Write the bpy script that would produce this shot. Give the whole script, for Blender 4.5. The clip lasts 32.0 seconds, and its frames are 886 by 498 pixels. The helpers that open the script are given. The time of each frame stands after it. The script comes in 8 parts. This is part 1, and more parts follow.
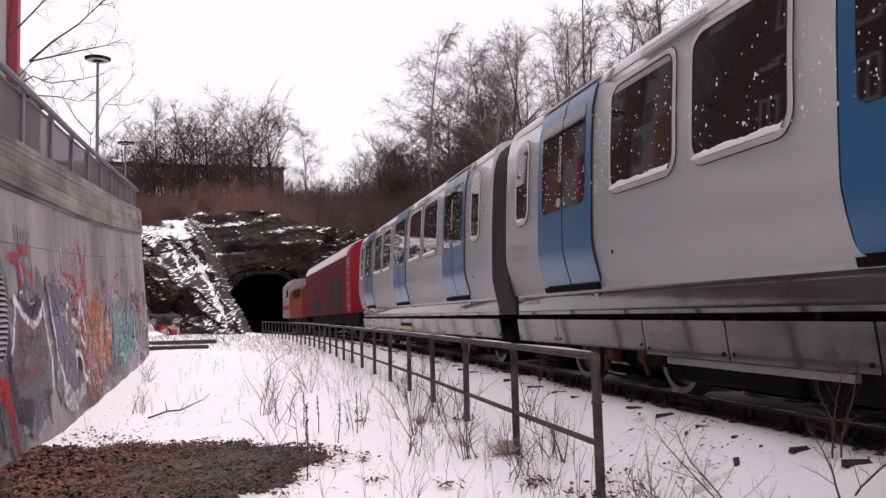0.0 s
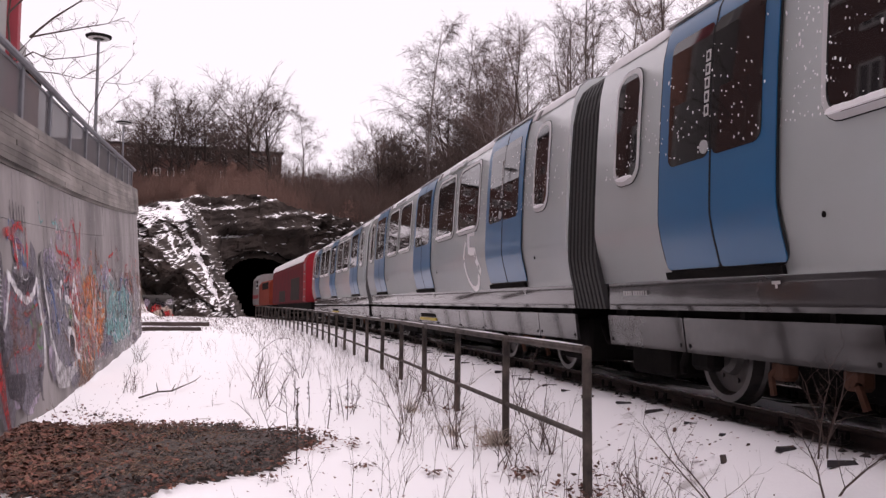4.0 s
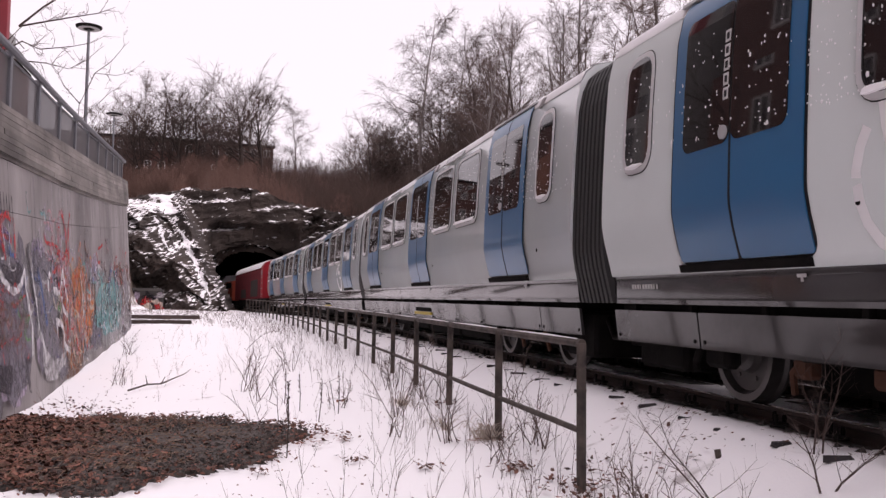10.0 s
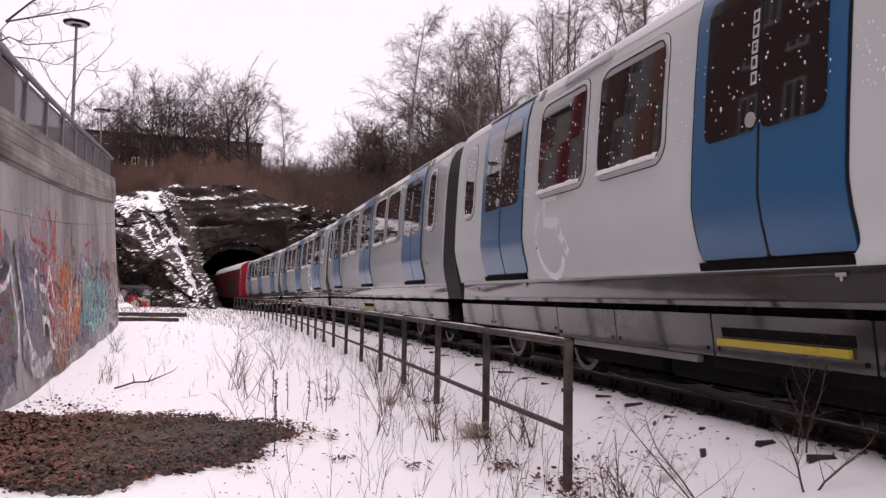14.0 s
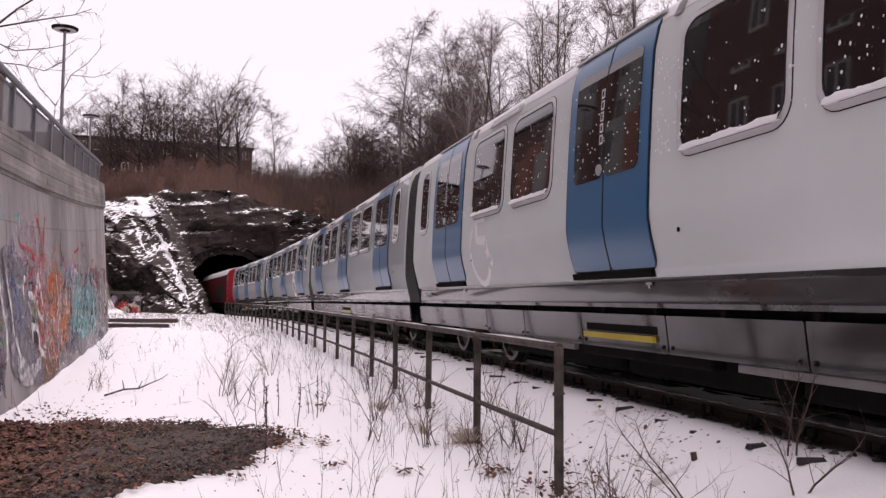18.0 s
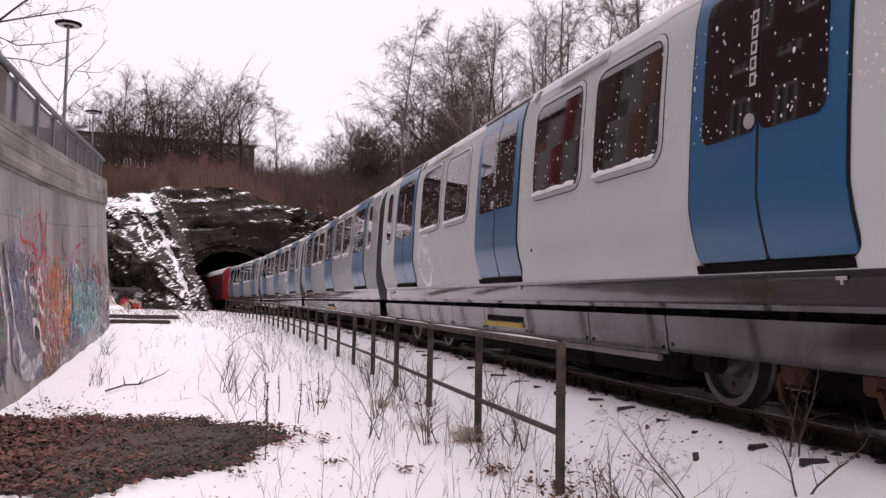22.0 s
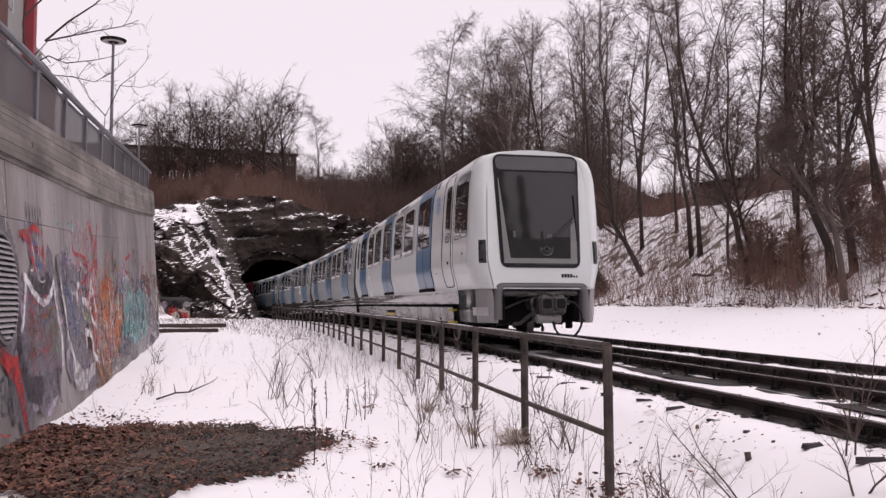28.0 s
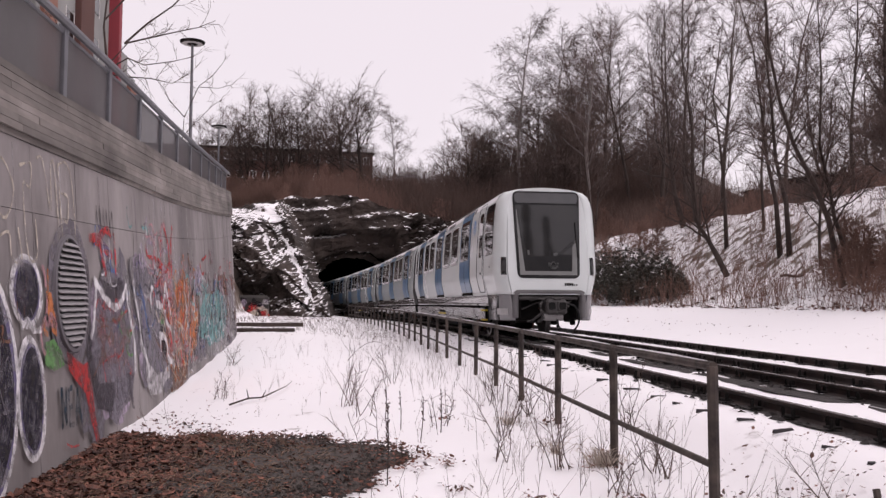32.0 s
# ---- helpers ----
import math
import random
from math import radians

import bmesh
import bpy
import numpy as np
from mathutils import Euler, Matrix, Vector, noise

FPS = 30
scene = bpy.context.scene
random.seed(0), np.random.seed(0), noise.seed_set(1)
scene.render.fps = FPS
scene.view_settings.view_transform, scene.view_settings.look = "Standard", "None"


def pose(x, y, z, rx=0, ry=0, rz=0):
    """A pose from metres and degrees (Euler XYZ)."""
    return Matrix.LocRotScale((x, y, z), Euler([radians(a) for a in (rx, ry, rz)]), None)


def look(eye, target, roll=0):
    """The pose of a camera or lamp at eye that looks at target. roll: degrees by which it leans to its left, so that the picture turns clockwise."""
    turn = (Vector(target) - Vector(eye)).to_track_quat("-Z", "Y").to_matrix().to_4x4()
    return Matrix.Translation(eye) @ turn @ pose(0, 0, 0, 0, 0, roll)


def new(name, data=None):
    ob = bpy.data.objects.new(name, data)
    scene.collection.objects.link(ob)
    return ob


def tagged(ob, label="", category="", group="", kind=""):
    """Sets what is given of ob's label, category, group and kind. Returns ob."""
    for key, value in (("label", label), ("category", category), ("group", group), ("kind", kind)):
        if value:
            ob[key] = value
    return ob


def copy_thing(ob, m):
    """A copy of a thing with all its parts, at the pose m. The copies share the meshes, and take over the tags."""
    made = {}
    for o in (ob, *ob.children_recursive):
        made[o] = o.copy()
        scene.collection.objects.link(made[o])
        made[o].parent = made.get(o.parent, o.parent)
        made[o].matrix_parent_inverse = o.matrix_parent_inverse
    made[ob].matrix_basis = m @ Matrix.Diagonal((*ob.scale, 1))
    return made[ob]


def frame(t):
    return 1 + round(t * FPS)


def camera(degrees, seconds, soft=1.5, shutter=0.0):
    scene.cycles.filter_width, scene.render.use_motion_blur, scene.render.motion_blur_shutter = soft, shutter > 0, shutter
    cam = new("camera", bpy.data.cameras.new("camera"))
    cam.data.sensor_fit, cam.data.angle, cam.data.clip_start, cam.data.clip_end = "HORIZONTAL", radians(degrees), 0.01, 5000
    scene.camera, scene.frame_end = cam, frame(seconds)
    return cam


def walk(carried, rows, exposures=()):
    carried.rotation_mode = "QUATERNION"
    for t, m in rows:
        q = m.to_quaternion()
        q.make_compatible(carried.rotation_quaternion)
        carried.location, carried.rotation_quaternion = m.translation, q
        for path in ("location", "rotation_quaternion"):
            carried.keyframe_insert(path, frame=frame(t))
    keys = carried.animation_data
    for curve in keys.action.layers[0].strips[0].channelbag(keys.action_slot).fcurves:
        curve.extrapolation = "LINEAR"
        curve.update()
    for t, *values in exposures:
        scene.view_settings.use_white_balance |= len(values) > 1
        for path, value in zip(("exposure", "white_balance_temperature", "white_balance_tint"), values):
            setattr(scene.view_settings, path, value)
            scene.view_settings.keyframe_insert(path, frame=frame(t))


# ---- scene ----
cam = camera(54.5, 32.0, soft=1.4)
# seconds, place, tilt, roll, heading: a camera held by hand beside the line
PATH = [
    (0, 0.003, -0.056, 1.382, 4.25, 1.33, -12.59),
    (0.5, -0.002, -0.081, 1.383, 4.26, 0.88, -12.63),
    (1, -0.002, -0.067, 1.378, 4.10, 0.65, -12.64),
    (1.5, 0.002, -0.072, 1.379, 3.88, 0.75, -12.55),
    (2, -0.000, -0.069, 1.386, 4.05, 0.38, -12.31),
    (2.5, -0.003, -0.052, 1.380, 4.42, -0.13, -12.67),
    (3, -0.005, -0.054, 1.375, 4.50, -0.39, -12.89),
    (3.5, -0.004, -0.067, 1.371, 4.13, -0.44, -12.95),
    (5.5, 0.008, -0.047, 1.372, 2.71, -1.29, -13.65),
    (6, 0.007, -0.029, 1.369, 2.67, -1.65, -13.73),
    (6.5, 0.004, -0.009, 1.367, 3.00, -1.43, -13.73),
    (7, 0.001, -0.004, 1.369, 3.37, -1.45, -13.78),
    (7.5, 0.005, -0.025, 1.364, 3.63, -1.36, -13.67),
    (8, 0.000, 0.007, 1.357, 3.29, -1.54, -13.75),
    (8.5, 0.008, 0.000, 1.353, 2.62, -1.40, -13.72),
    (9, 0.000, 0.000, 1.350, 2.30, -1.37, -13.80),
    (9.5, 0.004, 0.015, 1.353, 2.65, -1.11, -13.87),
    (10, 0.000, 0.009, 1.353, 3.29, -0.86, -13.61),
    (10.5, 0.002, 0.050, 1.346, 3.29, -1.00, -13.62),
    (11, 0.005, 0.050, 1.346, 3.09, -0.94, -13.74),
    (11.5, 0.005, 0.039, 1.349, 3.00, -0.94, -13.89),
    (12, 0.004, 0.025, 1.355, 3.14, -0.90, -13.96),
    (12.5, 0.006, 0.036, 1.360, 3.33, -0.81, -14.30),
    (13, 0.004, -0.002, 1.358, 3.36, -0.89, -14.37),
    (13.5, -0.000, -0.007, 1.356, 3.33, -1.14, -14.42),
    (14, -0.001, -0.011, 1.358, 3.20, -1.08, -14.38),
    (14.5, 0.001, 0.011, 1.357, 3.16, -1.08, -14.34),
    (16.5, 0.005, 0.010, 1.356, 3.21, -1.13, -14.86),
    (17, 0.006, 0.003, 1.361, 3.21, -1.13, -14.91),
    (17.5, 0.010, -0.010, 1.363, 3.33, -0.92, -14.91),
    (18, 0.009, -0.010, 1.369, 3.46, -0.71, -14.94),
    (18.5, 0.009, -0.023, 1.361, 3.38, -0.46, -14.95),
    (19, 0.013, -0.014, 1.364, 3.31, -0.34, -14.97),
    (19.5, 0.012, -0.004, 1.359, 3.28, -0.57, -15.02),
    (20, 0.009, -0.008, 1.362, 3.26, -0.79, -15.00),
    (20.5, 0.009, 0.003, 1.360, 3.31, -0.99, -14.92),
    (21, 0.005, 0.004, 1.363, 3.40, -0.90, -14.86),
    (21.5, 0.008, 0.005, 1.361, 3.37, -1.11, -14.87),
    (22, 0.006, 0.011, 1.359, 3.39, -1.19, -14.87),
    (22.5, 0.012, -0.010, 1.363, 3.58, -1.13, -14.69),
    (23, 0.001, -0.023, 1.368, 4.01, -1.10, -14.53),
    (23.5, 0.004, -0.004, 1.360, 4.16, -0.64, -14.47),
    (24, 0.003, -0.002, 1.355, 4.14, -1.20, -14.46),
    (24.5, 0.007, 0.000, 1.357, 3.91, -1.15, -14.57),
    (25, 0.004, 0.013, 1.361, 3.95, -1.47, -14.51),
    (25.5, 0.005, 0.010, 1.357, 4.00, -1.52, -14.37),
    (27.5, 0.004, 0.002, 1.351, 3.46, -0.51, -13.46),
    (28, 0.005, 0.011, 1.356, 3.59, 0.00, -11.96),
    (28.5, -0.002, 0.000, 1.353, 3.98, 0.47, -10.68),
    (29, 0.008, 0.005, 1.379, 3.99, 0.47, -9.35),
    (29.5, 0.024, 0.06, 1.386, 3.87, 0.07, -8.15),
    (30, 0.038, 0.2, 1.407, 3.59, -0.57, -7.33),
    (30.5, 0.044, 0.316, 1.42, 3.47, -0.55, -7.1),
    (31, 0.044, 0.425, 1.437, 3.42, -0.39, -7.06),
    (31.5, 0.057, 0.52, 1.452, 3.43, -0.47, -6.86),
    (32, 0.059, 0.53, 1.451, 3.44, -0.31, -6.96),
]
walk(cam, [(t, pose(x, y, z, 90 + tilt, roll, yaw)) for t, x, y, z, tilt, roll, yaw in PATH],
     exposures=[(0, 0.15, 6720, 25), (8, 0.13, 6720, 25), (25, 0.09, 6720, 25), (28, -0.09, 6710, 23), (32, -0.13, 6710, 22)])

# ---- light: a white overcast sky with a weak wide sun behind the cloud ----
world = bpy.data.worlds.new("overcast")
scene.world = world
world.use_nodes = True
wn, wl = world.node_tree.nodes, world.node_tree.links
wn.clear()
w_out = wn.new("ShaderNodeOutputWorld")
w_bg = wn.new("ShaderNodeBackground")
w_sky = wn.new("ShaderNodeTexSky")
w_sky.sky_type, w_sky.sun_disc = "NISHITA", False
w_sky.sun_elevation, w_sky.sun_rotation = radians(69), radians(105)
w_mix = wn.new("ShaderNodeMix")
w_mix.data_type = "RGBA"
w_mix.inputs["Factor"].default_value = 0.985
w_mix.inputs["B"].default_value = (0.93, 0.905, 0.925, 1)
w_bg.inputs["Strength"].default_value = 0.96
wl.new(w_sky.outputs[0], w_mix.inputs["A"])
wl.new(w_mix.outputs["Result"], w_bg.inputs["Color"])
wl.new(w_bg.outputs[0], w_out.inputs[0])
sun = new("sun", bpy.data.lights.new("sun", "SUN"))
sun.data.energy, sun.data.angle, sun.data.color = 1.55, radians(80), (1.0, 0.98, 0.96)
sun.matrix_world = look((11, -3, 30), (0, 0, 0))

# ---- materials ----
MATS = {}


def mat(name, col, col2=None, rough=0.7, metal=0.0, scale=3.0, fine=40.0, bump=0.15, mix=0.5, spec=0.5,
        stretch=(1, 1, 1), island=0.0, snow=None, coat=0.0):
    """A two-scale noise material. snow: (least upward lean, patch size) lays snow on upward faces."""
    if name in MATS:
        return MATS[name]
    m = bpy.data.materials.new(name)
    m.use_nodes = True
    n, l = m.node_tree.nodes, m.node_tree.links
    b = n["Principled BSDF"]
    b.inputs["Roughness"].default_value = rough
    b.inputs["Metallic"].default_value = metal
    b.inputs["Specular IOR Level"].default_value = spec
    b.inputs["Coat Weight"].default_value = coat
    b.inputs["Coat Roughness"].default_value = 0.04
    tc = n.new("ShaderNodeTexCoord")
    mp = n.new("ShaderNodeMapping")
    mp.inputs["Scale"].default_value = stretch
    l.new(tc.outputs["Object"], mp.inputs["Vector"])
    big, small = n.new("ShaderNodeTexNoise"), n.new("ShaderNodeTexNoise")
    big.inputs["Scale"].default_value, small.inputs["Scale"].default_value = scale, fine
    big.inputs["Detail"].default_value, small.inputs["Detail"].default_value = 5, 4
    for t in (big, small):
        l.new(mp.outputs[0], t.inputs["Vector"])
    ramp = n.new("ShaderNodeMapRange")
    ramp.inputs["From Min"].default_value, ramp.inputs["From Max"].default_value = 0.32, 0.68
    l.new(big.outputs["Fac"], ramp.inputs["Value"])
    addn = n.new("ShaderNodeMath")
    addn.operation = "MULTIPLY_ADD"
    addn.inputs[1].default_value, addn.inputs[2].default_value = 0.5, -0.25
    l.new(small.outputs["Fac"], addn.inputs[0])
    summ = n.new("ShaderNodeMath")
    summ.operation = "ADD"
    summ.use_clamp = True
    l.new(ramp.outputs[0], summ.inputs[0])
    l.new(addn.outputs[0], summ.inputs[1])
    fac = n.new("ShaderNodeMath")
    fac.operation = "MULTIPLY"
    fac.inputs[1].default_value = mix
    l.new(summ.outputs[0], fac.inputs[0])
    cm = n.new("ShaderNodeMix")
    cm.data_type = "RGBA"
    c2 = col2 or tuple(c * 0.6 for c in col)
    cm.inputs["A"].default_value, cm.inputs["B"].default_value = (*col, 1), (*c2, 1)
    l.new(fac.outputs[0], cm.inputs["Factor"])
    colour = cm.outputs["Result"]
    if island:
        inf = n.new("ShaderNodeObjectInfo")
        hv = n.new("ShaderNodeHueSaturation")
        mr = n.new("ShaderNodeMapRange")
        mr.inputs["To Min"].default_value, mr.inputs["To Max"].default_value = 1 - island, 1 + island
        l.new(inf.outputs["Random"], mr.inputs["Value"])
        l.new(mr.outputs[0], hv.inputs["Value"])
        l.new(colour, hv.inputs["Color"])
        colour = hv.outputs[0]
    if snow:
        geo = n.new("ShaderNodeNewGeometry")
        sep = n.new("ShaderNodeSeparateXYZ")
        l.new(geo.outputs["Normal"], sep.inputs[0])
        sn = n.new("ShaderNodeTexNoise")
        sn.inputs["Scale"].default_value, sn.inputs["Detail"].default_value = snow[1], 6
        l.new(tc.outputs["Object"], sn.inputs["Vector"])
        ad = n.new("ShaderNodeMath")
        ad.operation = "MULTIPLY_ADD"
        ad.inputs[1].default_value = 1.1
        l.new(sn.outputs["Fac"], ad.inputs[0])
        l.new(sep.outputs["Z"], ad.inputs[2])
        if len(snow) > 2:                   # a finer grain that breaks the edges up
            sf, af = n.new("ShaderNodeTexNoise"), n.new("ShaderNodeMath")
            sf.inputs["Scale"].default_value, sf.inputs["Detail"].default_value = snow[2], 5
            af.operation = "MULTIPLY_ADD"
            af.inputs[1].default_value = 0.9
            l.new(tc.outputs["Object"], sf.inputs["Vector"])
            l.new(sf.outputs["Fac"], af.inputs[0])
            l.new(ad.outputs[0], af.inputs[2])
            ad = af
        th = n.new("ShaderNodeMapRange")
        th.inputs["From Min"].default_value, th.inputs["From Max"].default_value = snow[0] + 0.5, snow[0] + 0.62
        l.new(ad.outputs[0], th.inputs["Value"])
        sm = n.new("ShaderNodeMix")
        sm.data_type = "RGBA"
        sm.inputs["B"].default_value = (0.88, 0.865, 0.885, 1)
        l.new(th.outputs[0], sm.inputs["Factor"])
        l.new(colour, sm.inputs["A"])
        colour = sm.outputs["Result"]
    l.new(colour, b.inputs["Base Color"])
    if bump:
        bp = n.new("ShaderNodeBump")
        bp.inputs["Strength"].default_value = bump
        bp.inputs["Distance"].default_value = 0.02
        l.new(summ.outputs[0], bp.inputs["Height"])
        l.new(bp.outputs[0], b.inputs["Normal"])
    MATS[name] = m
    return m


SNOW = mat("snow", (0.90, 0.885, 0.905), (0.80, 0.785, 0.81), rough=0.65, scale=1.3, fine=60, bump=0.5, mix=0.35)
GROUND = mat("snowy ground", (0.10, 0.07, 0.055), (0.2, 0.16, 0.13), rough=0.75, scale=1.5, fine=50, bump=0.45, mix=0.8, snow=(0.72, 1.7))
CONCRETE = mat("concrete", (0.315, 0.284, 0.282), (0.115, 0.100, 0.100), rough=0.9, scale=0.9, fine=11, bump=0.3, mix=0.88, stretch=(1, 1, 0.35))
COPING = mat("coping concrete", (0.25, 0.222, 0.206), (0.085, 0.073, 0.067), rough=0.9, scale=1.6, fine=14, bump=0.4, mix=1.0, stretch=(1, 0.35, 1), island=0.2)
VENTSLAT = mat("dull vent steel", (0.36, 0.34, 0.35), (0.19, 0.18, 0.185), rough=0.55, metal=0.2, scale=6, fine=40, bump=0.05)
STEEL_GREY = mat("galvanised steel", (0.22, 0.22, 0.24), (0.12, 0.12, 0.13), rough=0.5, metal=0.7, scale=4, fine=60, bump=0.05)
MESH_PANEL = mat("weathered panel", (0.12, 0.108, 0.112), (0.075, 0.067, 0.07), rough=0.55, scale=2, fine=50, bump=0.05)
FENCE = mat("rusted tube", (0.024, 0.018, 0.0165), (0.115, 0.090, 0.076), rough=0.85, metal=0.0, scale=7, fine=45, bump=0.35, mix=0.75)
RAIL = mat("rusty rail", (0.020, 0.0130, 0.0125), (0.058, 0.032, 0.026), rough=0.75, metal=0.1, scale=6, fine=80, bump=0.2)
RAILTOP = mat("polished rail head", (0.6, 0.58, 0.58), (0.4, 0.38, 0.37), rough=0.25, metal=0.9, scale=5, fine=60, bump=0.02)
BALLAST = mat("dark ballast", (0.022, 0.019, 0.019), (0.06, 0.052, 0.05), rough=0.95, scale=10, fine=50, bump=0.8, mix=0.8)
SLEEPER = mat("tarred sleeper", (0.02, 0.018, 0.022), (0.06, 0.05, 0.05), rough=0.85, scale=6, fine=40, bump=0.3)
WHITE = mat("white train paint", (0.66, 0.705, 0.70), (0.59, 0.625, 0.62), rough=0.26, scale=1.1, fine=4, bump=0.035, mix=0.45, coat=0.45)
ROOFSNOW = mat("roof frost", (0.80, 0.79, 0.81), (0.6, 0.59, 0.6), rough=0.6, scale=3, fine=40, bump=0.2, mix=0.5)
GREY = mat("grey train paint", (0.032, 0.030, 0.031), (0.05, 0.047, 0.048), rough=0.07, scale=1.2, fine=30, bump=0.004, mix=0.6, coat=0.4)
BLUE = mat("blue door paint", (0.012, 0.122, 0.275), (0.017, 0.142, 0.30), rough=0.3, scale=1.0, fine=20, bump=0.012, mix=0.5, coat=0.16)
GLASS = mat("dark window glass", (0.012, 0.01, 0.011), (0.02, 0.016, 0.016), rough=0.03, scale=1, fine=8, bump=0.0, spec=0.6)
RUBBER = mat("black rubber", (0.010, 0.010, 0.011), (0.02, 0.02, 0.02), rough=0.6, scale=5, fine=40, bump=0.05, spec=0.25)
FRAMEGREY = mat("window surround", (0.42, 0.42, 0.43), (0.3, 0.3, 0.3), rough=0.4, scale=4, fine=40, bump=0.02)
# dirt plus the shade below the train, both in this near-black colour
UNDER = mat("dirty shade-dark underframe", (0.007, 0.0065, 0.0065), (0.017, 0.0145, 0.0135), rough=0.9, scale=5, fine=40, bump=0.2, spec=0.08)
WHEELM = mat("wheel steel", (0.07, 0.065, 0.065), (0.13, 0.12, 0.115), rough=0.5, metal=0.6, scale=5, fine=40, bump=0.05)
TYRE = mat("worn wheel tyre", (0.13, 0.123, 0.122), (0.07, 0.066, 0.065), rough=0.4, metal=0.7, scale=5, fine=40, bump=0.03)
RUSTY = mat("rusty brake gear", (0.11, 0.045, 0.025), (0.06, 0.03, 0.02), rough=0.85, scale=8, fine=40, bump=0.3)
YELLOW = mat("yellow paint", (0.55, 0.42, 0.03), (0.4, 0.3, 0.03), rough=0.5, scale=5, fine=40, bump=0.02)
REDW = mat("red wagon paint", (0.27, 0.012, 0.020), (0.17, 0.010, 0.015), rough=0.6, scale=1.5, fine=30, bump=0.03, spec=0.2)
REDDARK = mat("faded wagon red", (0.115, 0.010, 0.015), (0.055, 0.009, 0.012), rough=0.85, scale=1.2, fine=25, bump=0.05, spec=0.12)
WAGGREY = mat("grey tarpaulin patch", (0.040, 0.033, 0.031), (0.024, 0.020, 0.019), rough=0.9, scale=2, fine=30, bump=0.1, spec=0.1)
# both loco paints are darkened: the tunnel's shade is in their colour
ORANGE = mat("orange loco paint", (0.20, 0.036, 0.02), (0.13, 0.022, 0.014), rough=0.75, scale=2, fine=30, bump=0.03, spec=0.15)
PALE = mat("pale loco paint", (0.26, 0.25, 0.25), (0.17, 0.16, 0.16), rough=0.7, scale=2, fine=30, bump=0.03, spec=0.2)
CLIFF = mat("cliff rock", (0.029, 0.0215, 0.0185), (0.082, 0.061, 0.052), rough=0.92, scale=0.35, fine=3, bump=0.9, mix=0.8, snow=(1.30, 0.45, 1.6))
# far darker than the cliff: the tunnel's shade is in this colour
TUNNEL = mat("shade-black tunnel", (0.004, 0.0036, 0.0036), (0.008, 0.007, 0.007), rough=0.95, scale=0.8, fine=5, bump=0.8, spec=0.0)
BARK = mat("dark bark", (0.042, 0.029, 0.0245), (0.085, 0.062, 0.053), rough=0.9, scale=3, fine=30, bump=0.5, island=0.3)
TWIG = mat("bare twigs", (0.104, 0.072, 0.063), (0.064, 0.045, 0.040), rough=0.9, scale=1, fine=10, bump=0, island=0.3)
PALEBARK = mat("pale bark", (0.13, 0.10, 0.088), (0.07, 0.053, 0.047), rough=0.9, scale=3, fine=30, bump=0.5)
BIRCHBARK = mat("birch bark", (0.22, 0.19, 0.18), (0.06, 0.05, 0.05), rough=0.85, scale=2, fine=12, bump=0.3)
BRUSH = mat("brown brush", (0.200, 0.116, 0.091), (0.102, 0.063, 0.051), rough=0.95, scale=0.4, fine=5, bump=0, island=0.25)
DARKBRUSH = mat("dark brush", (0.104, 0.066, 0.054), (0.058, 0.038, 0.032), rough=0.95, scale=0.4, fine=5, bump=0, island=0.25)
WEED = mat("dry weeds", (0.105, 0.072, 0.058), (0.055, 0.038, 0.032), rough=0.9, scale=1, fine=10, bump=0)
LEAF = mat("dead leaves", (0.160, 0.064, 0.043), (0.045, 0.021, 0.016), rough=0.8, scale=6, fine=40, bump=0.3, mix=0.9)
STRAW = mat("dry straw", (0.23, 0.15, 0.10), (0.13, 0.085, 0.06), rough=0.85, scale=4, fine=30, bump=0)
GRAVEL = mat("wet gravel", (0.027, 0.022, 0.020), (0.070, 0.055, 0.048), rough=0.85, scale=9, fine=70, bump=0.8, mix=0.8)
BRICK = mat("brown brick", (0.115, 0.052, 0.043), (0.075, 0.036, 0.031), rough=0.9, scale=0.6, fine=20, bump=0.1)
PLASTERG = mat("grey render", (0.30, 0.30, 0.29), (0.22, 0.22, 0.215), rough=0.9, scale=0.7, fine=15, bump=0.1)
REDCLAD = mat("red cladding", (0.28, 0.03, 0.042), (0.2, 0.026, 0.036), rough=0.6, scale=0.8, fine=20, bump=0.03)
ORCLAD = mat("orange cladding", (0.27, 0.105, 0.066), (0.20, 0.078, 0.052), rough=0.6, scale=0.8, fine=20, bump=0.03)
WINLIGHT = mat("pale window frame", (0.6, 0.58, 0.57), (0.5, 0.48, 0.47), rough=0.6, scale=2, fine=20, bump=0)

# each scrap of leaf and each stone has its own tone
for _m, _lo, _hi in ((LEAF, 0.25, 1.9), (GRAVEL, 0.4, 1.8)):
    _n, _l = _m.node_tree.nodes, _m.node_tree.links
    _b = _n["Principled BSDF"]
    _src = _b.inputs["Base Color"].links[0].from_socket
    _g, _r, _h = _n.new("ShaderNodeNewGeometry"), _n.new("ShaderNodeMapRange"), _n.new("ShaderNodeHueSaturation")
    _r.inputs["To Min"].default_value, _r.inputs["To Max"].default_value = _lo, _hi
    _l.new(_g.outputs["Random Per Island"], _r.inputs["Value"])
    _l.new(_r.outputs[0], _h.inputs["Value"])
    _l.new(_src, _h.inputs["Color"])
    _l.new(_h.outputs[0], _b.inputs["Base Color"])
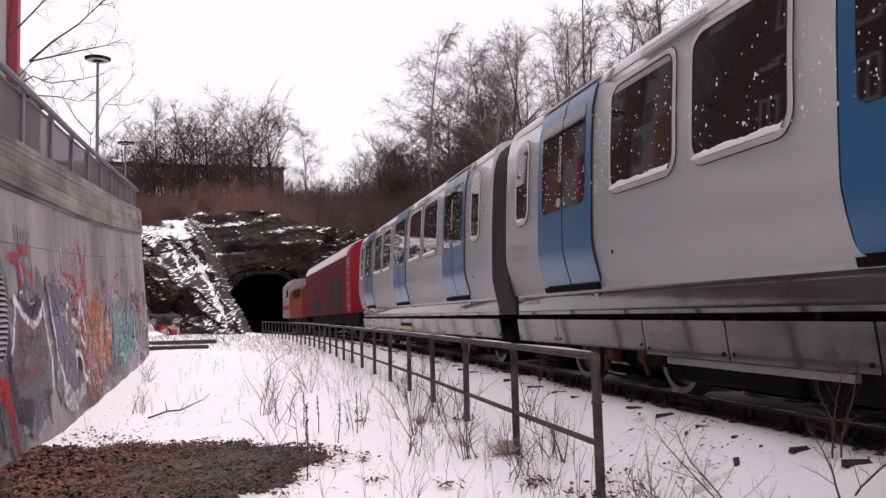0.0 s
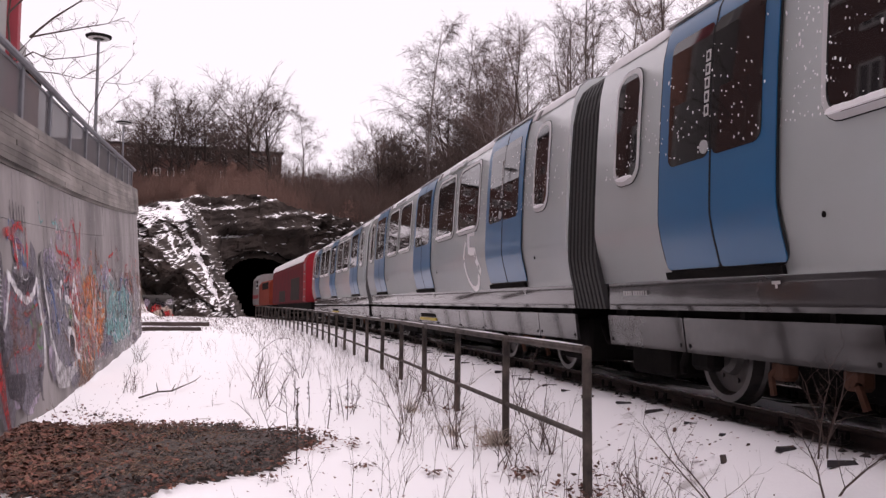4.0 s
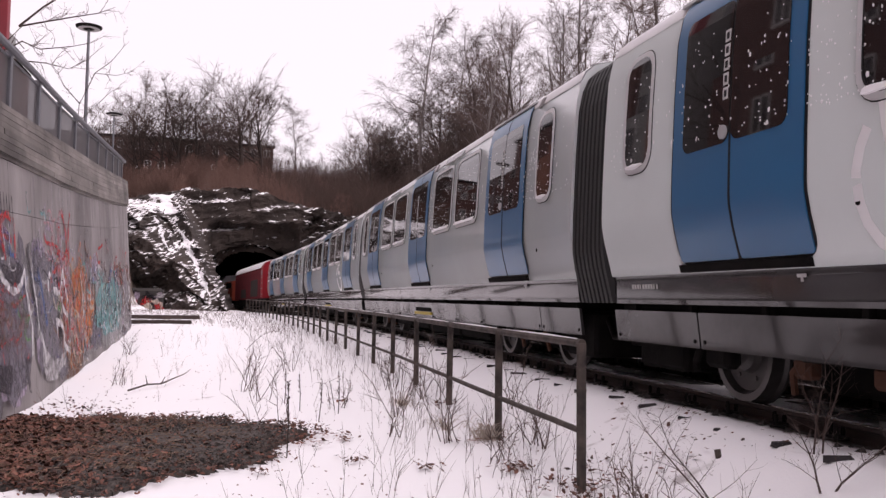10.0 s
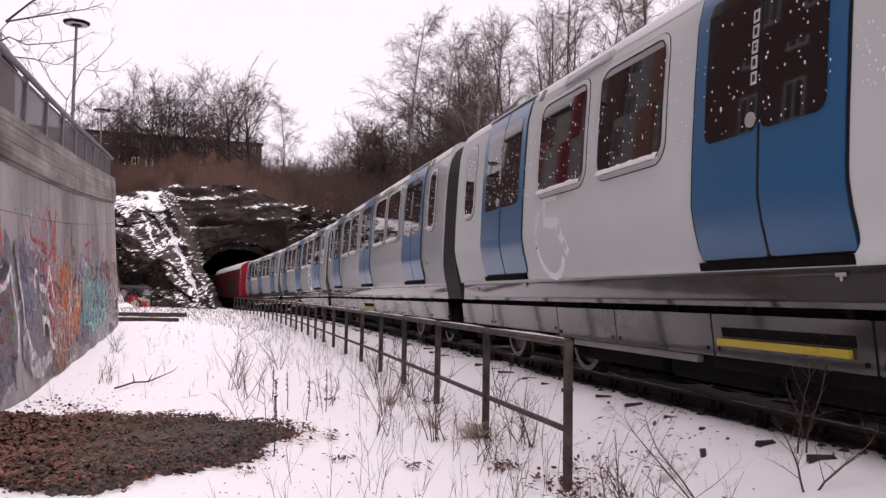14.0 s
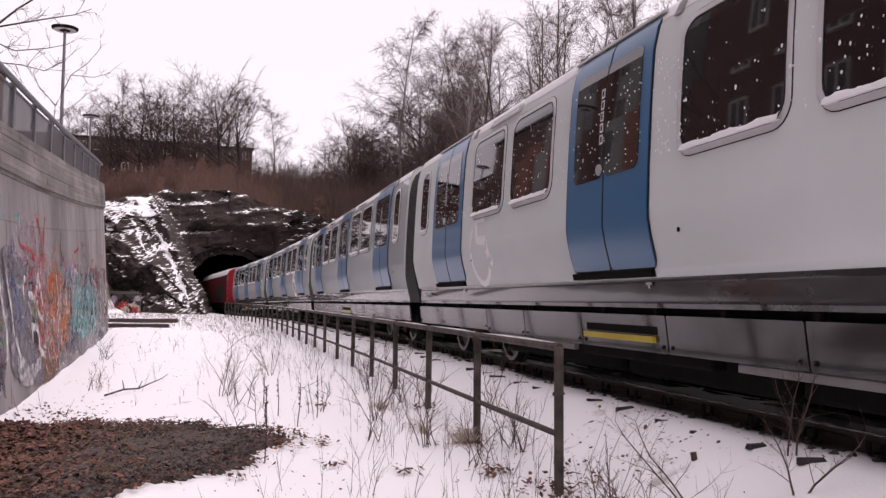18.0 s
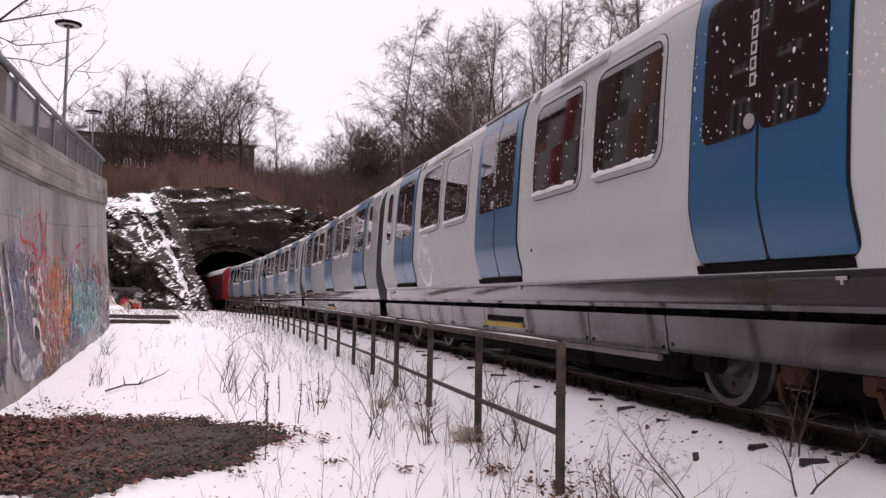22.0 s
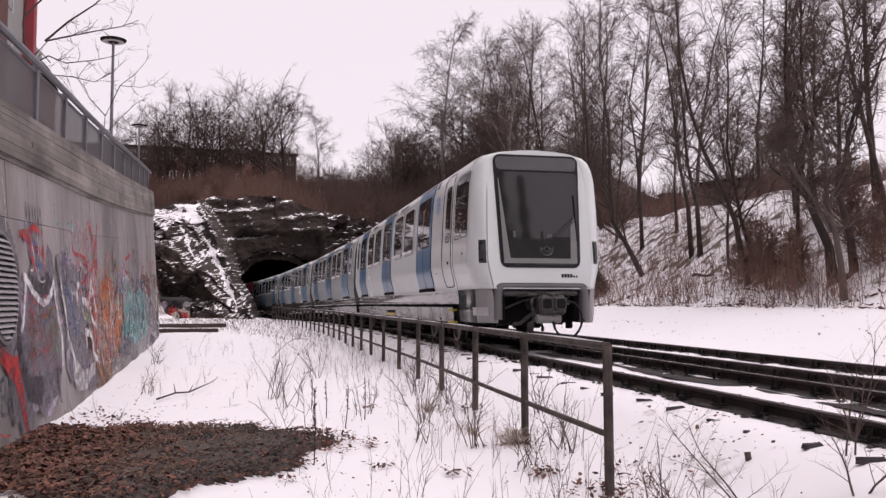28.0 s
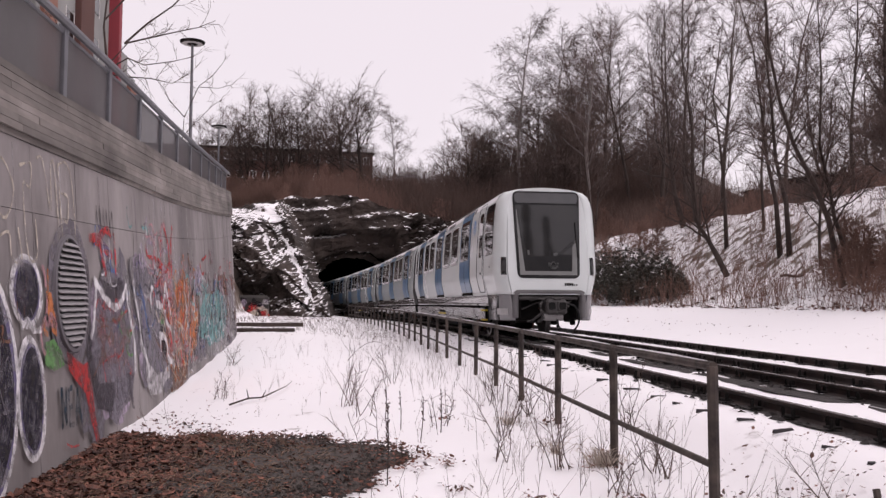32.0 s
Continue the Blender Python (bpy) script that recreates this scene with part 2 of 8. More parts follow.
# smoked see-through infill of the railing
_n, _l = MESH_PANEL.node_tree.nodes, MESH_PANEL.node_tree.links
_tr, _mx = _n.new("ShaderNodeBsdfTransparent"), _n.new("ShaderNodeMixShader")
_mx.inputs[0].default_value = 0.68
_l.new(_tr.outputs[0], _mx.inputs[1])
_l.new(_n["Principled BSDF"].outputs[0], _mx.inputs[2])
_l.new(_mx.outputs[0], _n["Material Output"].inputs[0])

# ---- small mesh tools ----


def obj(name, verts, faces, material, parent=None, label="", smooth=False):
    me = bpy.data.meshes.new(name)
    me.from_pydata([tuple(v) for v in verts], [], [tuple(f) for f in faces])
    if isinstance(material, (list, tuple)):
        for m in material:
            me.materials.append(m)
    else:
        me.materials.append(material)
    if smooth:
        me.polygons.foreach_set("use_smooth", [True] * len(me.polygons))
    me.update()
    o = new(name, me)
    if parent:
        o.parent = parent
    if label:
        o["label"] = label
    return o


class Geo:
    """Collects boxes, tubes and strips into one mesh."""

    def __init__(self):
        self.v, self.f = [], []

    def add(self, v, f):
        k = len(self.v)
        self.v += [tuple(p) for p in v]
        self.f += [tuple(i + k for i in q) for q in f]
        return self

    def box(self, x0, y0, z0, x1, y1, z1, c=0.0):
        """A box with its edges cut by c."""
        x0, x1 = min(x0, x1), max(x0, x1)
        y0, y1 = min(y0, y1), max(y0, y1)
        z0, z1 = min(z0, z1), max(z0, z1)
        c = min(c, (x1 - x0) / 3, (y1 - y0) / 3, (z1 - z0) / 3)
        if c <= 0:
            v = [(x, y, z) for x in (x0, x1) for y in (y0, y1) for z in (z0, z1)]
            return self.add(v, [(0, 1, 3, 2), (4, 6, 7, 5), (0, 4, 5, 1), (2, 3, 7, 6), (0, 2, 6, 4), (1, 5, 7, 3)])
        bm = bmesh.new()
        bmesh.ops.create_cube(bm, size=1)
        bmesh.ops.scale(bm, vec=(x1 - x0, y1 - y0, z1 - z0), verts=bm.verts)
        bmesh.ops.bevel(bm, geom=bm.edges[:], offset=c, segments=1, affect="EDGES")
        bmesh.ops.translate(bm, vec=((x0 + x1) / 2, (y0 + y1) / 2, (z0 + z1) / 2), verts=bm.verts)
        bm.verts.index_update()
        v, f = [tuple(p.co) for p in bm.verts], [tuple(q.index for q in p.verts) for p in bm.faces]
        bm.free()
        return self.add(v, f)

    def tube(self, pts, radii, sides=6, cap=True):
        pts = [Vector(p) for p in pts]
        if not hasattr(radii, "__len__"):
            radii = [radii] * len(pts)
        rings = []
        for i, p in enumerate(pts):
            d = (pts[min(i + 1, len(pts) - 1)] - pts[max(i - 1, 0)]).normalized()
            a = d.cross(Vector((0.31, 0.17, 0.93)) if abs(d.z) < 0.9 else Vector((0, 1, 0))).normalized()
            b = d.cross(a)
            rings += [p + (a * math.cos(2 * math.pi * j / sides) + b * math.sin(2 * math.pi * j / sides)) * radii[i] for j in range(sides)]
        f = []
        for i in range(len(pts) - 1):
            for j in range(sides):
                k = (j + 1) % sides
                f.append((i * sides + j, i * sides + k, (i + 1) * sides + k, (i + 1) * sides + j))
        if cap:
            f += [tuple(reversed(range(sides))), tuple(range((len(pts) - 1) * sides, len(pts) * sides))]
        return self.add(rings, f)

    def disc(self, c, axis, r, h, sides=20, r2=None):
        """A short cylinder from c along axis."""
        c, axis = Vector(c), Vector(axis).normalized()
        return self.tube([c, c + axis * h], [r, r if r2 is None else r2], sides)

    def make(self, name, material, parent=None, label="", smooth=False):
        return obj(name, self.v, self.f, material, parent, label, smooth)


def thing(name, label, category, group="", at=None):
    o = new(name)
    tagged(o, label, category, group)
    if at is not None:
        o.matrix_world = at
    return o


def lerp(table, y):
    """A value between the rows of a table of (y, value)."""
    if y <= table[0][0]:
        return table[0][1]
    for (a, va), (b, vb) in zip(table, table[1:]):
        if y <= b:
            return va + (vb - va) * (y - a) / (b - a)
    return table[-1][1]


def smooth(a, b, x):
    u = min(1, max(0, (x - a) / (b - a)))
    return u * u * (3 - 2 * u)


# ---- the line: straight past the fence, then a curve into the hill ----
Y0, RAD, XC, RAILZ = 26.0, 395.0, 4.94, 0.53


def line(a, off=0.0, up=0.0):
    """The place on the track at a metres along it, off metres to the right of its middle, and the heading."""
    z = RAILZ - 0.00015 * max(0, min(a, 110) - 18) ** 2 + up
    if a <= Y0:
        return Vector((XC + off, a, z)), 0.0
    h = (a - Y0) / RAD
    return Vector((XC - RAD * (1 - math.cos(h)) + off * math.cos(h), Y0 + RAD * math.sin(h) + off * math.sin(h), z)), h


def line_x(y, off=0.0):
    if y <= Y0:
        return XC + off
    u = min(0.9, (y - Y0) / RAD)
    return XC - RAD * (1 - math.sqrt(1 - u * u)) + off


WALLX = [(-8, -2.25), (10, -2.25), (13, -2.32), (16, -2.42), (20, -2.55), (24, -2.72), (27.5, -2.92)]
WALLTOP = [(-8, 2.85), (7, 3.1), (10, 3.2), (14, 3.37), (18, 3.62), (22, 3.92), (27.5, 4.4)]


def ground_z(x, y):
    low = 0.0245 * max(0, min(y, 28) - 12) - 0.005 * max(0, min(y, 90) - 30)
    rel = x - line_x(y)                     # from the middle of the track
    low += (0.11 * smooth(4, 13, y) - low) * smooth(-6.4, -3.4, rel)
    rz = RAILZ - 0.00015 * max(0, min(y, 110) - 18) ** 2
    bed = rz - 0.13
    z = low + (bed - low) * smooth(-2.3, -1.2, rel)
    z += 0.05 * smooth(-3.5, -2.2, rel) * (1 - smooth(-1.6, -1.1, rel))
    z += (1.2 - bed) * smooth(3.6, 10.5, rel) * smooth(-10, 20, y)
    bank = smooth(10.2, 21, rel) * 4.6
    z += bank * (0.75 + 0.25 * smooth(0, 30, y))
    z += 1.1 * smooth(13.4, 19.8, rel) * smooth(24, 38, y)
    z += 3.5 * smooth(24, 60, rel)
    # the upper road behind the wall
    if x < lerp(WALLX, y) - 0.3 and y < 88:
        road = lerp(WALLTOP, y) - 0.25 if y < 27.5 else 4.15 + 0.055 * (y - 27.5)
        edge = lerp(WALLX, min(y, 27.5)) - 0.4
        k = smooth(edge - 0.5, edge - 0.9, x) if y < 27.5 else smooth(-6.5, -9.5, x)
        k = 1 if y < 27.2 else k
        z = z + (road - z) * k
    return z

# ---- ground: one sheet to the horizon ----


def ticks(*runs):
    out = []
    for a, b, step in runs:
        n = max(1, round((b - a) / step))
        out += [a + (b - a) * i / n for i in range(n)]
    return out + [runs[-1][1]]


def sheet(name, xs, ys, zf, material, label=""):
    v = [(x, y, zf(x, y)) for y in ys for x in xs]
    nx = len(xs)
    f = [(j * nx + i, j * nx + i + 1, (j + 1) * nx + i + 1, (j + 1) * nx + i) for j in range(len(ys) - 1) for i in range(nx - 1)]
    return obj(name, v, f, material, None, label, smooth=True)


def rough_ground(x, y):
    z = ground_z(x, y)
    near = 1 - smooth(40, 90, abs(y))
    z += near * (0.035 * noise.noise((x * 0.9, y * 0.9, 0)) + 0.018 * noise.noise((x * 3.1, y * 3.1, 4)))
    rel = x - line_x(y)
    if rel > 10:
        z += 0.28 * smooth(10, 14, rel) * noise.noise((x * 0.35, y * 0.35, 7)) + 0.1 * smooth(10, 14, rel) * noise.noise((x * 1.2, y * 1.2, 2))
    return z


gx = ticks((-900, -60, 280), (-60, -12, 6), (-12, -3.6, 0.8), (-3.6, 3.0, 0.22), (3.0, 8, 0.3), (8, 32, 0.6), (32, 80, 4), (80, 900, 270))
gy = ticks((-900, -40, 280), (-40, -4, 3), (-4, 24, 0.28), (24, 90, 0.9), (90, 140, 6), (140, 900, 250))
ground = sheet("ground", gx, gy, rough_ground, GROUND)
tagged(ground, "trampled white snow field with tufts and tracks", "ground", kind="structure")

# ---- retaining wall of cast concrete, leaning back ----
LEAN = 0.08


def wall_pt(y, z, out=0.0):
    """A point on the wall's face; out: metres proud of it."""
    return (lerp(WALLX, y) - LEAN * max(z, 0) + out, y, z)


def wall_slab(g, y0, y1, zb, zt, thick, out=0.0, n=2):
    """A slab that follows the wall's plan; zb, zt: functions of y."""
    v, f = [], []
    for i in range(n + 1):
        y = y0 + (y1 - y0) * i / n
        for z in (zb(y), zt(y)):
            x = wall_pt(y, z, out)[0]
            v += [(x, y, z), (x - thick, y, z)]
    for i in range(n):
        a, b = i * 4, i * 4 + 4
        f += [(a, b, b + 2, a + 2), (a + 1, a + 3, b + 3, b + 1), (a + 2, b + 2, b + 3, a + 3), (a, a + 1, b + 1, b)]
    f += [(0, 2, 3, 1), (n * 4, n * 4 + 1, n * 4 + 3, n * 4 + 2)]
    return g.add(v, f)


def cop_top(y):
    return lerp(WALLTOP, y) + lerp([(-8, 0.12), (8, 0.14), (11, 0.2), (15, 0.29), (27.5, 0.36)], y)


def cop_bot(y):
    return lerp(WALLTOP, y) - 0.36


def seam(y):
    return cop_bot(y) - 0.62


wall = Geo()
wall_slab(wall, -8, 27.5, lambda y: -0.6, cop_bot, 0.5, -0.03, 40)
retaining_wall = wall.make("wall_retaining", CONCRETE)
tagged(retaining_wall, "tall grey cast concrete retaining wall covered in graffiti", "wall", kind="structure")
cope = Geo()
wall_slab(cope, -8, 27.56, cop_bot, lambda y: cop_top(y) - 0.004, 0.62, 0.04, 40)
wall_slab(cope, -8, 27.55, lambda y: cop_bot(y) - 0.05, cop_bot, 0.5, 0.015, 40)
coping = cope.make("coping", COPING, retaining_wall, "stained concrete coping")
for c in range(8):                          # courses left by the shuttering boards
    yy = -8.0 - 0.7 * (c % 3)
    while yy < 27.5:
        y2 = min(27.54, yy + random.choice((2.4, 3.0, 3.6)))
        g = Geo()
        wall_slab(g, max(yy, -8) + 0.003, y2 - 0.003, lambda y, c=c: cop_bot(y) + (cop_top(y) - cop_bot(y)) * c / 8 + 0.002, lambda y, c=c: cop_bot(y) + (cop_top(y) - cop_bot(y)) * (c + 1) / 8 - 0.001, 0.03, 0.046 + 0.009 * random.random(), 3)
        g.make("course", COPING, coping)
        yy = y2
pan = []
yy = -8.0
while yy < 27.3:
    y2 = min(27.5, yy + 1.22)
    for lo, hi in ((lambda y: -0.5, lambda y: seam(y) - 0.003), (lambda y: seam(y) + 0.003, lambda y: cop_bot(y) - 0.055)):
        g = Geo()
        wall_slab(g, yy + 0.006, y2 - 0.006, lo, hi, 0.05, 0.004 * random.random(), 1)
        pan.append(g.make("panel", CONCRETE, retaining_wall))
    yy = y2
end = Geo().box(-14, 27.2, -0.6, -3.35, 27.48, 3.9, 0.01)
tagged(end.make("wall_return", CONCRETE), "grey concrete end wall below the upper road", "wall", kind="structure")

# vent: an oval of slats with a ring, set in the wall
vent = thing("wall_vent", "oval wall vent with bent dull metal slats", "vent")
vy, vz, vry, vrz = 8.74, 1.50, 0.44, 0.50
v, f = [], []
N = 36
for i in range(N):
    a = 2 * math.pi * i / N
    c, s = math.cos(a), math.sin(a)
    v += [wall_pt(vy + vry * c, vz + vrz * s, 0.035), wall_pt(vy + (vry + 0.035) * c, vz + (vrz + 0.035) * s, 0.03),
          wall_pt(vy + (vry + 0.04) * c, vz + (vrz + 0.04) * s, 0.0), wall_pt(vy + vry * c, vz + vrz * s, 0.006)]
for i in range(N):
    a, b = i * 4, (i + 1) % N * 4
    f += [(a, b, b + 1, a + 1), (a + 1, b + 1, b + 2, a + 2), (a, a + 3, b + 3, b)]
PURPLEGREY = mat("grey violet spray", (0.15, 0.138, 0.15), (0.10, 0.092, 0.10), rough=0.8, scale=3, fine=30, bump=0.05)
obj("ring", v, f, PURPLEGREY, vent)
# flat black sheet in place of the shaded depth behind the slats
obj("back", [wall_pt(vy + vry * math.cos(2 * math.pi * i / N), vz + vrz * math.sin(2 * math.pi * i / N), 0.008) for i in range(N)], [tuple(range(N))], RUBBER, vent)
for k in range(18):
    z = vz - vrz + 0.025 + k * (2 * vrz - 0.04) / 18
    half = vry * math.sqrt(max(0.02, 1 - ((z - vz) / vrz) ** 2)) - 0.012
    pts, fs = [], []
    M = 8
    for i in range(M + 1):
        y = vy - half + 2 * half * i / M
        w = 0.0022 * math.sin(i * 2.1 + k * 1.7)
        pts += [wall_pt(y, z + w, 0.05), wall_pt(y, z + 0.03 + w, 0.018), wall_pt(y, z + 0.024 + w, 0.014), wall_pt(y, z - 0.006 + w, 0.046)]
    for i in range(M):
        a, b = i * 4, i * 4 + 4
        for q in range(4):
            fs.append((a + q, b + q, b + (q + 1) % 4, a + (q + 1) % 4))
    obj("slat", pts, fs, VENTSLAT, vent)

# ---- railing on the wall ----
railing = thing("wall_railing", "grey steel railing with dull infill panels on a wall", "railing")


def top_pt(y, u, out=-0.12):
    """A point of the railing; u: 0 at the coping, 1 at the hand rail."""
    z0, z1 = cop_top(y), lerp(WALLTOP, y) + 0.94
    return (lerp(WALLX, y) - LEAN * lerp(WALLTOP, y) + out, y, z0 + (z1 - z0) * u)


ys = [-6.6 + 1.75 * i for i in range(20) if -6.6 + 1.75 * i < 27.3]
for u, r in ((1.0, 0.045), (0.9, 0.02), (0.06, 0.022)):
    Geo().tube([top_pt(y, u, -0.12 + (0.05 if r > 0.03 else 0)) for y in ys + [27.4]], r, 8).make("rail", STEEL_GREY, railing)
for a, b in zip(ys, ys[1:] + [27.4]):
    p, q = top_pt(a, 0), top_pt(a, 1)
    Geo().box(p[0] - 0.035, a - 0.05, p[2] - 0.1, p[0] + 0.035, a + 0.05, q[2], 0.006).make("post", STEEL_GREY, railing)
    g = Geo()
    q0, q1 = top_pt(a + 0.06, 0.1), top_pt(b - 0.06, 0.1)
    u0, u1 = top_pt(a + 0.06, 0.88), top_pt(b - 0.06, 0.88)
    t = 0.012
    g.add([q0, q1, u1, u0] + [(p[0] - t, p[1], p[2]) for p in (q0, q1, u1, u0)],
          [(0, 1, 2, 3), (7, 6, 5, 4), (0, 4, 5, 1), (3, 2, 6, 7), (0, 3, 7, 4), (1, 5, 6, 2)])
    g.make("panel", MESH_PANEL, railing)

# ---- fence beside the line ----
fence = thing("trackside_fence", "rusty dark tube fence with two rails along a snowy track", "fence")


def fence_x(y):
    return 2.36 + 0.018 * min(max(y - 6, 0), 8) + (line_x(y) - XC)


posts = [5.62 + 2.02 * k for k in range(29)]
fz = []
for i, y in enumerate(posts):
    x = fence_x(y)
    z = ground_z(x, y)
    fz.append(z)
    lean = random.uniform(-0.012, 0.012)
    Geo().tube([(x, y, z - 0.2), (x + lean, y, 1.055)], 0.036, 8).make("post", FENCE, fence)
for up, r in ((1.0, 0.03), (0.40, 0.022)):
    pts = [(fence_x(y), y, 1.055 if up == 1.0 else 0.45) for y, z in zip(posts, fz)]
    for a, b in zip(pts, pts[1:]):
        Geo().tube([a, b], r, 8).make("rail", FENCE, fence)
pts = [(fence_x(y), y, 1.055 + 0.024) for y, z in zip(posts, fz)]
for k in range(20):
    a, b = Vector(pts[k]), Vector(pts[k + 1])
    frost = Geo()
    frost.tube([a.lerp(b, 0.05), a.lerp(b, 0.35), a.lerp(b, 0.7), a.lerp(b, 0.95)], [0.008, 0.016, 0.013, 0.006], 5)
    frost.make("snow_strip", SNOW, fence, "thin snow on the top rail")

# ---- track ----
track = thing("railway_track", "rusty rails on tarred sleepers, half buried in snow", "track")
PROFILE = [(-0.065, -0.14), (0.065, -0.14), (0.065, -0.125), (0.012, -0.10), (0.012, -0.045), (0.036, -0.03), (0.036, -0.004), (0.03, 0), (-0.03, 0), (-0.036, -0.004), (-0.036, -0.03), (-0.012, -0.045), (-0.012, -0.10), (-0.065, -0.125)]


def rail_piece(name, a0, a1, off, profile, material, parent, up=0.0, step=2.0):
    n = max(2, int((a1 - a0) / step))
    v, f = [], []
    k = len(profile)
    for i in range(n + 1):
        a = a0 + (a1 - a0) * i / n
        for px, pz in profile:
            p, h = line(a, off + px, up + pz)
            v.append(p)
    for i in range(n):
        for j in range(k):
            f.append((i * k + j, i * k + (j + 1) % k, (i + 1) * k + (j + 1) % k, (i + 1) * k + j))
    f += [tuple(reversed(range(k))), tuple(range(n * k, n * k + k))]
    return obj(name, v, f, material, parent)


for off in (-0.73, 0.73):
    rail_piece("rail", -12, 150, off, PROFILE, RAIL, track)
    rail_piece("rail_head", -12, 150, off, [(-0.022, 0.0005), (0.022, 0.0005), (0.022, 0.003), (-0.022, 0.003)], RAILTOP, track, 0, 3.0)
for off in (1.62, 3.05):                    # the rails of the second track, drawn close in
    rail_piece("rail", -12, 80, off, PROFILE, RAIL, track)
rail_piece("rail_head", -12, 80, 1.62, [(-0.014, 0.0005), (0.014, 0.0005), (0.014, 0.003), (-0.014, 0.003)], RAILTOP, track, 0, 3.0)
sleeper_me = Geo().box(-1.3, -0.08, -0.2, 1.3, 0.08, 0.0, 0.02)
end_me = Geo().add([(-0.15, -0.07, -0.08), (0.16, -0.05, -0.08), (0.16, 0.05, -0.08), (-0.15, 0.08, -0.08), (-0.13, -0.05, 0.035), (0.13, -0.02, -0.005), (0.13, 0.03, 0.0), (-0.14, 0.06, 0.04), (-0.16, 0.0, 0.028)],
                   [(0, 1, 5, 4), (1, 2, 6, 5), (2, 3, 7, 6), (3, 0, 4, 8, 7), (4, 5, 6, 7, 8)])
clip_me = Geo().box(-0.055, -0.06, 0, 0.055, 0.06, 0.02, 0.006)
for cx, cy, ch in ((-0.05, -0.08, 0.085), (0.05, 0.02, 0.075), (0.0, 0.09, 0.09)):
    clip_me.tube([(cx, cy, 0.0), (cx, cy, ch * 0.6), (cx, cy, ch)], [0.012, 0.019, 0.014], 6)
s_first = c_first = e_first = None
for i in range(124):
    a = 1.26 + i * 0.66
    p, h = line(a, 0, -0.185 + random.uniform(-0.010, 0.010))
    turn = pose(*p, random.uniform(-0.6, 0.6), random.uniform(-0.4, 0.4), math.degrees(h) + random.uniform(-1.2, 1.2))
    if s_first is None:
        o = s_first = sleeper_me.make("sleeper", SLEEPER, track)
    else:
        o = new("sleeper", s_first.data)
        o.parent = track
    o.matrix_local = turn
    if a < 44:                              # the near end of each sleeper stands out of the snow
        q, h = line(a + random.uniform(-0.08, 0.08), -1.33 + random.uniform(-0.07, 0.07))
        if e_first is None:
            e = e_first = end_me.make("sleeper_end", SLEEPER, track)
        else:
            e = new("sleeper_end", e_first.data)
            e.parent = track
        e.matrix_local = pose(q.x, q.y, ground_z(q.x, q.y) + random.uniform(-0.005, 0.02), random.uniform(-8, 8), random.uniform(-6, 6), math.degrees(h) + random.uniform(-22, 22))
        e.scale = (random.uniform(0.35, 0.7), random.uniform(0.18, 0.34), random.uniform(0.15, 0.4))
    for off in (-0.85, -0.61, 0.61, 0.85, 1.5, 1.74, 2.94, 3.16):
        p, h = line(a, off, -0.105)
        if c_first is None:
            c = c_first = clip_me.make("rail_clip", UNDER, track)
        else:
            c = new("rail_clip", c_first.data)
            c.parent = track
        c.matrix_local = pose(*p, 0, 0, math.degrees(h) + random.uniform(-20, 20))
# dark strips of bare ballast along the rails; -0.42 and 0.36 imitate shade under the train
for off, w in ((-0.82, 0.12), (-0.64, 0.06), (-0.42, 0.17), (0.36, 0.22), (0.60, 0.10), (0.88, 0.14), (1.62, 0.16), (3.05, 0.12)):
    v, f = [], []
    n = 200
    for i in range(n + 1):
        a = -6 + 80 * i / n
        p, h = line(a, off - w * (0.65 + 0.6 * noise.noise((a * 1.3, off, 0))), -0.123)
        q, h = line(a, off + w * (0.65 + 0.6 * noise.noise((a * 1.3, off, 7))), -0.123)
        v += [p, q]
        if i:
            k = 2 * i
            f.append((k - 2, k - 1, k + 1, k))
    o = obj("bare_ballast", v, f, BALLAST, track)
stones = Geo()
for i in range(1500):
    a = random.uniform(1, 40)
    off = random.choice((-0.92, -0.86, 0.58, 0.9, 1.5, 1.78, 2.92)) + random.gauss(0, 0.07)
    p, h = line(a, off, -0.115)
    r = random.uniform(0.012, 0.032)
    q = [p + Vector((random.uniform(-r, r) + dx * r, random.uniform(-r, r) + dy * r, dz * r)) for dx, dy, dz in ((-1, -1, -0.4), (1, -1, -0.4), (1, 1, -0.4), (-1, 1, -0.4), (0, 0, 0.9))]
    stones.add(q, [(0, 1, 4), (1, 2, 4), (2, 3, 4), (3, 0, 4)])
o = stones.make("ballast_stone", BALLAST, track)
o["kind"] = "stuff"

# ---- rock cutting and tunnel ----
TCX, THW, TSPRING, TRISE = 1.4, 3.5, 2.7, 3.0      # tunnel mouth
SHRINK = 0.953                                     # the hill as a whole, about the eye


def in_mouth(x, z):
    u = abs(x - TCX - 0.3 * noise.noise((x * 0.5, z * 0.5, 3))) / THW
    if u > 1:
        return False
    return z < TSPRING + TRISE * (1 - u ** 2.4) ** 0.5 + 0.2 * noise.noise((x * 0.7, z * 0.7, 9))


def crest(x):
    return lerp([(-23, 9.6), (-10, 10.6), (-5, 11.7), (1.2, 12.0), (7.6, 10.1), (11, 9.2), (15, 9.0), (20, 7.8)], x) + 0.35 * noise.noise((x * 0.55, 0, 5)) + 0.2 * noise.noise((x * 1.9, 0, 2))


LEFTFACE = [(-2, 72.0), (0, 72.4), (3.9, 72.7), (4.8, 73.6), (8.0, 76.8), (8.6, 77.8), (9.5, 82.5), (10.4, 87.2), (12, 88)]
RIGHTFACE = [(-2, 68.8), (10.2, 82.0), (11, 86.8), (12.5, 88)]


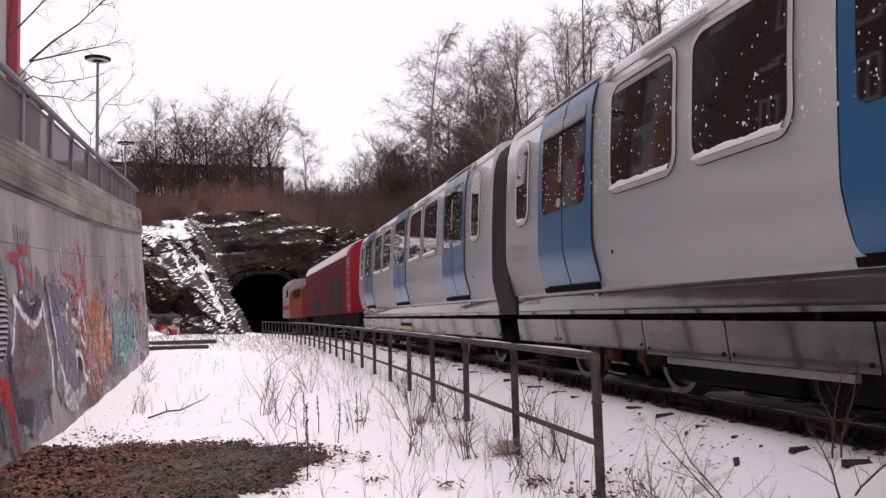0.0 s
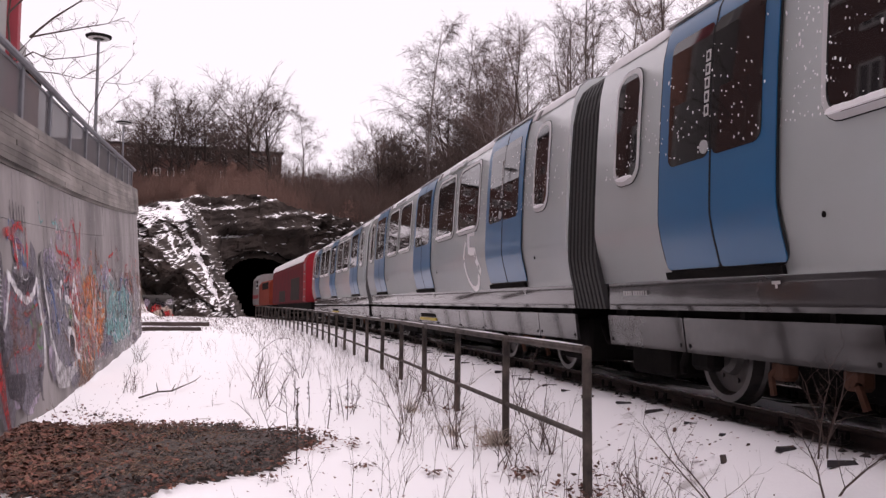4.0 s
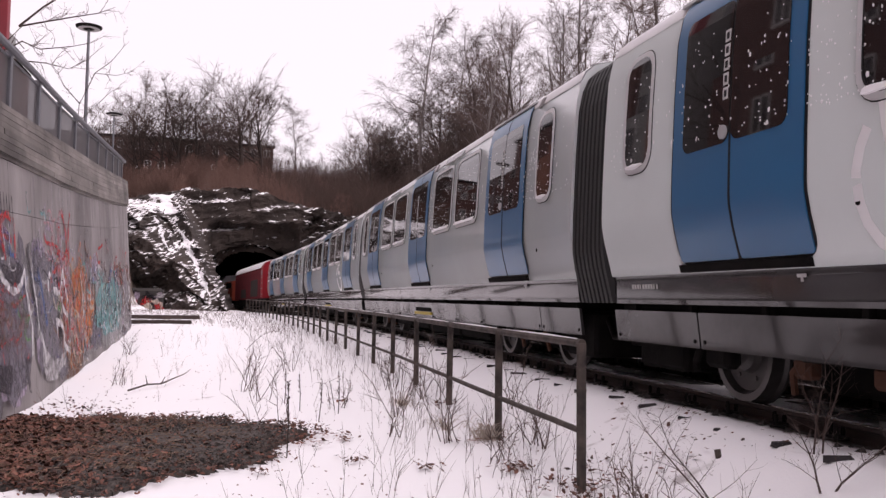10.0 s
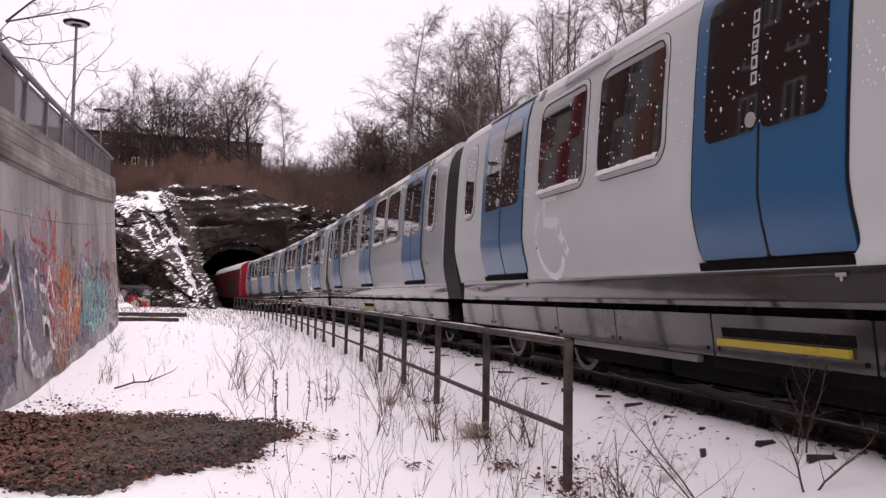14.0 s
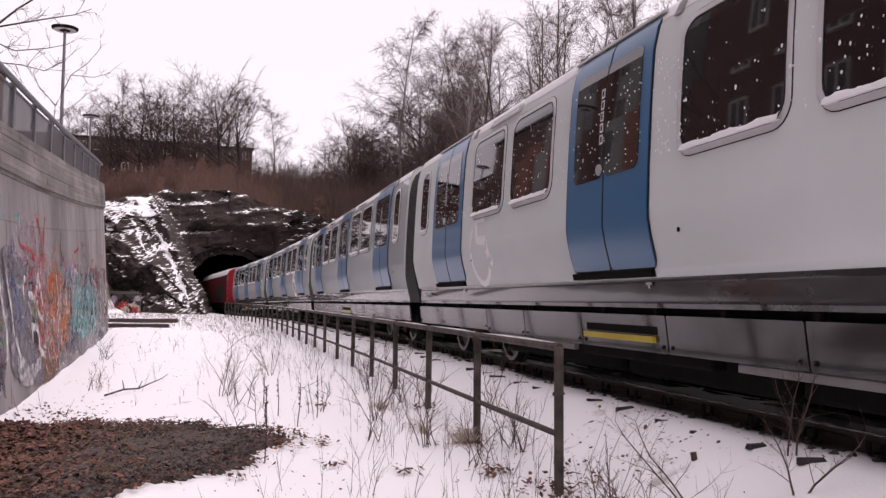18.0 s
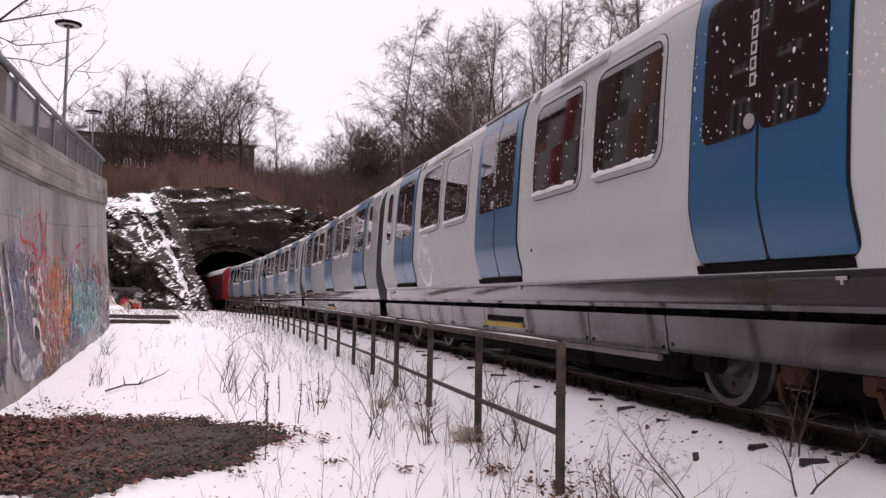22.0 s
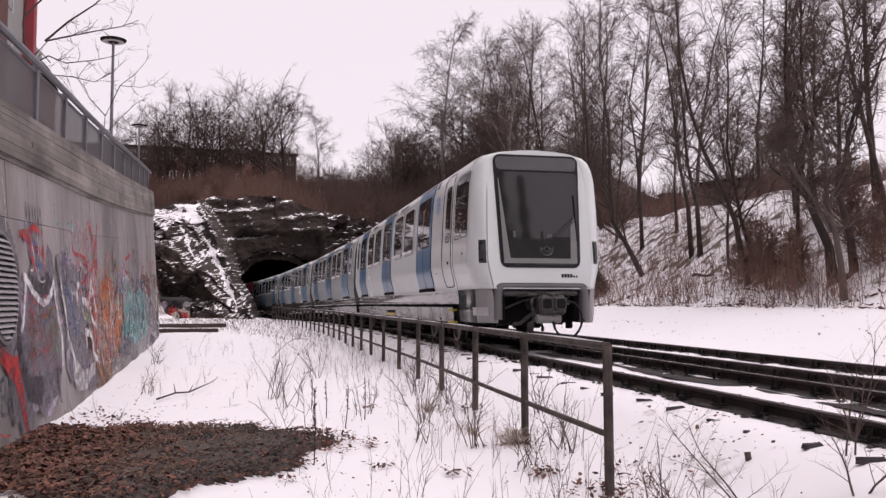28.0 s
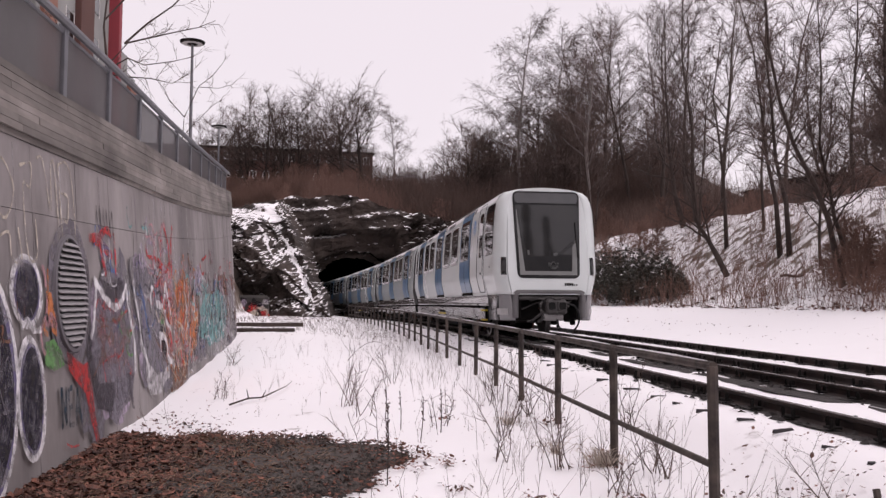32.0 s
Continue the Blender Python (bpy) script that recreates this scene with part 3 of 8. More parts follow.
def blocks(x, z, size, turn, seed):
    """Broken facets: one random depth for each warped cell."""
    x, z = x + 0.5 * noise.noise((x * 0.7, z * 0.7, seed)), z + 0.5 * noise.noise((x * 0.7, z * 0.7, seed + 5))
    c, s = math.cos(turn), math.sin(turn)
    return noise.cell(((x * c + z * s) / size, (z * c - x * s) / (size * 0.55), seed)) - 0.5


def cliff_y(x, z):
    n1 = noise.fractal((x * 0.16, z * 0.3, 1.3), 0.9, 2.1, 5)
    n2 = noise.fractal((x * 0.6, z * 0.85, 5.1), 0.8, 2.2, 4)
    n3 = noise.fractal((x * 0.4 + z * 0.25, z * 0.42 - x * 0.2, 9.7), 1.0, 2.1, 2)
    # the face: ledges that climb slowly across it
    t = (z - 8.4) / 1.5 + 0.5 * noise.noise((x * 0.14, z * 0.1, 8.2)) - 0.07 * x
    step = math.floor(t) + smooth(0.55, 1.0, t - math.floor(t))
    y = 86.6 + (0.44 + 0.3 * noise.noise((x * 0.25, t * 0.8, 1.7))) * max(step, -1) + 0.65 * n1 + 0.26 * n2
    # the smooth blasted hollow round the mouth
    u = abs(x - 1.7) / (5.4 - 0.12 * z)
    y += 1.7 * smooth(1.0, 0.86, u) * smooth(8.6, 7.9, z + 0.35 * n2)
    # the spur beside the mouth: its edge leans away from the line as it climbs
    edge = 0.0 - 0.49 * z + 0.25 * n2
    spur = smooth(edge + 0.5, edge - 0.7, x)
    near = smooth(-4.4, -1.6, x - edge)
    front = lerp(LEFTFACE, z) * (1 - near) + lerp(RIGHTFACE, z) * near
    d = (z + 1.1 * x) / 2.7 + 1.7 * noise.noise((x * 0.33, z * 0.33, 4.4))
    saw = d - math.floor(d)
    chute = math.exp(-((x - edge + 1.35 + 0.3 * n1) / 0.55) ** 2)      # the snowy gully along its edge
    rough = 0.3 * smooth(9.3, 8.6, z) + 0.65 * smooth(3.6, 5.0, z) * smooth(9.2, 8.2, z) + 0.5 * near
    front += rough * (1 - chute) * (1.3 * (saw - 0.5) * (1 if saw < 0.8 else (1 - saw) / 0.2) + 1.5 * n3 + 0.05 * n2)
    front += (1 - chute) * smooth(9.1, 8.5, z) * (1.15 * blocks(x, z, 3.3, -0.9, 3.0) + 0.35 * blocks(x + 0.8 * n2, z, 1.7, -1.1, 9.0))
    front += 0.5 * chute
    y += 0.22 * blocks(x, z, 2.4, 0.1, 6.0)
    y += (front - y) * spur
    y += (0.34 * spur + 0.05) * noise.fractal((x * 1.1 + z * 0.5, z * 1.2 - x * 0.4, 3.3), 0.8, 2.2, 4)      # small broken stone
    y += 2.2 * math.exp(-((x + 7.0) / 2.0) ** 2 - ((z - 2.0) / 1.8) ** 2)
    # broken rock on the other side
    y -= 6.5 * smooth(7.2, 10.5, x) * max(0, 1 - z / 13.5) * (1 + 0.5 * n3) - 0.8 * smooth(7.2, 10.5, x) * n2
    y += smooth(5.6, 7.6, x) * (1.1 * blocks(x, z, 1.7, 0.8, 12.0) + 0.5 * blocks(x, z, 0.9, 0.3, 15.0))
    return y


def rock_face(name, xs, zs, material, label, hole=True):
    v, f = [], []
    nx, nz = len(xs), len(zs)
    for j, s in enumerate(zs):
        for x in xs:
            z = -1.9 + s * (crest(x) + 1.9)
            jit = 0.08 * noise.noise((x * 4, z * 4, 1))
            v.append(((x + jit) * SHRINK, cliff_y(x, z) * SHRINK, 1.35 + (z + jit - 1.35) * SHRINK))
    for j in range(nz - 1):
        for i in range(nx - 1):
            q = (j * nx + i, j * nx + i + 1, (j + 1) * nx + i + 1, (j + 1) * nx + i)
            cx, cz = (v[q[0]][0] + v[q[2]][0]) / 2, (v[q[0]][2] + v[q[2]][2]) / 2
            if hole and (v[q[0]][1] + v[q[2]][1]) / 2 > 80.5 and in_mouth(cx / SHRINK, 1.35 + (cz - 1.35) / SHRINK):
                continue
            f.append(q)
    k = len(v)                              # the brow runs back under the hill
    for i, x in enumerate(xs):
        p = v[(nz - 1) * nx + i]
        v.append((p[0], max(p[1] + 1.5, 87.4), p[2] + 0.1))
    f += [((nz - 1) * nx + i, (nz - 1) * nx + i + 1, k + i + 1, k + i) for i in range(nx - 1)]
    o = obj(name, v, f, material, None)
    return tagged(o, label, "rock", kind="structure")


def gully_snow(parent, z0, z1, shift, w0, w1, seed):
    """Snow lying smooth in a gully that runs down the spur."""
    v, f = [], []
    n, m = 40, 6
    for i in range(n + 1):
        z = z0 + (z1 - z0) * i / n
        mid = -0.49 * z + shift + 0.35 * noise.noise((z * 0.6, seed, 1.0))
        w = (w0 + (w1 - w0) * i / n) * (0.65 + 0.9 * abs(noise.noise((z * 1.1, seed, 4.0)))) * min(1, 0.15 + 4 * i / n, 0.15 + 4 * (n - i) / n)
        for j in range(m + 1):
            x = mid + w * (j / m - 0.5)
            y = cliff_y(x, z) - 0.16 * math.sin(math.pi * j / m) + 0.05
            v.append((x * SHRINK, y * SHRINK, 1.35 + (z - 1.35) * SHRINK))
    for i in range(n):
        for j in range(m):
            a = i * (m + 1) + j
            f.append((a, a + 1, a + m + 2, a + m + 1))
    obj("gully_snow", v, f, SNOW, parent)


cliff = rock_face("cliff", ticks((-23, 20, 0.2)), [i / 90 for i in range(91)], CLIFF, "dark blasted granite cliff with snowy ledges round a tunnel mouth")
gully_snow(cliff, 1.2, 7.2, -1.35, 0.9, 0.7, 2.0)
gully_snow(cliff, 8.5, 10.6, -1.9, 3.6, 4.2, 3.0)
gully_snow(cliff, 5.2, 8.0, -2.9, 0.4, 0.6, 6.0)

# the tunnel's rough lining, coloured near black for the shade inside
v, f = [], []
rings, around = 36, 26
for i in range(rings):
    a = 82.6 + i * 2.3
    p, h = line(a)
    shift = TCX * SHRINK - line(83)[0].x
    for j in range(around):
        th = math.pi * j / (around - 1)
        cx = math.cos(th)
        u = abs(cx)
        zz = (TSPRING + TRISE * (1 - u ** 2.6) ** 0.5) if 0 < j < around - 1 else -2.2
        if u > 0.985:
            zz = -2.2 if j in (0, around - 1) else TSPRING * 0.6
        k = 1.07 + 0.06 * noise.noise((i * 0.9, j * 0.6, 2))
        off = -cx * (THW + 0.2) * k
        q = p + Vector((math.cos(h) * (off + shift), math.sin(h) * (off + shift), 0))
        v.append((q.x, q.y, zz * (k if zz > 0 else 1)))
for i in range(rings - 1):
    for j in range(around - 1):
        f.append((i * around + j, (i + 1) * around + j, (i + 1) * around + j + 1, i * around + j + 1))
f.append(tuple(range((rings - 1) * around, rings * around)))
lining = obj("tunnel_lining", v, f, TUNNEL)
tagged(lining, "rough rock tunnel lining with shade in its near-black colour", "tunnel", kind="structure")
# bare bed inside the tunnel, with the shade put into its colour
v, f = [], []
for i in range(40):
    for off in (-2.6, 0, 2, 5.2):
        v.append(line(81.6 + 2 * i, off, -0.1)[0])
    if i:
        for k in range(3):
            f.append((4 * i - 4 + k, 4 * i - 3 + k, 4 * i + 1 + k, 4 * i + k))
tagged(obj("tunnel_floor", v, f, TUNNEL), "bare ballast floor inside a tunnel with shade in its colour", "floor", kind="structure")


def hill_z(x, y):
    x, y = x / SHRINK, y / SHRINK
    mid = -17 < x < 11
    front = 1 if mid else smooth(63, 89, y)
    top = crest(max(-23, min(20, x))) - 0.2 + 0.085 * max(0, y - 88) + 3.1 * smooth(89, 114, y)
    top += 0.22 * min(32, max(0, x - 11)) * smooth(72, 100, y)
    top -= 4.6 * smooth(0.40, 0.52, x / max(y, 1)) * smooth(70, 98, y)
    base = 1.35 + (ground_z(x * SHRINK, y * SHRINK) - 0.35 - 1.35) / SHRINK
    if y < 89.2 and mid:
        return 1.35 + (crest(x) - 0.6 - 1.35) * SHRINK
    z = base + (max(top, base) - base) * front
    z += 0.5 * front * noise.noise((x * 0.22, y * 0.22, 3)) + 0.2 * front * noise.noise((x * 0.7, y * 0.7, 3))
    return 1.35 + (z - 1.35) * SHRINK


hx = ticks((-170, -28, 8), (-28, 28, 1.0), (28, 86, 3.5), (86, 280, 20))
hy = ticks((60, 82, 1.4), (82, 87, 0.6), (87, 143, 2.8), (143, 370, 23))
HILL = mat("snowy hillside", (0.05, 0.037, 0.03), (0.09, 0.065, 0.05), rough=0.95, scale=0.6, fine=7, bump=0.6, mix=0.8, snow=(1.2, 0.5))
v = [(x, y, hill_z(x, y)) for y in hy for x in hx]
nx = len(hx)
f = []
for j in range(len(hy) - 1):
    for i in range(nx - 1):
        q = (j * nx + i, j * nx + i + 1, (j + 1) * nx + i + 1, (j + 1) * nx + i)
        if max(v[k][2] for k in q) < -0.5 or (hy[j] < 85.0 and -16.7 < hx[i] < 10.0):
            continue
        f.append(q)
hill = obj("hillside", v, f, HILL, smooth=True)
tagged(hill, "steep brown hillside patched with snow above a tunnel", "hill", kind="structure")

# ---- the train ----
PROF = [(1.16, 1.07), (1.18, 1.15), (1.25, 1.42), (1.278, 1.58), (1.28, 1.66), (1.272, 2.0), (1.245, 2.6), (1.21, 3.08), (1.16, 3.3), (1.09, 3.44), (0.98, 3.53), (0.7, 3.6), (0.35, 3.635), (0.0, 3.645)]
SIDE_TAB = [(z, w) for w, z in PROF[:-4]]


def half(z):
    """The body's half width at z metres over the rail."""
    if z < 1.07:
        return 1.08 + (z - 0.43) * 0.125
    return lerp(SIDE_TAB, z)


def side_patch(side, y0, y1, z0, z1, out, r=0.0, thick=0.0, rows=None, rb=None):
    """Vertices and faces of a plate on the car's side with rounded corners."""
    rb = r if rb is None else rb
    n = 4
    pts = []
    for cy, cz, a0, rr in ((y1 - r, z1 - r, 0, r), (y0 + r, z1 - r, 90, r), (y0 + rb, z0 + rb, 180, rb), (y1 - rb, z0 + rb, 270, rb)):
        if rr < 1e-6:
            pts.append((cy, cz))
        else:
            pts += [(cy + rr * math.cos(radians(a0 + 90 * i / n)), cz + rr * math.sin(radians(a0 + 90 * i / n))) for i in range(n + 1)]
    # the outline cut into level rows, so that the plate follows the side
    zs = sorted({round(p[1], 4) for p in pts} | {z for z in (1.15, 1.28, 1.42, 1.5, 1.58, 1.66, 1.8, 2.0, 2.3, 2.6, 2.85, 3.08, 3.2, 3.3) if z0 < z < z1})

    def span(z):
        lo, hi = y0, y1
        if r and z > z1 - r:
            d = r - math.sqrt(max(0, r * r - (z - z1 + r) ** 2))
            lo, hi = lo + d, hi - d
        if rb and z < z0 + rb:
            d = rb - math.sqrt(max(0, rb * rb - (z0 + rb - z) ** 2))
            lo, hi = lo + d, hi - d
        return lo, hi
    v, f = [], []
    for z in zs:
        lo, hi = span(z)
        x = side * (half(z) + out)
        xi = side * (half(z) + out - max(thick, 0.004))
        v += [(x, lo, z), (x, hi, z), (xi, lo, z), (xi, hi, z)]
    for i in range(len(zs) - 1):
        a, b = 4 * i, 4 * i + 4
        f += [(a, a + 1, b + 1, b), (a, b, b + 2, a + 2), (a + 1, a + 3, b + 3, b + 1)]
    e = 4 * (len(zs) - 1)
    f += [(0, 2, 3, 1), (e, e + 1, e + 3, e + 2)]
    return v, f


def plate(name, parent, material, side, y0, y1, z0, z1, out, r=0.0, thick=0.0, label="", rb=None, soft=False):
    v, f = side_patch(side, y0, y1, z0, z1, out, r, thick, rb=rb)
    o = obj(name, v, f, material, parent, label)
    if soft:                                # the face rounds smoothly, the rim stays sharp
        for i, p in enumerate(o.data.polygons):
            p.use_smooth = i % 3 == 0 and i < len(f) - 2
        o.data.set_sharp_from_angle(angle=radians(35))
    return o


def ring_plate(name, parent, material, side, y0, y1, z0, z1, out, w, r, label=""):
    """A frame of width w round an opening."""
    v, f = [], []
    n = 5
    outl, inl = [], []
    for lst, d in ((outl, 0), (inl, w)):
        rr = r - d * 0.6
        for cy, cz, a0 in ((y1 - d - rr, z1 - d - rr, 0), (y0 + d + rr, z1 - d - rr, 90), (y0 + d + rr, z0 + d + rr, 180), (y1 - d - rr, z0 + d + rr, 270)):
            for i in range(n + 1):
                lst.append((cy + rr * math.cos(radians(a0 + 90 * i / n)), cz + rr * math.sin(radians(a0 + 90 * i / n))))
    full_out, full_in = [], []              # long straights cut up, so that the frame follows the side
    for i in range(len(outl)):
        a, b, c, e = outl[i], outl[(i + 1) % len(outl)], inl[i], inl[(i + 1) % len(outl)]
        k = max(1, int(abs(b[1] - a[1]) / 0.22))
        for q in range(k):
            u = q / k
            full_out.append((a[0] + (b[0] - a[0]) * u, a[1] + (b[1] - a[1]) * u))
            full_in.append((c[0] + (e[0] - c[0]) * u, c[1] + (e[1] - c[1]) * u))
    outl, inl = full_out, full_in
    m = len(outl)
    for (ya, za), (yb, zb) in zip(outl, inl):
        v += [(side * (half(za) + 0.0), ya, za), (side * (half(za) + out), ya + (0.004 if ya < (y0 + y1) / 2 else -0.004), za), (side * (half(zb) + out), yb, zb), (side * (half(zb) + 0.001), yb, zb)]
    for i in range(m):
        a, b = 4 * i, 4 * ((i + 1) % m)
        for q in range(3):
            f.append((a + q, b + q, b + q + 1, a + q + 1))
    return obj(name, v, f, material, parent, label)


def loft(rings, cap0=True, cap1=True):
    k = len(rings[0])
    v = [p for r in rings for p in r]
    f = []
    for i in range(len(rings) - 1):
        for j in range(k):
            f.append((i * k + j, i * k + (j + 1) % k, (i + 1) * k + (j + 1) % k, (i + 1) * k + j))
    if cap0:
        f.append(tuple(range(k)))
    if cap1:
        f.append(tuple(reversed(range((len(rings) - 1) * k, len(rings) * k))))
    return v, f


def outline(prof, y, sx=1.0, rake=0.0):
    pts = [(w * sx, y + rake * (z - 1.2), z) for w, z in prof]
    return pts + [(-x, yy, zz) for x, yy, zz in reversed(pts[:-1])]


DOOR_PITCH, BODYHALF, REARHALF, DW = 5.87, 8.4, 8.24, 0.76
DOOR_MID, DOOR_HALF = 0.155, 0.88           # the doors sit a little ahead of the middle of each third
random.seed(11)


def flake_plate(car, side, y0, y1, z0, z1, n, name="snow_specks", keep=None):
    """Specks of blown snow stuck to the side."""
    v, f = [], []
    for i in range(n):
        y, z = random.uniform(y0, y1), z0 + (z1 - z0) * random.random() ** 1.3
        r = random.uniform(0.004, 0.012) * (1.6 if random.random() < 0.12 else 1)
        x = side * (half(z) + 0.028)
        k = len(v)
        rot = random.uniform(0, 6.3)
        for j in range(5):
            a = rot + 2 * math.pi * j / 5
            q = r * random.uniform(0.6, 1.2)
            v.append((x, y + q * math.cos(a), z + q * 1.3 * math.sin(a)))
        v.append((x + side * 0.006, y, z))
        f += [(k + j, k + (j + 1) % 5, k + 5) for j in range(5)]
    o = obj(name, v, f, SNOW, car)
    o["kind"] = "stuff"
    return o


def wheelset(bogie):
    g = Geo()
    dish = [(0.64, 0.10), (0.64, 0.445), (0.665, 0.445), (0.69, 0.42), (0.80, 0.414), (0.80, 0.355), (0.745, 0.325), (0.735, 0.18), (0.79, 0.155), (0.812, 0.10), (0.812, 0.004)]
    for s in (-1, 1):
        n = 32
        v = [(s * x, r * math.cos(2 * math.pi * i / n), r * math.sin(2 * math.pi * i / n)) for i in range(n) for x, r in dish]
        m = len(dish)
        f = []
        for i in range(n):
            for k in range(m - 1):
                q = (i * m + k, i * m + k + 1, (i + 1) % n * m + k + 1, (i + 1) % n * m + k)
                f.append(q if s < 0 else q[::-1])
        g.add(v, f)
        for k in range(6):
            a = k * math.pi / 3
            g.disc((s * 0.735, 0.24 * math.cos(a), 0.24 * math.sin(a)), (s, 0, 0), 0.02, 0.02, 8)
    g.tube([(-0.66, 0, 0), (0.66, 0, 0)], 0.09, 10)
    w = g.make("wheelset", WHEELM, bogie)
    w.data.materials.append(TYRE)
    for p in w.data.polygons:
        c = p.center
        if abs(c.x) > 0.76 and math.hypot(c.y, c.z) > 0.33:
            p.material_index = 1
    return w


ROLLING = []


def bogie(car, yc, base=1.05):
    b = new("bogie")
    b.parent = car
    b.location = (0, yc, 0)
    g = Geo()
    for s in (-1, 1):
        g.box(s * 0.92, -1.5, 0.45, s * 1.06, 1.5, 0.62, 0.03)
        for k in (-1, 1):
            g.box(s * 0.9, k * base - 0.17, 0.28, s * 1.06, k * base + 0.17, 0.5, 0.04)
            g.disc((s * 0.95, k * 0.45, 0.5), (0, 0, 1), 0.13, 0.3, 14)
            g.tube([(s * 1.0, k * 1.5, 0.5), (s * 1.0, k * 1.62, 0.3), (s * 1.0, k * 1.6, 0.22)], 0.035, 6)
    g.box(-0.95, -0.3, 0.4, 0.95, 0.3, 0.66, 0.03)
    g.box(-0.7, -1.35, 0.44, 0.7, -1.2, 0.6, 0.02)
    g.box(-0.7, 1.2, 0.44, 0.7, 1.35, 0.6, 0.02)
    # added belly box: stands in for the shade behind the wheels
    g.box(-0.56, -0.6, 0.15, 0.56, 0.6, 0.5, 0.06)
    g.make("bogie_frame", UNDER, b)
    for s in (-1, 1):
        for k in (-1, 1):
            h = Geo().box(s * 0.70, k * 0.42 - 0.10, 0.26, s * 0.84, k * 0.42 + 0.10, 0.42, 0.03)
            h.tube([(s * 0.8, k * 0.42, 0.4), (s * 0.84, k * 0.5, 0.3), (s * 0.8, k * 0.53, 0.14)], 0.03, 6)
            h.make("brake_gear", RUSTY, b, "rusty brake gear")
    for k in (-1, 1):
        w = wheelset(b)
        w.location = (0, k * base, 0.42)
        ROLLING.append((w, k * base))
    return b


def pictogram(car, side, y, z):
    """A pale wheelchair mark: y is the back of the wheel, z the hub."""
    x = lambda zz: side * (half(zz) + 0.004)
    v, f = [], []
    wheel = [(-0.10 - 0.03 * 0, 0.53), (-0.04, 0.42), (0.0, 0.27), (0.0, 0.10), (-0.03, -0.04), (-0.11, -0.16), (-0.24, -0.24), (-0.40, -0.27), (-0.55, -0.24), (-0.68, -0.16), (-0.78, -0.05)]
    body = [(-0.23, 0.88), (-0.25, 0.72), (-0.28, 0.53), (-0.32, 0.37), (-0.50, 0.345), (-0.68, 0.34), (-0.78, 0.19), (-0.92, -0.02)]
    arm = [(-0.29, 0.66), (-0.45, 0.655), (-0.66, 0.65)]
    for p, wdt in ((wheel, 0.085), (body, 0.14), (arm, 0.10)):
        k = len(v)
        for i, (a, b) in enumerate(p):
            j, i0 = min(i + 1, len(p) - 1), max(i - 1, 0)
            d = Vector((p[j][0] - p[i0][0], p[j][1] - p[i0][1])).normalized() * wdt / 2
            a, b = y + a, z + b
            v += [(x(b - d.x), a + d.y, b - d.x), (x(b + d.x), a - d.y, b + d.x)]
        f += [(k + 2 * i, k + 2 * i + 1, k + 2 * i + 3, k + 2 * i + 2) for i in range(len(p) - 1)]
    return obj("access_mark", v, f, FAINT, car, "pale outlined wheelchair mark")


FAINT = mat("faint mark", (0.86, 0.86, 0.87), (0.80, 0.80, 0.81), rough=0.3, scale=3, fine=20, bump=0)
STICKER = mat("white sticker", (0.62, 0.61, 0.61), (0.5, 0.5, 0.5), rough=0.4, scale=8, fine=40, bump=0)
SURROUND = mat("pale window surround", (0.62, 0.62, 0.63), (0.5, 0.5, 0.5), rough=0.35, scale=4, fine=40, bump=0.02)
BELLOWS = mat("bellows rubber", (0.012, 0.012, 0.0125), (0.02, 0.0195, 0.0195), rough=0.55, scale=4, fine=40, bump=0.05, spec=0.35)
SKIRT = mat("skirt paint", (0.032, 0.030, 0.031), (0.055, 0.051, 0.051), rough=0.09, scale=0.9, fine=14, bump=0.012, mix=0.8, spec=0.4, coat=0.12)
STRIPGREY = mat("weathered strip", (0.26, 0.25, 0.25), (0.13, 0.12, 0.12), rough=0.6, scale=4, fine=30, bump=0.05)
GREYMARK = mat("grey lettering", (0.5, 0.5, 0.5), (0.42, 0.42, 0.42), rough=0.5, scale=3, fine=20, bump=0)
LOGOBLUE = mat("blue mark", (0.06, 0.24, 0.55), (0.07, 0.26, 0.56), rough=0.4, scale=3, fine=20, bump=0)
LAMPGLASS = mat("smoked lamp glass", (0.012, 0.012, 0.013), (0.03, 0.03, 0.03), rough=0.08, scale=8, fine=40, bump=0.02)
CLEARLAMP = mat("frosted lamp cover", (0.42, 0.41, 0.41), (0.3, 0.29, 0.29), rough=0.25, scale=6, fine=30, bump=0.02)
DISPLAY = mat("blank display", (0.22, 0.21, 0.21), (0.3, 0.29, 0.29), rough=0.25, scale=4, fine=40, bump=0)
SMOKELENS = mat("smoked lens", (0.045, 0.045, 0.046), (0.09, 0.09, 0.09), rough=0.15, scale=9, fine=50, bump=0.05)
HEADER = mat("smoked panel", (0.075, 0.077, 0.08), (0.1, 0.1, 0.1), rough=0.12, scale=3, fine=20, bump=0)
BORDER = mat("inner border", (0.20, 0.205, 0.2), (0.15, 0.155, 0.15), rough=0.3, scale=3, fine=20, bump=0)
# black for the funnel mouths: the dark of the hollow as colour
DEEPBLACK = mat("hollow black", (0.006, 0.006, 0.006), (0.012, 0.011, 0.011), rough=0.7, scale=9, fine=40, bump=0.1, spec=0.2)
NOSEGREY = mat("nose rim grey", (0.13, 0.125, 0.128), (0.09, 0.086, 0.088), rough=0.35, scale=3, fine=30, bump=0.02)
COUPLER = mat("grimy cast steel", (0.04, 0.037, 0.037), (0.10, 0.093, 0.09), rough=0.55, metal=0.3, scale=9, fine=50, bump=0.15)
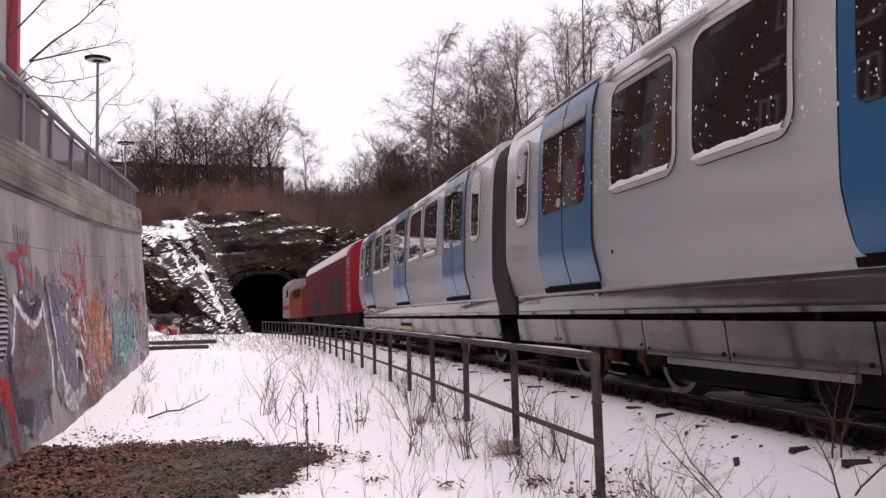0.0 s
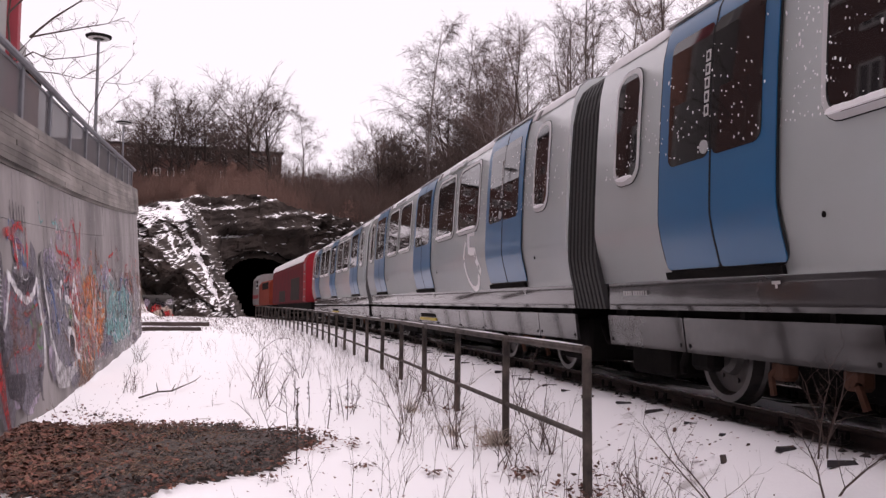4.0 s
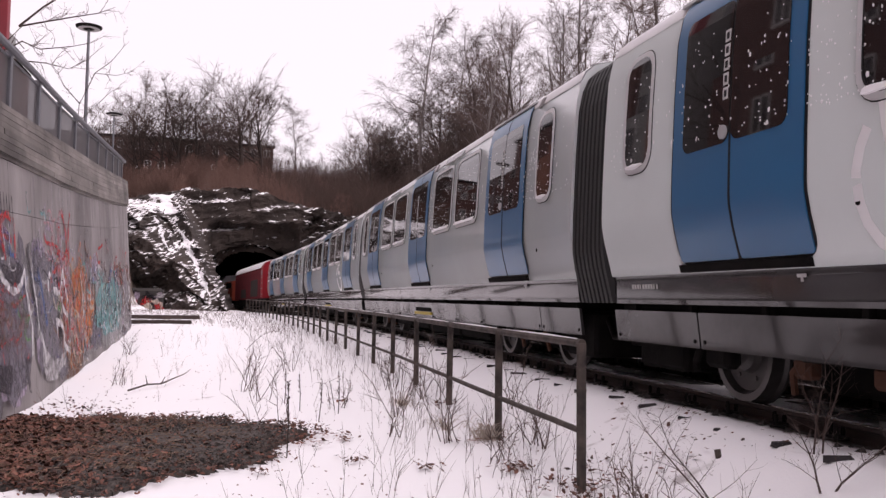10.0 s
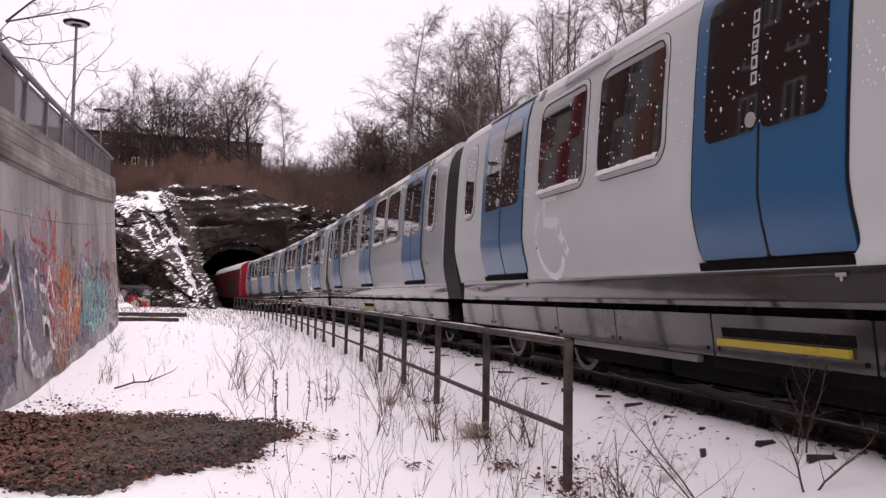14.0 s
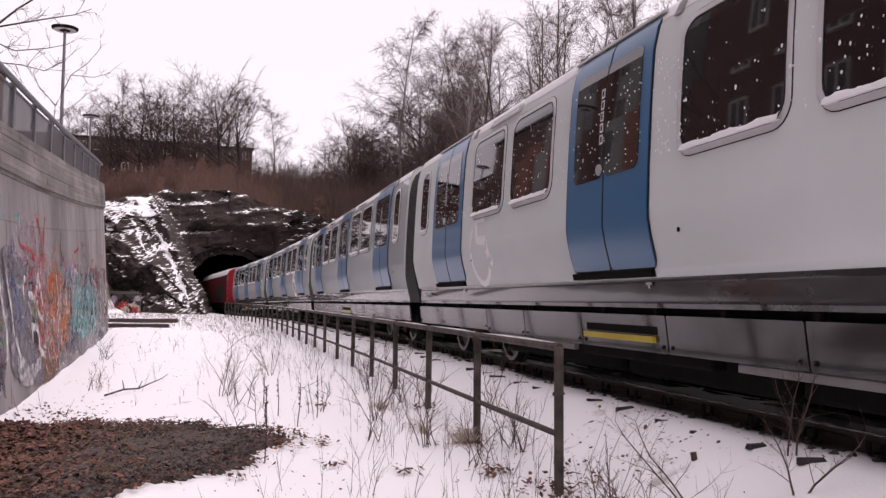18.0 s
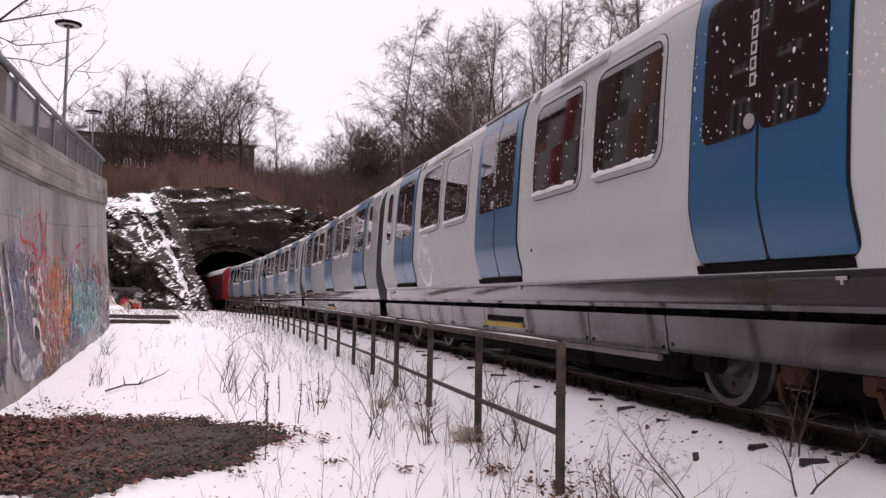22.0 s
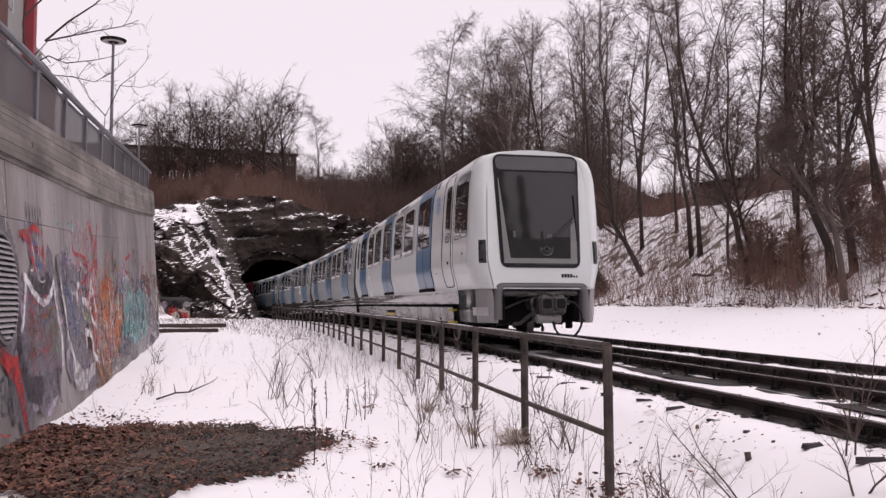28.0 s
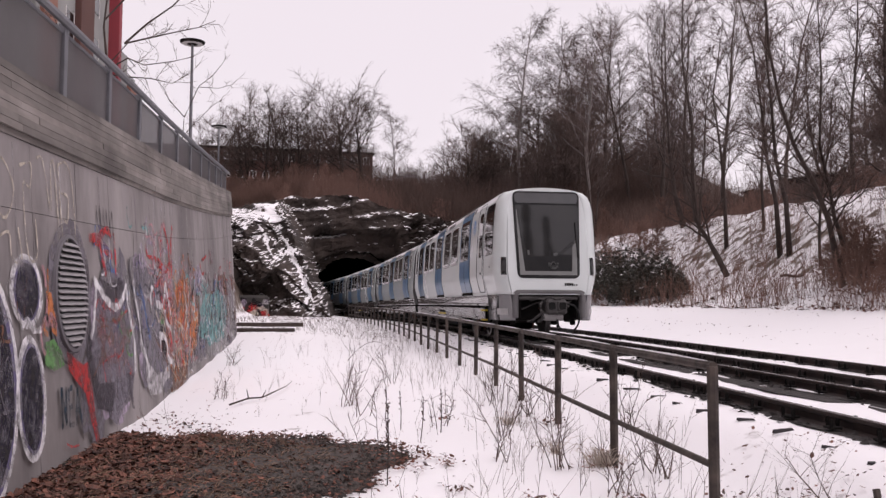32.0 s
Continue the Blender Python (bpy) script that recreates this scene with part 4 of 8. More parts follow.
CHEEK = mat("grey nose paint", (0.26, 0.255, 0.26), (0.2, 0.195, 0.2), rough=0.25, scale=2, fine=30, bump=0.02, coat=0.3)
WINDSCREEN = mat("windscreen glass", (0.02, 0.02, 0.02), (0.03, 0.029, 0.028), rough=0.04, scale=1, fine=8, bump=0, spec=0.6)


# the nose in plan: step forward, width, share of the rake
RAKE = 0.15
NOSE = ((-0.10, 0.990, 0.1), (-0.20, 0.970, 0.24), (-0.29, 0.943, 0.40), (-0.37, 0.910, 0.56), (-0.44, 0.872, 0.72), (-0.495, 0.835, 0.86), (-0.53, 0.795, 0.96), (-0.54, 0.765, 1.0))


def nose_pt(u):
    """Plan of the nose at u, counted in rings."""
    i = min(int(u), len(NOSE) - 2)
    return [p + (q - p) * (u - i) for p, q in zip(NOSE[i], NOSE[i + 1])]


def metro_car(name, label, cab=False, access=False, extra=0.0):
    car = thing(name, label, "metro car", "cars of the train")
    back = -9.86 if cab else -REARHALF
    # shell
    if cab:
        rings = [outline(PROF, BODYHALF), outline(PROF, back)]
        for dy, sx, k in NOSE:
            rings.append(outline(PROF, back + dy, sx, RAKE * k))
    else:
        rings = [outline(PROF, BODYHALF - 0.03, 0.985), outline(PROF, BODYHALF), outline(PROF, back)]
    v, f = loft(rings)
    me = obj("body", v, f, WHITE, car)
    for p in me.data.polygons:
        p.use_smooth = len(p.vertices) == 4
    # frosted roof
    rf = [(w + 0.006, z + 0.008) for w, z in PROF[9:]]
    v, f = [], []
    n = 60
    for i in range(n + 1):
        y = back + 0.02 + (BODYHALF - back - 0.04) * i / n
        cut = 0.03 * noise.noise((y * 1.7, extra, 0)) + 0.02 * noise.noise((y * 6, extra, 4))
        pr = [(rf[0][0], rf[0][1] - 0.115 - cut)] + rf
        pr[0] = (half(pr[0][1]) + 0.006, pr[0][1])
        row = [(w, y, z) for w, z in pr] + [(-w, y, z) for w, z in reversed(pr[:-1])]
        v += row
    k = len(row)
    for i in range(n):
        f += [(i * k + j, i * k + j + 1, (i + 1) * k + j + 1, (i + 1) * k + j) for j in range(k - 1)]
    obj("roof_frost", v, f, ROOFSNOW, car, "thin frost on the roof", smooth=True)
    # grey lower band, dark slot and skirts
    g = Geo()
    low = [(0.99, 0.80), (1.115, 0.80), (1.125, 0.84), (1.145, 1.02), (1.155, 1.068), (0.0, 1.068)]
    v, f = loft([outline(low, BODYHALF - 0.02), outline(low, back + 0.1)])
    obj("sole_bar", v, f, GREY, car, "glossy grey lower band")
    # the slot's near-black colour includes the shade that falls in it
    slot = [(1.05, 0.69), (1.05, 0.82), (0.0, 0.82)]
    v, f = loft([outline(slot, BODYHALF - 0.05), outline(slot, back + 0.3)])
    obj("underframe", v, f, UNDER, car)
    edges = [BODYHALF - 0.03, 6.75, 4.28, 2.75, 1.0, -0.78, -2.6, -4.2, -6.9, -REARHALF + 0.03]
    for side in (-1, 1):
        for a, b in zip(edges, edges[1:]):
            zb = 0.40 + (0.03 if abs((a + b) / 2) > 4 else 0)
            v, f = side_patch(side, b + 0.012, a - 0.012, zb, 0.735, 0.03, 0.015, 0.035)
            obj("skirt_panel", v, f, SKIRT, car)
            for yb in (b + 0.08, a - 0.08):
                Geo().disc((side * (half(0.5) + 0.03), yb, zb + 0.06), (side, 0, 0), 0.018, 0.006, 8).make("bolt", UNDER, car)
        for yb in ticks((-8, 8, 1.1)):
            Geo().box(side * 1.03, yb - 0.03, 0.735, side * 1.11, yb + 0.03, 0.80).make("bracket", UNDER, car)
        # yellow bar under the middle door with the box behind it
        plate("yellow_bar", car, YELLOW, side, -0.58, 0.90, 0.49, 0.545, 0.062, 0.0, 0.03, "yellow insulated bar")
        plate("bar_recess", car, UNDER, side, -0.62, 0.86, 0.56, 0.635, 0.034, 0.01, 0.01, "dark recess over the yellow bar")
        Geo().box(side * 0.9, -1.4, 0.30, side * 1.08, 1.1, 0.45, 0.02).make("equipment_box", UNDER, car)
        for ya, yb in ((-3.95, -1.75), (1.3, 3.9)):
            Geo().box(side * 1.02, ya, 0.325, side * 1.085, yb, 0.395, 0.01).make("cover_strip", STRIPGREY, car, "pale grey cover strip")
        # doors
        for k in (1, 0, -1):
            dy = k * DOOR_PITCH + DOOR_MID
            plate("door_seal", car, RUBBER, side, dy - DOOR_HALF - 0.03, dy + DOOR_HALF + 0.03, 1.135, 3.41, 0.010, 0.10, 0.004, rb=0.13)
            for s0, s1 in ((dy - DOOR_HALF, dy - 0.012), (dy + 0.012, dy + DOOR_HALF)):
                leaf = plate("door_leaf", car, BLUE, side, s0, s1, 1.16, 3.395, 0.018, 0.03, 0.012, "blue sliding door leaf", rb=0.04, soft=True)
                lo, hi = (s0 + 0.17, s1) if s1 < dy else (s0, s1 - 0.17)
                plate("door_glass", leaf, GLASS, side, lo, hi, 2.06, 3.19, 0.024, 0.07, 0.005, rb=0.10)
            plate("door_gap", car, RUBBER, side, dy - 0.013, dy + 0.013, 1.17, 3.39, 0.021, 0.0, 0.01, "black rubber between the leaves")
            for q in range(5):
                plate("sticker", car, STICKER, side, dy + 0.035, dy + 0.105, 2.40 + 0.115 * q, 2.495 + 0.115 * q, 0.027, 0.0, 0.001, "small white sticker")
                plate("sticker_figure", car, RUBBER, side, dy + 0.052, dy + 0.088, 2.42 + 0.115 * q, 2.475 + 0.115 * q, 0.0285, 0.01, 0.001)
            gg = Geo().disc((side * (half(2.14) + 0.02), dy + 0.085, 2.145), (side, 0, 0), 0.055, 0.02, 16)
            gg.make("door_button", FRAMEGREY, car)
            plate("door_step", car, UNDER, side, dy - DOOR_HALF + 0.06, dy + DOOR_HALF + 0.02, 1.075, 1.14, 0.04, 0.0, 0.05, "dark door step")
            plate("rain_strip", car, FRAMEGREY, side, dy - DOOR_HALF - 0.06, dy + DOOR_HALF + 0.1, 3.418, 3.45, 0.04, 0.0, 0.04)
            plate("side_lamp", car, STRIPGREY, side, dy - DOOR_HALF - 0.40, dy - DOOR_HALF - 0.30, 3.29, 3.43, 0.03, 0.02, 0.03, "small side lamp over the door")
            # a small mark on the lower band and a lock in the side
            for za, zb, w in ((1.005, 1.03, 0.05), (0.975, 1.005, 0.012)):
                plate("band_mark", car, GREYMARK, side, dy - 0.68 - w, dy - 0.68 + w, za, zb, 0.012, 0.0, 0.003)
            Geo().disc((side * (half(1.45) - 0.004), dy - DOOR_HALF - 0.47, 1.45), (side, 0, 0), 0.022, 0.008, 10).make("side_lock", UNDER, car)
        # windows
        for mid in (DOOR_PITCH / 2, -DOOR_PITCH / 2):
            for y1, y0 in ((mid + 1.73, mid + 0.28), (mid + 0.03, mid - 1.41)):
                ring_plate("gasket", car, RUBBER, side, y0 - 0.008, y1 + 0.008, 2.022, 3.228, 0.006, 0.016, 0.205)
                ring_plate("window_frame", car, SURROUND, side, y0, y1, 2.03, 3.22, 0.013, 0.055, 0.20)
                ring_plate("gasket", car, RUBBER, side, y0 + 0.05, y1 - 0.05, 2.08, 3.17, 0.015, 0.016, 0.165)
                plate("window_glass", car, GLASS, side, y0 + 0.045, y1 - 0.045, 2.075, 3.175, 0.011, 0.16, 0.005)
                if side < 0:
                    sv, sf = [], []
                    m = 40
                    for i in range(m + 1):
                        y = y0 + 0.09 + (y1 - y0 - 0.18) * i / m
                        hgt = 0.05 + 0.022 * noise.noise((y * 4, extra * 3, 1)) + 0.012 * noise.noise((y * 15, extra * 3, 6))
                        zz = 2.088
                        sv += [(side * (half(zz) + 0.012), y, zz - 0.004), (side * (half(zz) + 0.05), y, zz - 0.004), (side * (half(zz) + 0.036), y, zz + hgt * 0.6), (side * (half(zz) + 0.012), y, zz + hgt)]
                    for i in range(m):
                        sf += [(4 * i + q, 4 * i + q + 1, 4 * i + q + 5, 4 * i + q + 4) for q in range(3)]
                    obj("sill_snow", sv, sf, SNOW, car, "strip of snow on the window ledge")
            display = plate("destination_display", car, FRAMEGREY, side, mid - 0.14, mid + 1.08, 3.285, 3.395, 0.034, 0.02, 0.03, "grey display box over the windows")
            plate("display_glass", display, LAMPGLASS if side > 0 else DISPLAY, side, mid - 0.09, mid + 1.03, 3.305, 3.375, 0.038, 0.01, 0.004)
        ends = [BODYHALF] if cab else [BODYHALF, -BODYHALF]
        for e in ends:
            s = 1 if e > 0 else -1
            y0, y1 = (7.35, 7.93) if s > 0 else (-7.60, -7.02)
            ring_plate("gasket", car, RUBBER, side, y0 - 0.008, y1 + 0.008, 2.022, 3.198, 0.006, 0.016, 0.205)
            ring_plate("window_frame", car, SURROUND, side, y0, y1, 2.03, 3.19, 0.013, 0.05, 0.20)
            plate("window_glass", car, GLASS, side, y0 + 0.04, y1 - 0.04, 2.07, 3.15, 0.011, 0.155, 0.005)
            if side < 0:
                Geo().tube([(side * (half(2.09) + 0.03), y0 + 0.13, 2.10), (side * (half(2.09) + 0.035), (y0 + y1) / 2, 2.092), (side * (half(2.09) + 0.03), y1 - 0.13, 2.10)], [0.012, 0.028, 0.014], 6).make("sill_snow", SNOW, car, "strip of snow on the window ledge")
        if side < 0:
            for y0, y1, n in ((DOOR_PITCH - 0.6, DOOR_PITCH + 0.9, 90), (-0.6, 0.9, 90), (-DOOR_PITCH - 0.6, -DOOR_PITCH + 0.9, 90), (1.0, 5.0, 150), (-5.0, -1.0, 150), (-1.3, -0.8, 70), (4.5, 5.1, 70), (-7.2, -6.6, 70), (6.8, 8.2, 60), (-8.2, -6.8, 60)):
                flake_plate(car, side, y0, y1, 2.1, 3.0, n)
            if access:
                pictogram(car, side, access, 1.36)
    # cases under the floor, coloured near black to hold the shade there
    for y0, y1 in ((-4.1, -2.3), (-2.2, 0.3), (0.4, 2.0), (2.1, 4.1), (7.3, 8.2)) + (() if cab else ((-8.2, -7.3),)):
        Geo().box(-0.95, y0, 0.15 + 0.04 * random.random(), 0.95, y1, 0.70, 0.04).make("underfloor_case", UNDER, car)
    bogie(car, 5.4, 1.22)
    bogie(car, -5.85, 1.22)
    # gangway bellows at the rear end
    if not cab:
        for k in range(8):
            y = -REARHALF - 0.055 - k * 0.108
            big, small = [(w * 0.985, 0.80 + (z - 1.07) * 1.075) for w, z in PROF], [(w * 0.945, 0.84 + (z - 1.07) * 1.06) for w, z in PROF]
            v, f = loft([outline(small, y + 0.054), outline(big, y + 0.03), outline(big, y - 0.03), outline(small, y - 0.054)])
            obj("bellows_fold", v, f, BELLOWS, car, "black rubber gangway bellows")
        for s in (-1, 1):
            Geo().tube([(s * 0.8, -8.2, 0.62), (s * 0.85, -8.5, 0.42), (s * 0.85, -8.9, 0.42), (s * 0.8, -9.2, 0.62)], 0.03, 6).make("jumper_cable", UNDER, car)
            Geo().tube([(s * 0.6, -8.2, 0.6), (s * 0.62, -8.5, 0.36), (s * 0.62, -8.9, 0.36), (s * 0.6, -9.2, 0.6)], 0.025, 6).make("jumper_cable", UNDER, car)
        Geo().tube([(0, -8.0, 0.6), (0, -9.4, 0.6)], 0.1, 8).make("drawbar", UNDER, car)
    # fleet number as plain bars
    for k, wd in enumerate((0.05, 0.05, 0.05, 0.03, 0.05, 0.05, 0.05, 0.05, 0.035, 0.035)):
        plate("number_bar", car, GREYMARK, -1, 7.95 - 0.055 * k - wd * 0.7, 7.95 - 0.055 * k, 0.94, 0.985, 0.012, 0, 0.003)
    return car


def add_cab(car):
    d = -DOOR_PITCH - DW          # rear edge of the last door
    for side in (-1, 1):
        ring_plate("cab_door_gap", car, RUBBER, side, d - 1.97, d - 1.12, 1.13, 3.42, 0.012, 0.02, 0.16)
        plate("cab_door_window", car, GLASS, side, d - 1.84, d - 1.40, 2.03, 3.17, 0.008, 0.1, 0.005)
        g = Geo().disc((side * (half(1.62) + 0.0), d - 1.72, 1.62), (side, 0, 0), 0.03, 0.02, 12)
        g.make("cab_door_lock", UNDER, car)
        plate("body_joint", car, RUBBER, side, d - 2.135, d - 2.115, 0.5, 3.45, 0.004, 0, 0.004)
        plate("cab_side_window", car, GLASS, side, d - 3.27, d - 2.26, 2.03, 3.28, 0.010, 0.09, 0.006)
        ring_plate("hatch", car, FRAMEGREY, side, d - 3.3, d - 2.86, 1.56, 1.97, 0.004, 0.01, 0.05)
        g = Geo().disc((side * (half(1.78)), d - 2.95, 1.74), (side, 0, 0), 0.02, 0.012, 10)
        g.make("hatch_lock", UNDER, car)
        # blue ring mark
        if side < 0:
            for r0, r1, a0, a1 in ((0.05, 0.105, 0, 360), (0.14, 0.165, 150, 400), (0.195, 0.22, 160, 370), (0.25, 0.27, 185, 330)):
                v, f = [], []
                n = 28
                for i in range(n + 1):
                    a = radians(a0 + (a1 - a0) * i / n)
                    for r in (r0, r1):
                        z = 2.98 + r * math.sin(a) * 1.05
                        v.append((side * (half(z) + 0.004), d - 0.55 - r * math.cos(a), z))
                f = [(2 * i, 2 * i + 1, 2 * i + 3, 2 * i + 2) for i in range(n)]
                obj("ring_mark", v, f, LOGOBLUE, car, "blue concentric ring mark")
            for k, wd in ((0, 0.2), (1, 0.14)):
                plate("text_bar", car, GREYMARK, side, d - 0.55 - wd / 2, d - 0.55 + wd / 2, 2.58 - 0.05 * k, 2.605 - 0.05 * k, 0.004, 0, 0.002)
        # step by the cab door
        for z in (0.42, 0.66):
            st = Geo()
            st.box(side * 1.10, d - 1.80, z, side * 1.24, d - 1.52, z + 0.04, 0.008)
            st.make("cab_step", YELLOW, car, "yellow cab step")
        Geo().box(side * 1.0, d - 1.9, 0.38, side * 1.08, d - 1.4, 0.78, 0.02).make("step_back", UNDER, car)
        # grey cab skirt with a pale lamp block, and the black lamp cluster
        v, f = [], []
        low = [(0.84, 0.46), (1.12, 0.46), (1.145, 0.7), (1.16, 1.066)]
        for nm, paint, stations in (("cab_skirt", GREY, ((d - 2.12, 1.0), (d - 2.9, 1.0), (d - 3.40, 0.986))), ("cheek", CHEEK, ((d - 3.405, 0.986), (d - 3.47, 0.968), (d - 3.55, 0.942), (d - 3.62, 0.912), (d - 3.68, 0.875), (d - 3.73, 0.84), (d - 3.76, 0.80)))):
            rings = [[(side * (w * sx if w > 1 else 0.81), y, z) for w, z in low] for y, sx in stations]
            k = 4
            v = [p for r in rings for p in r]
            f = [(i * k + j, i * k + j + 1, (i + 1) * k + j + 1, (i + 1) * k + j) for i in range(len(rings) - 1) for j in range(k - 1)]
            rings_in = [(side * 0.81, y, 1.066) for y, sx in stations]
            q0 = len(v)
            v += rings_in
            f += [(i * k, (i + 1) * k, q0 + i + 1, q0 + i) for i in range(len(rings) - 1)]
            f += [tuple(range((len(rings) - 1) * k, len(rings) * k)), (0, 1, 2, 3)]
            ck = obj(nm, v, f, paint, car)
            for p in ck.data.polygons:
                p.use_smooth = abs(p.normal.z) < 0.5 and p.index < (len(rings) - 1) * (k - 1)
        v = [(side * (w * sx + o), y - o * 0.5, z) for o in (0.012, -0.01) for y, sx in ((d - 3.22, 0.995), (d - 3.45, 0.975), (d - 3.63, 0.908), (d - 3.70, 0.862)) for w, z in ((1.13, 0.59), (1.144, 0.74))]
        f = [(0, 1, 9, 8), (6, 14, 15, 7)]
        for i in (0, 2, 4):
            f += [(i, i + 2, i + 3, i + 1), (i, i + 8, i + 10, i + 2), (i + 1, i + 3, i + 11, i + 9)]
        obj("fog_lamp", v, f, CLEARLAMP, car, "frosted lower lamp cover")
    flake_plate(car, -1, d - 3.2, d - 2.3, 2.05, 2.95, 90)
    flake_plate(car, -1, d - 1.8, d - 1.42, 2.05, 2.6, 16)
    yf = -9.86 - 0.54

    def front(x, z, out):
        return (x, yf + RAKE * (z - 1.2) - out, z)
    # windscreen: black surround, glass, dark header
    def screen(name, material, x_top, x_bot, z_top, z_bot, out, r, label=""):
        pts = []
        n = 6
        for sx, zc, a0, half_w in ((1, z_top, 0, x_top), (-1, z_top, 90, x_top), (-1, z_bot, 180, x_bot), (1, z_bot, 270, x_bot)):
            cx = sx * (half_w - r)
            cz = zc - r if zc == z_top else zc + r
            for i in range(n + 1):
                a = radians(a0 + 90 * i / n)
                pts.append((cx + r * math.cos(a), cz + r * math.sin(a)))
        v = [front(x, z, out) for x, z in pts] + [front(x, z, -0.03) for x, z in pts]
        m = len(pts)
        f = [tuple(range(m))] + [(i, m + i, m + (i + 1) % m, (i + 1) % m) for i in range(m)]
        return obj(name, v, f, material, car, label)
    screen("windscreen_surround", RUBBER, 0.82, 0.755, 3.55, 1.45, 0.012, 0.14, "black windscreen surround")
    screen("windscreen", WINDSCREEN, 0.78, 0.71, 3.22, 1.50, 0.02, 0.10, "tall sloping windscreen")
    screen("destination_panel", HEADER, 0.78, 0.77, 3.51, 3.26, 0.02, 0.08, "smoked grey destination panel")
    # pale inner border, dashboard and what stands on it behind the glass
    for strip in ([(-0.745, 3.1), (-0.735, 3.1), (-0.57, 1.62), (-0.69, 1.53)], [(-0.69, 1.53), (-0.57, 1.62), (0.57, 1.62), (0.69, 1.53)], [(0.69, 1.53), (0.57, 1.62), (0.60, 2.2), (0.715, 2.5)]):
        vv = [front(x, z, 0.0245) for x, z in strip]
        vb = [(p[0], p[1] + 0.006, p[2]) for p in vv]
        obj("screen_border", vv + vb, [(0, 1, 2, 3), (0, 4, 5, 1), (1, 5, 6, 2), (2, 6, 7, 3), (3, 7, 4, 0)], BORDER, car, "pale inner windscreen border")
    g = Geo()
    for xa, xb, za, zb in ((-0.565, 0.575, 1.625, 1.98), (0.12, 0.57, 1.98, 2.02), (0.02, 0.07, 1.98, 2.12)):
        vv = [front(xa, za, 0.0225), front(xb, za, 0.0225), front(xb, zb, 0.0225), front(xa, zb, 0.0225)]
        g.add(vv, [(0, 1, 2, 3)])
    g.make("dashboard", RUBBER, car, "dark dashboard behind the windscreen")
    g = Geo()
    for xa, xb, za, zb in ((-0.5, -0.45, 2.0, 2.12), (0.13, 0.24, 1.985, 2.06)):
        g.add([front(xa, za, 0.0235), front(xb, za, 0.0235), front(xb, zb, 0.0235), front(xa, zb, 0.0235)], [(0, 1, 2, 3)])
    for r in (0.05, 0.085, 0.115):
        pts = [front(0.12 + r * math.cos(radians(a)), 1.79 + r * math.sin(radians(a)), 0.0245) for a in range(-200 if r > 0.06 else -180, 21 if r > 0.06 else 181, 20)]
        g.tube(pts, 0.006, 4)
        g.make("cab_fitting", BORDER, car, "pale fittings on the dashboard")
    for sx in (-1, 1):
        v, f = [], []
        for z in (1.53, 1.57, 1.91, 1.95):
            for u in (3.7, 4.3, 4.9, 5.5, 6.1):
                dy, sc, k = nose_pt(u)
                out = 0.014 if z in (1.57, 1.91) and 3.8 < u < 6.0 else 0.004
                v.append((sx * (half(z) * sc + out), -9.86 + dy + RAKE * k * (z - 1.2) - out * 0.7, z))
        f = [(5 * i + j, 5 * i + j + 1, 5 * i + j + 6, 5 * i + j + 5) for i in range(3) for j in range(4)]
        lamp = obj("tail_lamp", v, f, LAMPGLASS, car, "black lamp cluster")
        w = []
        for z in (1.61, 1.87):
            for u in (4.2, 4.9, 5.6):
                dy, sc, k = nose_pt(u)
                w.append((sx * (half(z) * sc + 0.019), -9.86 + dy + RAKE * k * (z - 1.2) - 0.013, z))
        obj("lens", w, [(0, 1, 4, 3), (1, 2, 5, 4)], SMOKELENS, lamp, "smoked lamp lens")
    w = Geo().tube([front(0.72, 1.95, 0.035), front(0.70, 2.35, 0.04), front(0.685, 2.8, 0.035)], 0.014, 5).tube([front(0.2, 1.98, 0.03), front(0.45, 2.2, 0.035), front(0.70, 2.4, 0.035)], 0.008, 5).tube([front(0.26, 1.97, 0.03), front(0.5, 2.18, 0.035), front(0.70, 2.33, 0.035)], 0.006, 5)
    w.make("wiper", RUBBER, car)
    # nose: a rimmed opening with the coupler in it
    def rim_path(x0, top, r):
        left = [(-x0, 0.52), (-x0, 0.8)] + [(-x0 + r - r * math.cos(radians(a)), top - r + r * math.sin(radians(a))) for a in range(0, 91, 15)]
        return left + [(-x, z) for x, z in reversed(left)]
    outer, inner = rim_path(0.885, 1.165, 0.15), rim_path(0.745, 1.075, 0.08)
    v, f = [], []
    for (x, z), (xi, zi) in zip(outer, inner):
        v += [(x, yf + 0.25, z), (x, yf - 0.012, z), ((x + xi) / 2, yf - 0.03, (z + zi) / 2), (xi, yf - 0.012, zi), (xi, yf + 0.3, zi)]
    for k in range(len(outer) - 1):
        a, b = 5 * k, 5 * k + 5
        f += [(a + q, a + q + 1, b + q + 1, b + q) for q in range(4)]
    obj("nose_rim", v, f, NOSEGREY, car, "grey rim round the coupler opening", smooth=True)
    Geo().tube([(x, yf - 0.016, z + 0.004) for x, z in outer[3:-3]], 0.008, 6).make("rim_edge", BORDER, car, "bright edge of the rim")
    for k in range(6):
        Geo().box(0.38 + 0.055 * k, yf + 0.007, 1.275, 0.38 + 0.055 * k + (0.038 if k < 4 else 0.026), yf + 0.05, 1.34 if k < 4 else 1.315).make("number_bar", UNDER, car)
    Geo().box(-0.78, yf + 0.55, 0.45, 0.78, yf + 0.9, 1.1, 0.02).make("coupler_recess", UNDER, car)
